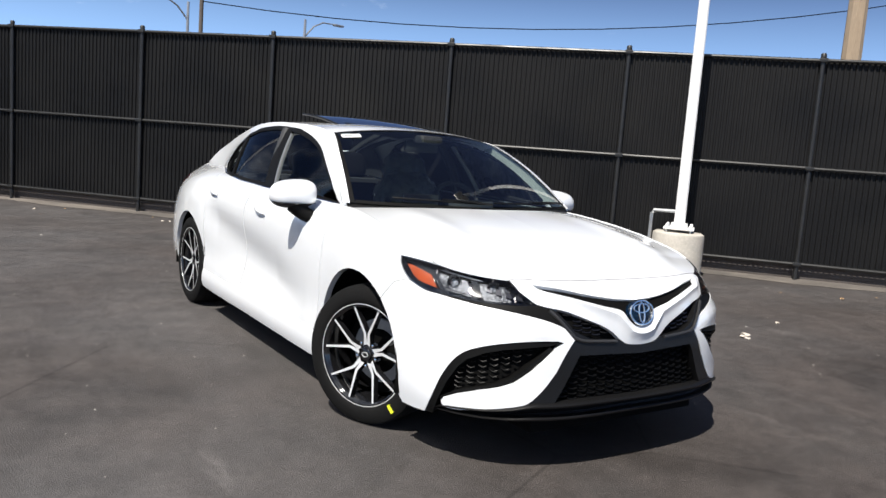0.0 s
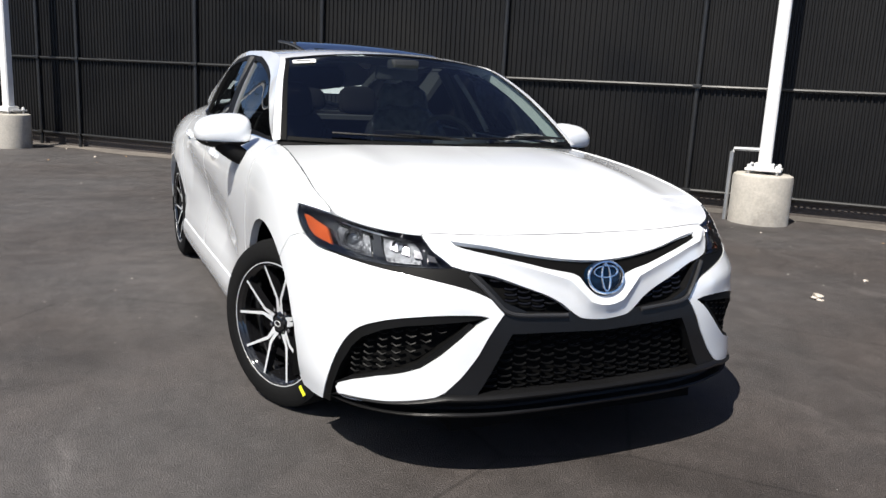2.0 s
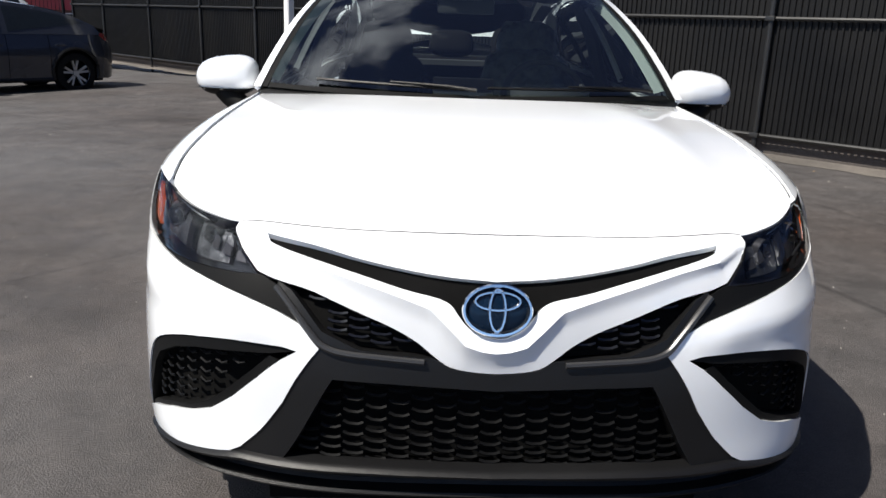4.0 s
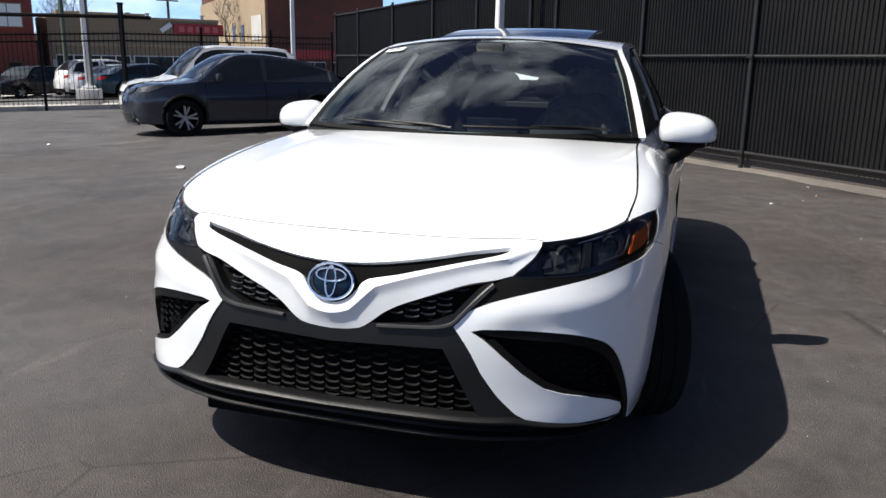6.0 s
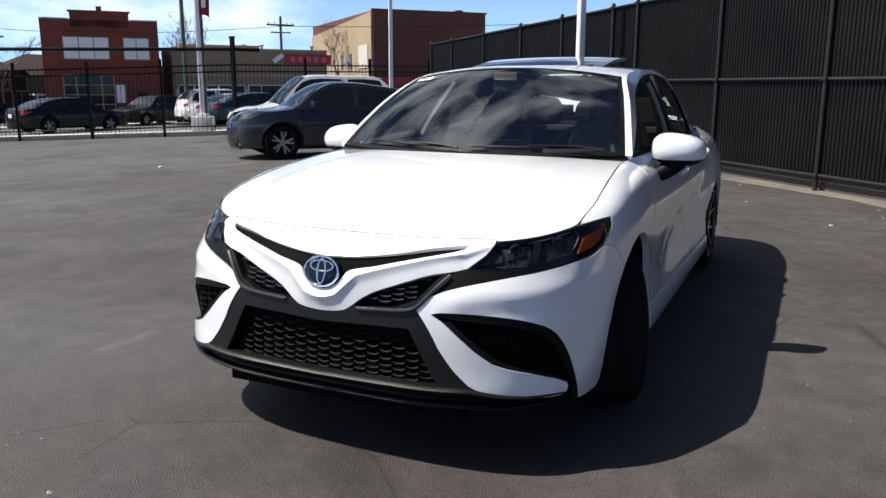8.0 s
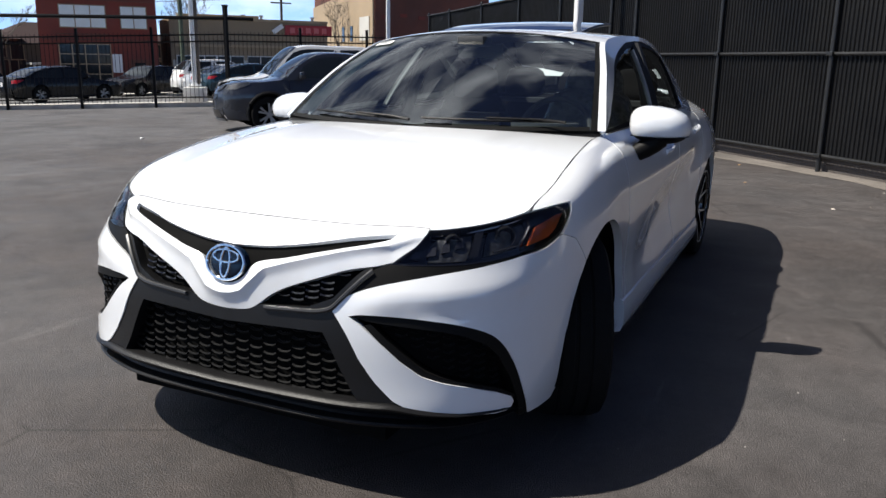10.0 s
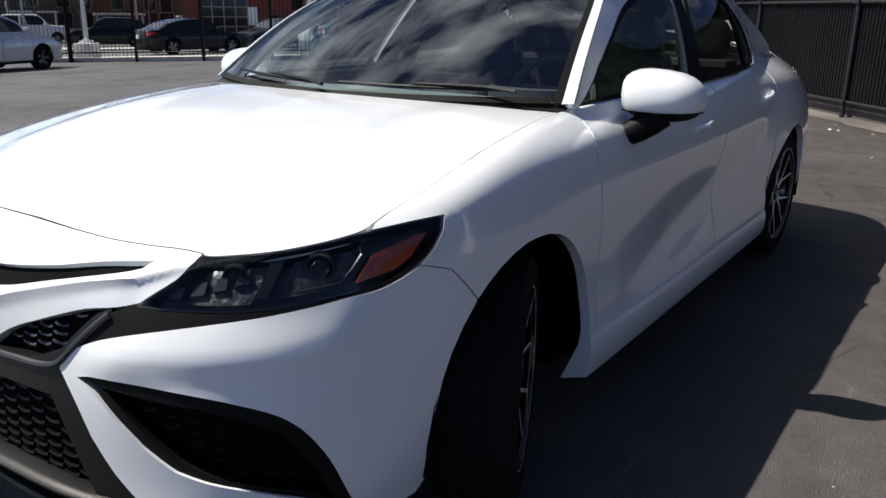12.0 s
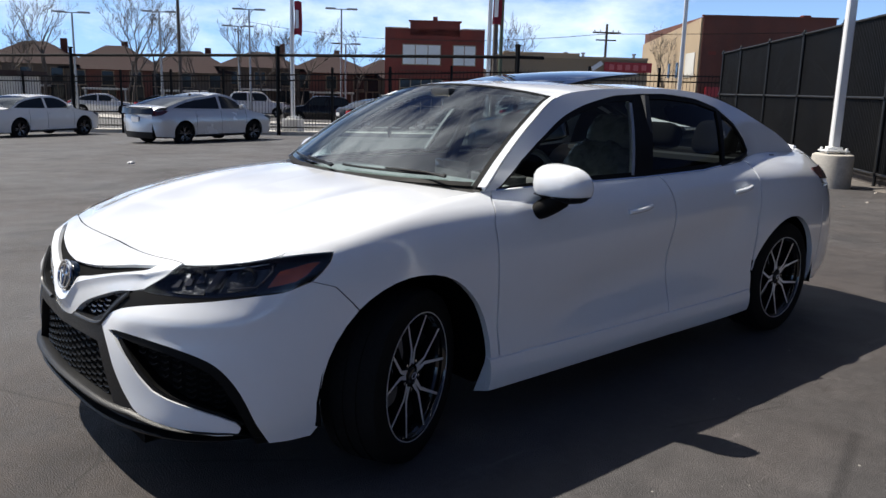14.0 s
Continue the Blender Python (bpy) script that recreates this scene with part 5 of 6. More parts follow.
def drop(s):
    """The fence's top sinks a little towards its far end."""
    return -.12 * min(max((-9 - s) / 12, 0), 1)



fence = thing("panel_fence", "tall black corrugated steel fence on round posts", "fence")
post_piece = lathe([(0, 2.83), (.025, 2.83), (.034, 2.815), (.036, 2.775), (.03, 2.77), (.03, -.15)], 12)
post_me = mesh_from("post", *post_piece, M["fence_rail"])
clamp_me = mesh_from("clamp", *box(.1, .03, .05, (0, -.035, 0), .008), M["fence_rail"])
for s in POSTS:
    p = F0 + FD * s
    for nm, me, z in (("post", post_me, drop(s)), ("clamp", clamp_me, .19), ("clamp", clamp_me, 1.395), ("clamp", clamp_me, 2.72 + drop(s))):
        ob = new(nm, me)
        ob.parent = fence
        ob.matrix_basis = pose(p.x, p.y, z, 0, 0, math.degrees(FA))
rngf = random.Random(3)
for a, b in zip(POSTS, POSTS[1:]):
    for z, r, k in ((.215, .021, 0), (1.42, .021, 0), (2.745, .021, 1)):
        p, q = F0 + FD * a, F0 + FD * b
        part("rail", tube([(p.x, p.y, z + k * drop(a)), (q.x, q.y, z + k * drop(b) + rngf.uniform(-.006, .006))], r, 8), M["fence_rail"], fence)
    # one corrugated sheet to a bay, behind the rails
    v, f, pitch = [], [], .064
    n = int((b - a) / pitch)
    pitch = (b - a) / n
    tilt = rngf.uniform(-.006, .006)
    for i in range(n):
        for ds, dn in ((0, 0), (.3, 0), (.42, .017), (.88, .017)):
            o = F0 + FD * (a + (i + ds) * pitch) + FN * (.026 + dn)
            zt = 2.77 + drop(a + (i + ds) * pitch) + rngf.uniform(-.003, .003)
            v += [(o.x, o.y, .2), (o.x + FN.x * tilt, o.y + FN.y * tilt, zt)]
    m = len(v) // 2
    f = [(2 * i, 2 * i + 2, 2 * i + 3, 2 * i + 1) for i in range(m - 1)]
    part("panel", (v, f), M["fence"], fence, smooth=False)
lowv = [tuple(F0 + FD * s + FN * .09 + Vector((0, 0, z))) for s in (POSTS[0], POSTS[-1]) for z in (0, .24)]
part("ground_board", (lowv, [(0, 2, 3, 1)]), mat("weathered_board", (.07, .06, .055), .9, var=.35, scale=2, bump=.3, bump_scale=30), fence, smooth=False)
# broken concrete strip at the foot
v, f, rr = [], [], random.Random(8)
for i in range(121):
    s = POSTS[0] + (POSTS[-1] - POSTS[0]) * i / 120
    w = .18 + .24 * (noise.noise((s * .6, 2, 0)) + .35) + rr.uniform(-.05, .05)
    o = F0 + FD * s
    for d, z in ((.2, .02), (0, .018), (-max(w, .06), .004)):
        q = o + FN * d
        v.append((q.x, q.y, z))
f = [(i * 3 + j, i * 3 + j + 1, (i + 1) * 3 + j + 1, (i + 1) * 3 + j) for i in range(120) for j in range(2)]
tagged(new("fence_footing", mesh_from("fence_footing", v, f, mat("dusty_concrete", (.17, .15, .13), .9, var=.35, scale=1.2, bump=.5, bump_scale=40, rgb2=(.1, .09, .08), patch=(.42, .58)), False)), "broken dusty concrete strip along the fence", "footing", kind="structure")


# ---------------------------------------------------------------- lamp poles
def lamp_pole(x, y, height, round_base, turn=0.0, label="", conduit=False, flag=0, width=.135):
    t = thing("light_pole", label or "white steel light pole on a concrete base", "light pole", "light poles of the lot", at=(x, y, 0), turn=turn)
    if round_base:
        part("concrete_base", lathe([(0, .53), (.275, .53), (.302, .515), (.309, .49), (.309, .05), (.314, -.02)], 32), M["concrete"], t, "pale concrete drum with cracks")
    else:
        part("concrete_base", box(.62, .62, .62, (0, 0, -.02), .03), mat("white_painted_concrete", (.6, .59, .57), .8, var=.15, scale=4) if "white_painted_concrete" not in bpy.data.materials else bpy.data.materials["white_painted_concrete"], t)
    top = .53 if round_base else .6
    part("base_plate", box(.36, .36, .025, (0, 0, top + .035), .006), M["white_pole"], t)
    for sx_ in (-.14, .14):
        for sy_ in (-.14, .14):
            part("anchor_bolt", moved(lathe([(0, .1), (.014, .1), (.022, .085), (.022, .06), (.012, .058), (.012, -.0)], 8), pose(sx_, sy_, top)), M["white_pole"], t)
    w = width / 2
    v, f = [], []
    for z, k in ((top + .06, 1), (height, .8)):
        for a in range(8):
            q = [(1, .75), (.75, 1), (-.75, 1), (-1, .75), (-1, -.75), (-.75, -1), (.75, -1), (1, -.75)][a]
            v.append((q[0] * w * k, q[1] * w * k, z))
    f = [(a, (a + 1) % 8, 8 + (a + 1) % 8, 8 + a) for a in range(8)] + [tuple(range(8, 16))]
    part("shaft", (v, f), M["white_pole"], t, smooth=False)
    part("shaft_collar", box(width * 1.5, width * 1.5, .05, (0, 0, top + .06), .01), M["white_pole"], t)
    part("lamp_head", join(box(.35, .7, .16, (0, -.5, height - .1), .03), box(.08, .5, .08, (0, -.2, height - .06))), M["white_pole"], t)
    if conduit:
        part("conduit", tube([(-.34, -.05, .0), (-.34, -.05, .74), (-.32, -.04, .775), (-.05, 0, .78)], .022, 8), M["galv"], t)
    if flag:
        vv, ff = [], []
        for i in range(9):
            for j in range(5):
                vv.append((.09 + .32 * j / 4 * (1 - .1 * i / 8), .05 * math.sin(j * 1.3 + i * .5), flag - .15 * i + .04 * math.sin(j)))
        ff = [(i * 5 + j, i * 5 + j + 1, (i + 1) * 5 + j + 1, (i + 1) * 5 + j) for i in range(8) for j in range(4)]
        fl = part("flag", (vv, ff), M["flag_red"], t, "red cloth banner with pale print")
        part("flag_print", ([(.17, -.07, flag - .3), (.3, -.07, flag - .3), (.3, -.07, flag - .95), (.17, -.07, flag - .95)], [(0, 1, 2, 3)]), M["sign_white"], fl, smooth=False)
    return t


lamp_pole(5.13, 3.19, 8.2, True, -52, "white steel light pole on a pale concrete drum beside the fence", True, width=.13)
lamp_pole(-2.45, 11.2, 8.2, True, 45, "white steel light pole on a concrete drum close to the fence")
lamp_pole(-16.55, 17.0, 8, False, 28, "white light pole with a red banner on a square concrete block", flag=4.95, width=.13)
lamp_pole(-23.5, 13.55, 8, False, 35, "white light pole with a red banner on a square concrete block", flag=4.85, width=.13)
lamp_pole(-11.75, 21.0, 8, False, 35, "white light pole by the street")

# ---------------------------------------------------------------- iron fence
iron = thing("iron_fence", "black iron picket fence with tall posts and a beam", "fence")
pk_me = mesh_from("picket", *box(.012, .012, 2.1, (0, 0, .16)), M["iron"], False)
pk, near = [], 0
for a, b in zip(IRON, IRON[1:]):
    a, b = Vector(a), Vector(b)
    d = b - a
    n = int(d.length / .13)
    ang = math.degrees(math.atan2(d.y, d.x))
    for i in range(n):
        p = a + d * (i / n)
        if -31 < p.x < -13.4 and near < 300:
            ob = new("picket", pk_me)
            ob.parent = iron
            ob.matrix_basis = pose(p.x, p.y, gz(p.x), 0, 0, ang)
            near += 1
        else:
            pk.append(box(.012, .012, 2.1, (p.x, p.y, .16 + gz(p.x)), turn=ang))
    for z in (.3, 1.98, 2.18):
        part("rail", tube([(a.x, a.y, z + gz(a.x)), (b.x, b.y, z + gz(b.x))], .022, 4), M["iron"], iron)
    m = max(1, round(d.length / 2.45))
    for i in range(m):
        p = a + d * (i / m)
        part("post", box(.07, .07, 2.42, (p.x, p.y, gz(p.x)), turn=ang), M["iron"], iron, smooth=False)
tagged(part("picket_run", join(*pk), M["iron"], iron, smooth=False), kind="stuff")
for (x, y), h in zip(IRON[1:4] + [(-42.3, -.14)], (3.0, 3.16, 3.27, 3.3)):
    part("tall_post", join(box(.11, .11, h, (x, y, gz(x))), box(.14, .14, .05, (x, y, gz(x) + h))), M["iron"], iron, smooth=False)
part("beam", tube([(-14.75, 17.75, 2.41), (-15.2, 17.0, 2.41), (-23.2, 12.77, 2.37), (-30.6, 7.77, 2.23), (-42.3, -.14, 2.0)], .055, 8), M["iron"], iron)

# ---------------------------------------------------------------- parked cars
def paint(name, rgb, metal=0.0, coat=.7):
    return mat(name, rgb, .25, metal=metal, coat=coat, spec=.3, var=.03, scale=1.5)


WHEELS = {}


def car_wheel(r, w, silver):
    """Meshes of a simple wheel: tyre, rim and spokes."""
    if (r, silver) not in WHEELS:
        tyre = mesh_from("tyre", *lathe([(r * .66, -w / 2), (r * .8, -w / 2), (r * .95, -w * .47), (r, -w * .36), (r, w * .36), (r * .95, w * .47), (r * .8, w / 2), (r * .66, w / 2 - .005)], 28, "x"), M["rubber"])
        rim_ = mesh_from("rim", *lathe([(0, 0), (r * .5, -.02), (r * .64, -.05), (r * .64, w * .42), (r * .68, w / 2 - .004)], 28, "x"), M["gloss_black"])
        sp_ = []
        for k in range(5):
            for d in (-.13, .13):
                a, a2 = 2 * math.pi * k / 5 + d * .4, 2 * math.pi * k / 5 + d * 1.6
                x = w * .42
                p0, p1 = np.array([math.cos(a), math.sin(a)]) * r * .12, np.array([math.cos(a2), math.sin(a2)]) * r * .66
                n = np.array([-(p1 - p0)[1], (p1 - p0)[0]])
                n = n / np.linalg.norm(n) * r * .05
                sp_.append(([(x - .02, *(p0 - n)), (x - .02, *(p0 + n)), (x, *(p1 + n)), (x, *(p1 - n)), (x - .05, *(p0 - n)), (x - .05, *(p0 + n)), (x - .04, *(p1 + n)), (x - .04, *(p1 - n))], [(0, 1, 2, 3), (1, 5, 6, 2), (4, 0, 3, 7), (0, 4, 5, 1)]))
        spk = mesh_from("spokes", *join(*sp_, lathe([(0, w * .42), (r * .14, w * .42), (r * .17, w * .3)], 14, "x")), M["galv"] if silver else M["dark_metal"])
        WHEELS[(r, silver)] = (("tyre", tyre), ("rim", rim_), ("spokes", spk))
    return WHEELS[(r, silver)]


def parked_car(name, label, x, y, turn, paint_m, L=4.6, W=1.8, H=1.46, wb=2.7, fo=.95, r=.325, belt=.93, hood_z=.82, cowl=.35, roof0=1.05, roof1=2.2, deck=3.15, deck_z=1.05, tail_z=1.0, silver=True, group="parked cars", cladding=False, kick=.0, round_end=.7, end_w=.66, band=False):
    """A parked car with its front towards its own -y and the front axle at y = 0."""
    t = thing(name, label, "car", group, at=(x, y, 0), turn=turn)
    ro = L - fo
    top_y = [-fo, -fo + .25, cowl, (cowl + roof0) / 2, roof0, (roof0 + roof1) / 2, roof1, (roof1 + deck) / 2, deck, ro - .1, ro]
    top_z = [hood_z - .13, hood_z - .03, belt + .04, (belt + H) / 2 + .045, H - .03, H, H - .05, (H + deck_z) / 2 + .03, deck_z, tail_z, tail_z - .06]

    def top(q):
        return cr(top_y, top_z, q)[:, 0]

    def plan(q):
        e = np.clip(np.minimum((q + fo) / round_end, (ro - q) / .5), 0, 1)
        return W / 2 * (end_w + (1 - end_w) * np.sqrt(np.clip(1 - (1 - e) ** 2, 0, 1)))

    def tuck(q, z):
        """How far both ends fall back above and below the bumpers."""
        d = .16 * np.clip((z - .62) / .35, 0, 1) ** 2 + .1 * np.clip((.45 - z) / .25, 0, 1) ** 2
        return d * (np.clip(1 - (q + fo) / .5, 0, 1) - (.6 if not band else .25) * np.clip(1 - (ro - q) / .5, 0, 1))

    def flank(q, z):
        q, z = np.atleast_1d(q), np.atleast_1d(z)
        k = plan(q) * (1 - .07 * ((z - .55) / .42) ** 2) + .012 * np.exp(-((z - .72) / .05) ** 2) - .02 * np.exp(-((z - .45) / .1) ** 2)
        return np.stack([k, q + tuck(q, z), z], 1)

    def upper(q, z):
        q, z = np.atleast_1d(q), np.atleast_1d(z)
        return np.stack([np.minimum(plan(q), W / 2) * .935 - (z - belt) * .4, q, z], 1)

    ar = r + .055

    def arc(c):
        return [(c - ar * math.cos(radians(a)), .02 + r + ar * math.sin(radians(a))) for a in np.linspace(-18, 198, 15)]

    def belt_z(q):
        return float(min(belt, top(q)[0] - .03))

    outline = [(-fo + .02, .24)] + arc(0) + arc(wb) + [(ro - .03, .26), (ro, .6), (ro, belt_z(ro))]
    outline += [(q, belt_z(q)) for q in np.linspace(ro - .2, -fo + .2, 16)] + [(-fo, belt_z(-fo)), (-fo - .0, .5)]
    low = region(outline, flank, .1, 1, thick=.02)
    cab = [(cowl - .05, belt - .01)] + [(q, float(top(q)[0]) - .035) for q in np.linspace(cowl + .1, deck - .05, 16)] + [(deck + .05, belt - .01)]
    up = region(cab, upper, .1, 1, thick=.02)
    win = [(cowl + .28, belt + .03)] + [(q, float(top(q)[0]) - .1) for q in np.linspace(cowl + .42, deck - .42, 12)] + [(deck - .2, belt + .06 + kick), (wb * .6, belt + .03 + kick * .3)]
    bmid = (roof0 + roof1) / 2 + .02
    w_front = [p for p in win if p[0] < bmid - .05] + [(bmid - .05, float(top(bmid)[0]) - .1), (bmid - .05, belt + .03)]
    w_rear = [(bmid + .05, belt + .03), (bmid + .05, float(top(bmid)[0]) - .1)] + [p for p in win if p[0] > bmid + .08]
    for s in (1, -1):
        fix = (lambda q: q) if s > 0 else mirrored
        part("body_side", fix(low), paint_m, t)
        cb = part("cabin_side", fix(up), paint_m, t)
        for nm, wv in (("front_window", w_front), ("rear_window", w_rear)):
            part(nm, fix(region(wv, upper, .12, 1, lift=.005, thick=.006)), M["pane"], cb)
        if cladding:
            for c in (0, wb):
                part("arch_trim", fix(tube([tuple(flank(p[0], p[1])[0] + (.006, 0, 0)) for p in arc(c)], .03, 6)), M["black_plastic"], t)
        part("sill", fix(tube([tuple(flank(q, .25)[0]) for q in np.linspace(ar, wb - ar, 8)], .04, 6)), M["black_plastic"], t)
        lampz = hood_z - .12
        part("headlight", fix(region([(-fo - .0, lampz - .06), (-fo + .2, lampz - .05), (-fo + .5, lampz + .06), (-fo + .45, lampz + .1), (-fo + .02, lampz + .03)], flank, .06, 1, lift=.006, thick=.012)), M["lamp_white"], t)
        part("tail_light", fix(region([(ro, tail_z - .25), (ro - .2, tail_z - .2), (ro - .36, tail_z - .1), (ro - .25, tail_z - .08), (ro, tail_z - .11)], flank, .06, 1, lift=.006, thick=.012)), M["red_lens"] if band else M["tail_red"], t)
        for q in (bmid - .15, bmid + .85):
            part("handle", fix(box(.02, .16, .03, (float(flank(q, .8)[0][0]) + .008, q, .8), .006)), paint_m, t)
        part("door_mirror", fix(join(box(.18, .12, .13, (W / 2 + .06, cowl + .35, belt + .02), .035), box(.1, .06, .05, (W / 2 - .04, cowl + .36, belt - .0), .01))), paint_m, t)
        for q in (cowl + .12, bmid, min(bmid + .95, wb - ar - .02)):
            part("door_gap", fix(tube([tuple(flank(q, z)[0] + (.003, 0, 0)) for z in np.linspace(.3, belt - .02, 8)], .004, 4)), M["dark_void"], t)

    def deckgrid(y0, y1, n, lift=0.0):
        def s(a, b):
            q = y0 + (y1 - y0) * a
            z = top(q)
            xe = np.where((q > cowl) & (q < deck), plan(q) * .935 - np.maximum(z - belt - .03, 0) * .4, np.minimum(plan(q) * (1 - .07 * ((z - .55) / .42) ** 2), plan(q) * .97))
            return np.stack([xe * b, q + tuck(q, z), z - .035 * b**3 + lift], 1)
        return both(grid(s, 0, 1, 0, 1, n, 8))
    part("bonnet", deckgrid(-fo, cowl, 10), paint_m, t)
    part("windscreen", deckgrid(cowl, roof0, 8, .002), M["pane"], t)
    part("roof", deckgrid(roof0, roof1, 8), paint_m, t)
    part("rear_screen", deckgrid(roof1, deck, 8, .002), M["pane"], t)
    part("boot", deckgrid(deck, ro, 8), paint_m, t)
    for end, nm in ((-fo, "front_end"), (ro, "rear_end")):
        zt = float(top(end)[0])

        def cap(a, b, end=end, zt=zt):
            z = .2 + (zt - .2) * a
            sgn = -1 if end < 0 else 1
            xe = flank(np.full_like(z, end), z)[:, 0]
            return np.stack([xe * b, end + tuck(np.full_like(z, end), z) + sgn * (.12 * (1 - b**2) * (1 - .5 * a**2)), z], 1)
        split = .2 if end < 0 else .22
        ends = part(nm, both(grid(cap, split, 1, 0, 1, 8, 8)), paint_m, t)
        part("valance", both(grid(cap, 0, split, 0, 1, 3, 8)), M["black_plastic"], ends)
        sgn = -1 if end < 0 else 1
        if end < 0:
            def face(x, z, out=.0):
                b = abs(x) / float(flank(end, z)[0][0])
                return (x, end + float(tuck(np.array([end]), np.array([z]))[0]) - .12 * (1 - b * b) * (1 - .5 * ((z - .2) / (zt - .2)) ** 2) - out, z)

            def plate(pts, out):
                q = [face(x, z, out) for x, z in pts]
                k = len(q)
                return q + [(a, b + .05, c) for a, b, c in q], [tuple(range(k))] + [(i, (i + 1) % k, k + (i + 1) % k, k + i) for i in range(k)]
            half = float(flank(end, .4)[0][0])
            for nm_, z0, z1, k in (("lower_grille", .27, .42, .8), ("upper_grille", hood_z - .36, hood_z - .27, .62)):
                part(nm_, join(*[plate([(x0, z0), (x1, z0), (x1, z1), (x0, z1)], .012) for x0, x1 in [(half * k * i / 3, half * k * (i + 1) / 3) for i in range(-3, 3)]]), M["gloss_black"], t)
            part("front_splitter", join(*[plate([(x0, .2), (x1, .2), (x1, .25), (x0, .25)], .015) for x0, x1 in [(half * .9 * i / 4, half * .9 * (i + 1) / 4) for i in range(-4, 4)]]), M["galv"], t)
            for sg in (-1, 1):
                part("headlight", plate([(sg * half * .52, hood_z - .22), (sg * half * .96, hood_z - .16), (sg * half * .97, hood_z - .1), (sg * half * .6, hood_z - .17)], .02), M["lamp_white"], t)
        else:
            yb = end + .12 * (1 - .5 * .25)
            part("number_plate", box(.3, .012, .15, (0, yb + .0, .64)), M["sign_white"], t, "blank pale number plate")
            if band:
                part("tail_band", join(*[([(x0, end + .13 - .12 * (x0 / .7) ** 2, .86), (x1, end + .13 - .12 * (x1 / .7) ** 2, .86), (x1, end + .1 - .12 * (x1 / .7) ** 2, 1.02), (x0, end + .1 - .12 * (x0 / .7) ** 2, 1.02)], [(0, 1, 2, 3)]) for x0, x1 in [(-.66 + .132 * i, -.66 + .132 * (i + 1)) for i in range(10)]]), M["gloss_black"], t, "dark glass band across the tail")
                part("tail_spoiler", tube([(x, end + .12 - .14 * (x / .7) ** 2, tail_z - .02) for x in np.linspace(-.62, .62, 9)], .018, 12), M["gloss_black"], t)
    part("floor_pan", box(W * .8, L * .86, .1, (0, (ro - fo) / 2, .2)), M["dark_void"], t)
    for c in (0, wb):
        part("wheel_well", box(W * .86, 2 * ar - .02, ar + r - .22, (0, c, .22)), M["dark_void"], t)
    for c in (0, wb):
        for s in (1, -1):
            w = new("wheel")
            w.parent = t
            w.matrix_basis = pose(s * (W / 2 - .125), c, r, random.Random(c + s).uniform(0, 60), 0, 0 if s > 0 else 180)
            for nm, me in car_wheel(r, .22, silver):
                o = new(nm, me)
                o.parent = w
    return t


P_GREY, P_WHITE, P_SILVER, P_BLACK, P_BLUE = paint("slate_grey_paint", (.03, .034, .045), .3), paint("plain_white_paint", (.75, .75, .74)), paint("silver_paint", (.55, .57, .6), .35), paint("black_paint", (.004, .0043, .006), coat=.15), paint("dark_teal_paint", (.02, .05, .07), .3)
parked_car("crossover_car", "slate grey crossover parked on the lot", -8.58, 10.15, -41, P_GREY, L=4.3, W=1.795, H=1.53, wb=2.64, fo=.82, r=.345, belt=1.0, hood_z=.98, cowl=.28, roof0=1.0, roof1=2.05, deck=3.1, deck_z=1.16, tail_z=1.1, cladding=True, kick=.12, round_end=1.0, end_w=.52)
parked_car("sport_utility_car", "white sport utility car parked behind the grey crossover", -10.75, 12.62, -41, P_WHITE, L=4.3, W=1.8, H=1.73, wb=2.65, fo=.75, r=.33, belt=1.02, hood_z=.98, cowl=.25, roof0=.95, roof1=2.9, deck=3.25, deck_z=1.1, tail_z=1.02)
parked_car("hatchback_car", "silver hybrid hatchback parked with its tail to the lot", -20.5, 9.7, 198, P_SILVER, L=4.57, W=1.76, H=1.47, wb=2.7, fo=.97, r=.315, belt=.98, hood_z=.84, cowl=.2, roof0=.95, roof1=1.65, deck=3.25, deck_z=1.1, tail_z=1.06, silver=False, band=True)
parked_car("sedan_car", "white sedan parked along the iron fence", -28.2, 6.75, 210, P_WHITE, L=4.88, W=1.83, H=1.45, wb=2.8, fo=.97, r=.33, belt=.97, hood_z=.86, silver=False)
parked_car("street_sedan_car", "black sedan on the street beyond the fence", -26.3, 21.5, 170, P_BLACK, L=4.6, W=1.76, H=1.43, wb=2.66)
parked_car("street_utility_car", "white utility car on the street beyond the fence", -25.2, 30.1, 152, P_WHITE, L=4.6, W=1.85, H=1.7, wb=2.7, belt=1.08, hood_z=1.04, roof0=1.0, roof1=2.9, deck=3.45, deck_z=1.2, tail_z=1.1)
parked_car("street_sedan_car", "silver sedan on the street beyond the fence", -23.4, 29.0, 152, P_SILVER, L=4.6, W=1.78, H=1.45, wb=2.66)
parked_car("street_sedan_car", "dark teal sedan on the street", -21.4, 28.0, 152, P_BLUE, L=4.7, W=1.8, H=1.45, wb=2.75)
parked_car("street_hatchback_car", "dark hatchback on the street in front of the brick building", -29.3, 26.3, 0, P_BLACK, L=4.2, W=1.76, H=1.5, wb=2.53, fo=.85, belt=.98, hood_z=.9, roof1=2.6, deck=3.1, deck_z=1.1)
parked_car("street_utility_car", "white boxy utility car across the street", -49.9, 27.4, 152, P_WHITE, L=4.7, W=1.9, H=1.8, wb=2.7, belt=1.12, hood_z=1.08, roof0=1.0, roof1=3.1, deck=3.5, deck_z=1.25, tail_z=1.15)
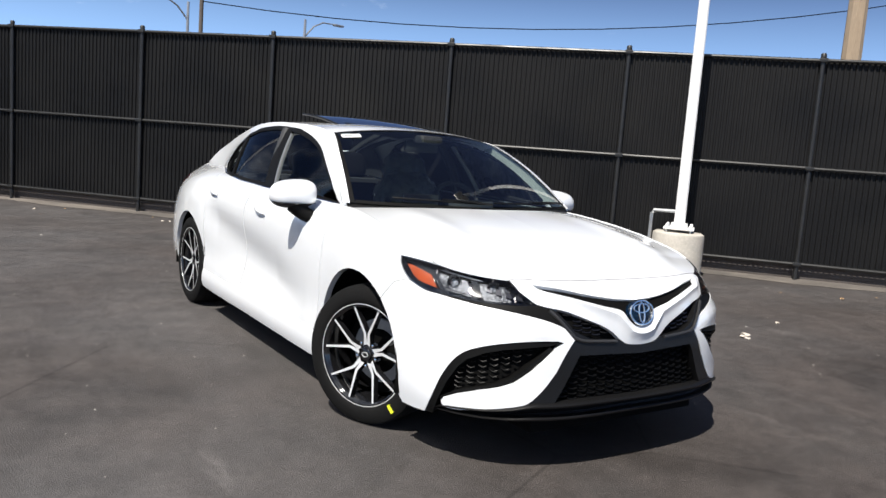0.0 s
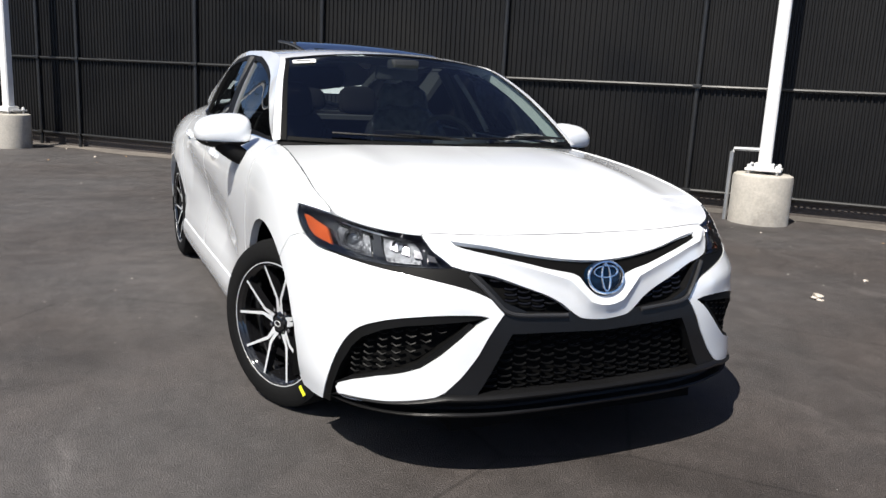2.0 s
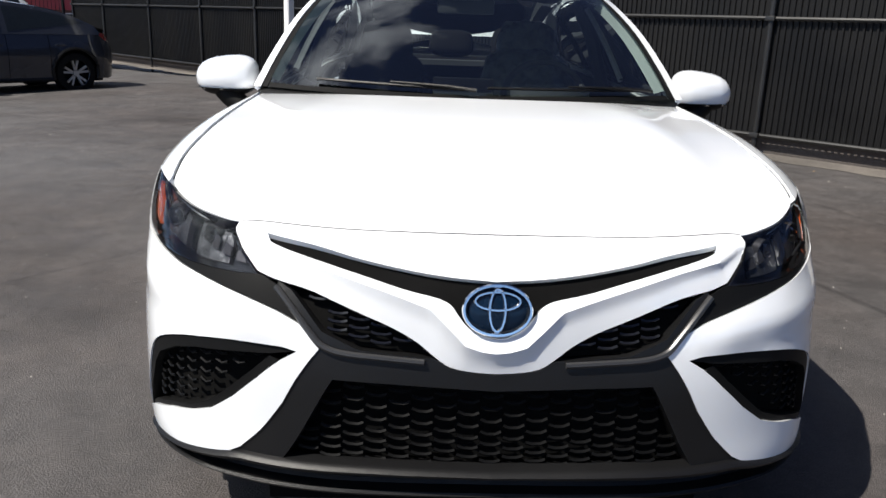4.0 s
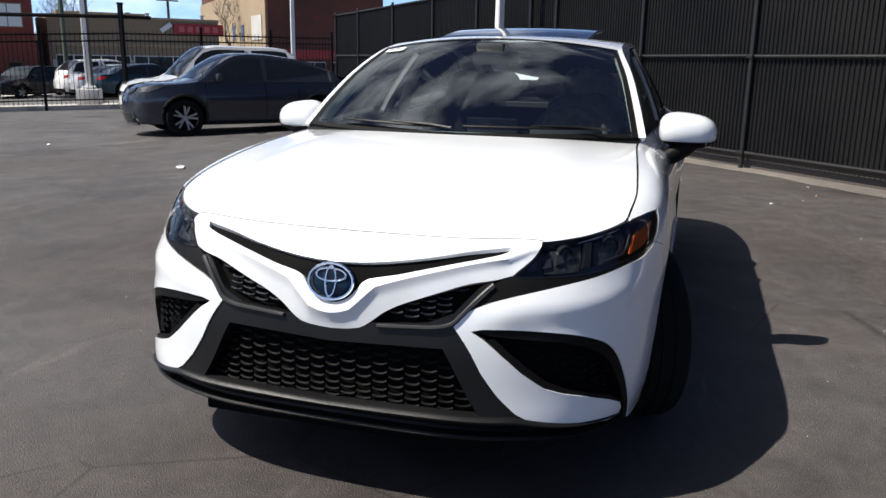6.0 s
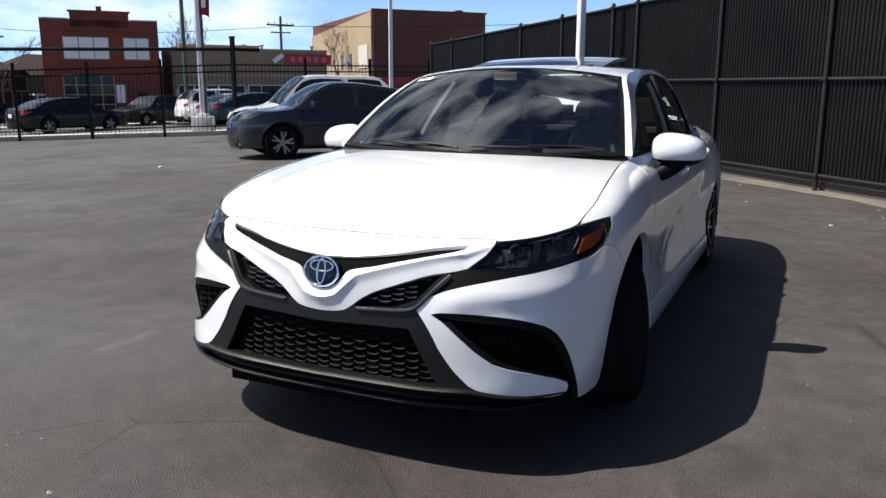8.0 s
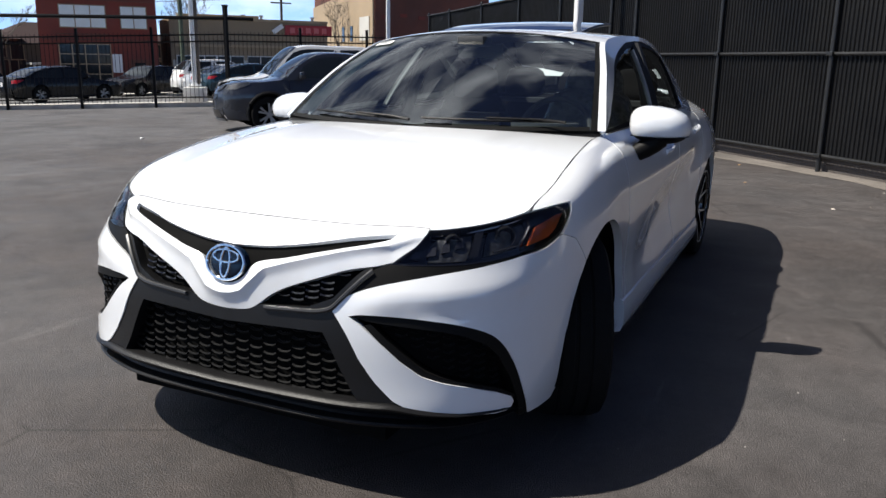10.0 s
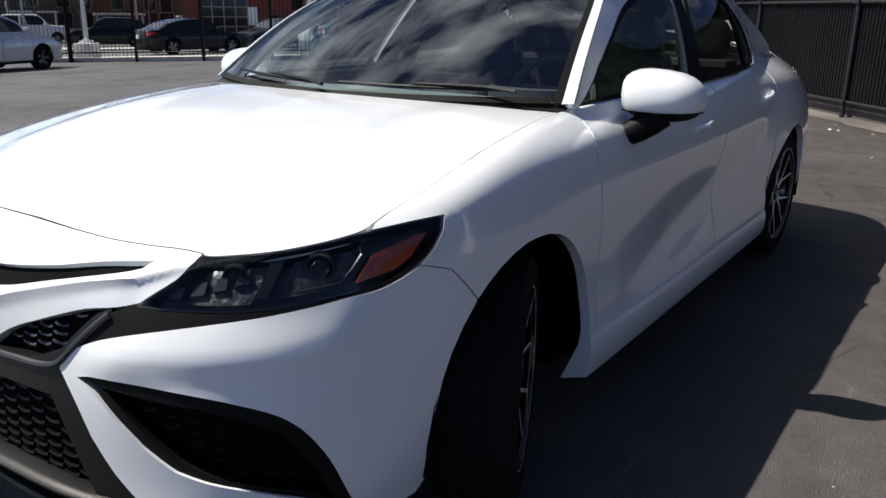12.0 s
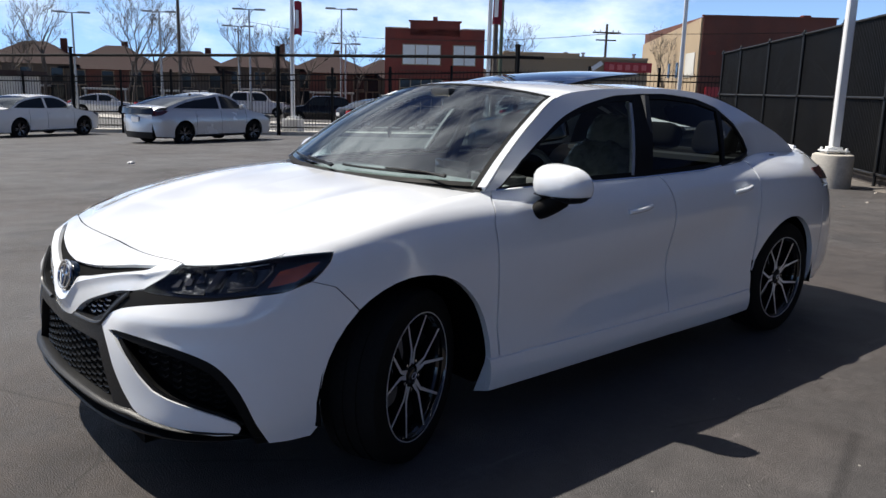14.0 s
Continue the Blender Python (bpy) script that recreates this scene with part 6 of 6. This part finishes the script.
parked_car("street_utility_car", "dark utility car across the street", -43, 25.2, -30, P_BLACK, L=4.6, W=1.85, H=1.72, wb=2.7, belt=1.08, hood_z=1.04, roof0=1.0, roof1=2.9, deck=3.45, deck_z=1.2, tail_z=1.1)
parked_car("street_sedan_car", "silver sedan across the street", -53.4, 17.6, 152, P_SILVER, L=4.6, W=1.78, H=1.45, wb=2.66)
parked_car("street_sedan_car", "black sedan parked in the far row", -51.8, 21.5, 152, P_BLACK, L=4.6, W=1.78, H=1.45, wb=2.66)


# ---------------------------------------------------------------- buildings
def front_line(a, b):
    """Length and turn of a front from a to b: x along the front, y inwards."""
    a, b = Vector(a), Vector(b)
    d = b - a
    return d.length, math.degrees(math.atan2(d.y, d.x))


def front_window(parent, x, z, w, h, cols, blind=0.0, rows=1, frame_m=None):
    fr = part("window", box(w, .1, h, (x, -.02, z), .01), frame_m or M["frame_white"], parent, smooth=False)
    for i in range(cols):
        for j in range(rows):
            pw, ph = (w - .06) / cols - .06, (h - .06) / rows - .06
            cx, cz = x - w / 2 + .06 + pw / 2 + i * (pw + .06), z + .06 + j * (ph + .06)
            part("pane", box(pw, .02, ph, (cx, -.072, cz)), M["blind"] if blind and (j >= rows * (1 - blind)) else M["pane"], fr, smooth=False)
    return fr


def brick_house():
    a, b = (-40.6, 30.4), (-36.25, 35.4)
    n, ang = front_line(a, b)
    t = thing("brick_building", "two-storey red brick building with a stepped parapet", "building", at=(a[0], a[1], 0), turn=ang)
    part("wall", box(n, 9, 6.1, (n / 2, 4.5, -.3)), M["brick"], t, smooth=False)
    part("parapet", join(box(n * .5, .4, .9, (n * .5, .2, 5.8)), box(n, .4, .45, (n / 2, .2, 5.8)), box(n * .53, .5, .1, (n * .5, .2, 6.7)), box(.3, .45, .25, (n * .5, .2, 6.8))), M["brick"], t, smooth=False)
    for k in (.12, .88):
        part("coping", box(n * .24, .5, .07, (n * k, .2, 6.25)), M["concrete"], t, smooth=False)
    part("brick_band", join(*[box(n * k, .06, .08, (n * o, -.03, z)) for k, o, z in ((.95, .5, 3.2), (.42, .36, 3.5), (.28, .82, 3.5), (.95, .5, 5.5))]), M["brown_brick"], t, smooth=False)
    front_window(t, n * .37, 3.9, 2.6, 1.36, 3, 1.0, 1, M["tan_dark"])
    front_window(t, n * .8, 3.9, 1.55, 1.36, 2, 1.0, 1, M["tan_dark"])
    front_window(t, n * .37, .0, 2.9, 3.0, 4, 0, 5, M["tan"])
    d = part("door", box(1.1, .08, 2.2, (n * .83, -.02, -.1)), M["brown_brick"], t, smooth=False)
    part("door_pane", box(.6, .04, 1.1, (n * .83, -.06, .8)), M["pane"], d, smooth=False)
    part("notice_board", box(.55, .06, 1.1, (n * .635, -.06, 1.3)), M["sign_white"], t, smooth=False)
    part("chimney", box(.5, .5, .6, (n * .9, 3, 5.75)), M["brown_brick"], t, smooth=False)


def shop_row():
    a, b = (-36.8, 37), (-30.2, 45.2)
    n, ang = front_line(a, b)
    t = thing("shop_building", "low beige shop row with a red sign", "building", at=(a[0], a[1], 0), turn=ang)
    part("wall", box(n, 5, 4.9, (n / 2, 2.5, -.3)), M["tan_dark"], t, smooth=False)
    part("roof_edge", join(box(n, .3, .14, (n / 2, .0, 4.56)), box(n * .5, .4, .22, (n * .3, .25, 4.6)), box(n * .5, .5, .08, (n * .3, .25, 4.82))), M["tan"], t, smooth=False)
    part("awning_band", box(n * .96, .2, .16, (n / 2, -.1, 2.85)), M["tan"], t, smooth=False)
    for k, w in ((.08, 1.0), (.2, 1.6), (.36, 1.8), (.55, 1.8), (.7, 1.9), (.86, 1.8)):
        front_window(t, n * k, .1, w, 2.2, 2, 0)
    for k in (.28, .47, .93):
        part("door", box(.9, .08, 2.0, (n * k, -.03, -.1)), M["pane"], t, smooth=False)
    for k, w in ((.03, .4), (.13, .5), (.44, .5)):
        part("white_panel", box(w, .06, 2.0, (n * k, -.04, 0)), M["pale_wall"], t, smooth=False)
    s = part("red_sign", box(3.3, .15, .66, (n * .87, -.1, 3.72), .02), M["sign_red"], t, "red sign with pale shapes", smooth=False)
    for i in range(5):
        part("sign_shape", box(.34, .05, .36, (n * .87 - 1.15 + i * .56, -.19, 3.86), .03), M["sign_pink"], s, smooth=False)
    part("sign_arrow", moved(box(.8, .1, .3, (0, 0, 0)), pose(n * .87 - 2.05, -.1, 3.98, 0, -35, 0)), M["sign_white"], s, smooth=False)
    for k in (.1, .5, .62, .97):
        part("roof_vent", lathe([(0, .5), (.16, .5), (.16, .42), (.1, .4), (.1, 0)], 8), M["galv"], t).matrix_basis = pose(n * k, 2.5, 4.58)


def corner_block():
    a, b = (-29.85, 51.2), (-23.4, 58.2)
    n, ang = front_line(a, b)
    t = thing("corner_building", "tall brown brick building with a tan side wall", "building", at=(a[0], a[1], 0), turn=ang)
    part("wall", box(n, 20, 8.0, (n / 2, 10, -.3)), M["brown_brick"], t, smooth=False)
    v = [(-.03, .1, -.3), (-.03, 20, -.3), (-.03, 20, 6.75), (-.03, .1, 7.6)]
    part("side_wall", join(([*v, *[(p[0] - .12, p[1], p[2]) for p in v]], [(0, 1, 2, 3), (7, 6, 5, 4), (0, 4, 5, 1), (1, 5, 6, 2), (2, 6, 7, 3), (3, 7, 4, 0)])), M["tan"], t, smooth=False)
    part("wall_poster", box(.04, 2.6, 1.8, (-.19, 2.2, 3.4)), M["pale_wall"], t, "faded pale poster", smooth=False)
    part("coping", join(box(n + .2, .35, .12, (n / 2, .1, 7.7))), M["brown_brick"], t, smooth=False)
    part("chimney", box(.6, .6, .8, (n * .93, 4, 7.5)), M["brick"], t, smooth=False)
    for i in range(2):
        part("side_window", box(.06, .7, 1.2, (-.17, 6 + i * 2.6, 3.4)), M["pane"], t, smooth=False)
    for i in range(6):
        part("wall_patch", box(.55, .05, .25, (.8 + i * 1.5, -.03, 5.0 + .15 * (i % 2))), M["brick"], t, smooth=False)
    part("red_fascia", box(n * .7, .3, .7, (n * .4, -.15, 2.0)), M["sign_red"], t, smooth=False)
    for i in range(4):
        front_window(t, 1.3 + i * 2.3, .0, 1.9, 1.8, 2, 0)


def house(x, y, turn, w, h, roof_h, wall_m, seed):
    t = thing("house", "detached house with a brown-red shingle roof", "house", "houses behind the street", at=(x, y, 0), turn=turn)
    d = 9
    part("wall", box(w, d, h, (0, d / 2, -.2)), wall_m, t, smooth=False)
    v = [(-w / 2 - .4, -.4, h - .25), (w / 2 + .4, -.4, h - .25), (w / 2 + .4, d + .4, h - .25), (-w / 2 - .4, d + .4, h - .25), (-w * .12, d * .45, h + roof_h), (w * .12, d * .45, h + roof_h)]
    part("roof", (v, [(0, 1, 5, 4), (1, 2, 5), (2, 3, 4, 5), (3, 0, 4), (3, 2, 1, 0)]), M["roof_red"], t, smooth=False)
    part("chimney", box(.5, .5, 1.5, (w * (.1 + .2 * (seed % 3) / 2), d * .5, h + roof_h * (.3 + .1 * (seed % 2)))), M["brown_brick"], t, smooth=False)
    for i in range(3):
        front_window(t, -w * .32 + i * w * .32, h * .55, 1.0, 1.2, 1, 0, 1, M["tan_dark"])
        front_window(t, -w * .32 + i * w * .32, .6, 1.2, 1.3, 2, .5, 1, M["tan_dark"])
    part("porch", join(box(w * .5, 1.6, .15, (0, -.8, h * .45)), *[box(.15, .15, h * .47, (sx_ * w * .22, -1.4, -.1)) for sx_ in (-1, 1)]), M["pale_wall"], t, smooth=False)


brick_house()
shop_row()
corner_block()
rh = random.Random(12)
for i in range(9):
    k = i / 8
    px, py = -74 + 22 * k, 4 + 44 * k
    house(px, py, math.degrees(math.atan2(44, 22)) + rh.uniform(-3, 3), 7.0 + rh.uniform(-.8, .8), 3.5 + rh.uniform(-.2, .6), 1.5 + rh.uniform(-.3, .4), M["house_wall"] if i % 3 else M["brown_brick"], i)
# long low shed at the far left
sh = thing("storage_shed", "long low shed with a pale grey wall", "shed", at=(-50, -6, 0), turn=64)
part("wall", box(16, 6, 2.6, (8, 3, -.1)), M["pale_wall"], sh, smooth=False)
part("roof", box(16.6, 6.8, .25, (8, 3, 2.5)), M["roof_red"], sh, smooth=False)
for i in range(5):
    front_window(sh, 2 + i * 3, .8, 1.4, 1.0, 2, 0)


# ---------------------------------------------------------------- trees, poles and wires
def bare_tree(x, y, h, seed):
    t = thing("bare_tree", "leafless grey tree with fine twigs", "tree", "trees behind the street", at=(x, y, 0))
    rg = random.Random(seed)
    limbs, twigs = [], []

    def grow(p, d, ln, r, lv):
        n = 3 if lv < 3 else 2
        pts = [p]
        q, dd = p.copy(), d.copy()
        for _ in range(n):
            dd = (dd + Vector((rg.uniform(-.22, .22), rg.uniform(-.22, .22), rg.uniform(-.05, .16)))).normalized()
            q = q + dd * ln / n
            pts.append(q.copy())
        (limbs if lv < 3 else twigs).append(tube(pts, r, 6 if lv < 2 else 3, r * .55))
        if lv < 6:
            for _ in range(3 if lv < 5 else 2):
                k = rg.choice(pts[1:]) if lv else pts[-1] - Vector((0, 0, rg.uniform(0, ln * .35)))
                e = (dd + Vector((rg.uniform(-1, 1), rg.uniform(-1, 1), rg.uniform(-.15, .7))) * .75).normalized()
                grow(k, e, ln * rg.uniform(.55, .72), max(r * .5, .008), lv + 1)
    grow(Vector((0, 0, 0)), Vector((0, 0, 1)), h * .38, h * .012, 0)
    part("trunk", join(*limbs), M["bark"], t)
    tagged(part("twig_crown", join(*twigs), M["bark"], t, smooth=False), kind="stuff")


for i, (x, y, h) in enumerate(((-58.5, 11.6, 8.6), (-58, 13.7, 7.1), (-56.4, 18.7, 10), (-55.8, 20.5, 10.1), (-54.4, 23.8, 8.6), (-52.6, 27.4, 8.6), (-51.1, 30, 8.2), (-40.7, 43, 9.7), (-42, 45, 9), (-35, 55, 9), (-66, 1, 11), (-52, 36, 8), (-28, 62, 9), (-61, 9, 10), (-59, 20, 11), (-53, 26, 9), (-64, 15, 12), (-56, 33, 10), (-70, 5, 11))):
    bare_tree(x, y, h, i + 3)


def twin_lamp(x, y, h):
    t = thing("street_lamp", "grey twin-headed street lamp", "street lamp", "far street lamps", at=(x, y, 0), turn=60)
    part("pole", tube([(0, 0, 0), (0, 0, h)], .09, 8, .06), M["galv"], t)
    part("head", join(box(1.5, .06, .06, (0, 0, h)), box(.75, .3, .12, (-.75, 0, h), .03), box(.75, .3, .12, (.75, 0, h), .03)), M["galv"], t)


for x, y, h in ((-53.6, 14.5, 6.6), (-51.8, 19.6, 6.95), (-49.3, 25, 7.4), (-46, 30.5, 7.7), (-53.25, 26.1, 6.5), (-49.2, 33, 5.5)):
    twin_lamp(x, y, h)


def utility_pole(x, y, h, r, material, arm=True, label="dark timber utility pole with a crossarm"):
    t = thing("utility_pole", label, "utility pole", at=(x, y, 0), turn=55)
    part("pole", tube([(0, 0, 0), (0, 0, h)], r, 10, r * .75), material, t)
    if arm:
        part("crossarm", join(box(2.2, .12, .12, (0, 0, h - .7)), box(1.6, .1, .1, (0, .05, h - 1.25))), M["bark"], t, smooth=False)
        part("insulator", join(*[lathe([(0, .16), (.04, .14), (.05, .04), (.02, 0)], 6)] and [moved(lathe([(0, .16), (.04, .14), (.05, .04), (.02, 0)], 6), pose(k, 0, h - .58)) for k in (-.95, -.5, .5, .95)]), M["galv"], t)


utility_pole(18.9, 9.4, 9.5, .3, M["wood_pole"], False, "thick weathered timber utility pole behind the fence")
utility_pole(-36.8, 48.9, 7.5, .12, M["bark"])
utility_pole(-29.4, 30.2, 10, .12, M["green_pole"], False, "slim dull green pole by the street")
utility_pole(-53.2, 21.5, 11, .13, M["bark"], False, "tall dark pole behind the street")
utility_pole(-17.6, 18.3, 9, .1, M["bark"], False, "slim dark timber pole on the pavement")
utility_pole(6.72, 29.65, 9.5, .1, M["bark"], False, "dark pole behind the fence")


def cobra_lamp(x, y, h, turn):
    t = thing("street_lamp", "grey street lamp with a curved arm", "street lamp", "street lamps behind the fence", at=(x, y, 0), turn=turn)
    part("pole", tube([(0, 0, 0), (0, 0, h)], .09, 8, .06), M["galv"], t)
    part("arm", tube([(0, 0, h - .8), (.5, 0, h - .25), (1.0, 0, h), (1.7, 0, h + .02)], .04, 6, .03), M["galv"], t)
    part("head", box(.55, .2, .1, (1.9, 0, h - .05), .03), M["galv"], t)


cobra_lamp(12.4, 32.5, 6.9, 10)
cobra_lamp(7.25, 33.6, 7.0, 190)
wire = thing("overhead_wire", "thin sagging overhead wires", "wire")
for p, q, sag in (((6.72, 29.65, 6.5), (38.8, 9.7, 11.2), 1.9), ((-36.8, 48.9, 5.8), (30, 55, 8.2), 1.2), ((-36.8, 48.9, 5.8), (-80, 40, 8), 1.2), ((6.72, 29.65, 8.6), (-24, 48, 9.2), 1.0)):
    p, q = Vector(p), Vector(q)
    part("strand", tube([p + (q - p) * k / 14 - Vector((0, 0, sag * 4 * (k / 14) * (1 - k / 14))) for k in range(15)], .02, 4), M["dark_void"], wire)


# ---------------------------------------------------------------- litter on the asphalt
def crumple(x, y, s, seed, material, label):
    bm = bmesh.new()
    bmesh.ops.create_icosphere(bm, subdivisions=2, radius=s)
    rg = random.Random(seed)
    for v in bm.verts:
        v.co *= rg.uniform(.55, 1.25)
        v.co.z = max(v.co.z * .55, -s * .25) + s * .25
    me = bpy.data.meshes.new("litter")
    bm.to_mesh(me)
    bm.free()
    me.materials.append(material)
    ob = new("litter", me)
    ob.matrix_world = pose(x, y, gz(x), 0, 0, seed * 40)
    return tagged(ob, label, "litter", "litter on the asphalt")


crumple(2.9, .55, .05, 1, M["litter"], "crumpled pale wrapper lying on asphalt")
crumple(3.75, .83, .02, 2, M["litter"], "small scrap of paper on asphalt")
crumple(-4.93, 5.22, .06, 3, M["sign_white"], "crumpled white paper lying on asphalt")
crumple(-9.1, 7.5, .035, 4, M["sign_white"], "small white scrap on asphalt")
crumple(-12.1, 3.5, .06, 5, M["sign_white"], "crumpled white paper lying on asphalt")
rl = random.Random(31)
for i in range(26):
    s = rl.uniform(-11, 4.3)
    o = F0 + FD * s - FN * rl.uniform(.15, 1.8)
    crumple(o.x, o.y, rl.uniform(.008, .022), 10 + i, M["litter"] if i % 2 else M["tan_leaf"], "small pale scrap beside the fence")

# pale stone chips strewn over the asphalt
chips, rc = [], random.Random(77)
for i in range(900):
    x, y, k = rc.uniform(-9, 7), rc.uniform(-5.5, 7), rc.uniform(.002, .006) * (2 if rc.random() < .04 else 1)
    if abs(x) < .95 and -1 < y < 4:
        continue
    a = rc.uniform(0, 6.28)
    v = [(x + k * math.cos(a + q) * rc.uniform(.7, 1.4), y + k * math.sin(a + q) * rc.uniform(.7, 1.4), .0005) for q in (0, 1.6, 3.1, 4.7)] + [(x, y, k * .9)]
    chips.append((v, [(0, 1, 4), (1, 2, 4), (2, 3, 4), (3, 0, 4)]))
tagged(new("stone_chips", mesh_from("stone_chips", *join(*chips), mat("pale_stone_chip", (.36, .34, .31), .9, var=.3, scale=30), False)), "small pale stone chips strewn over the asphalt", "gravel", kind="stuff")
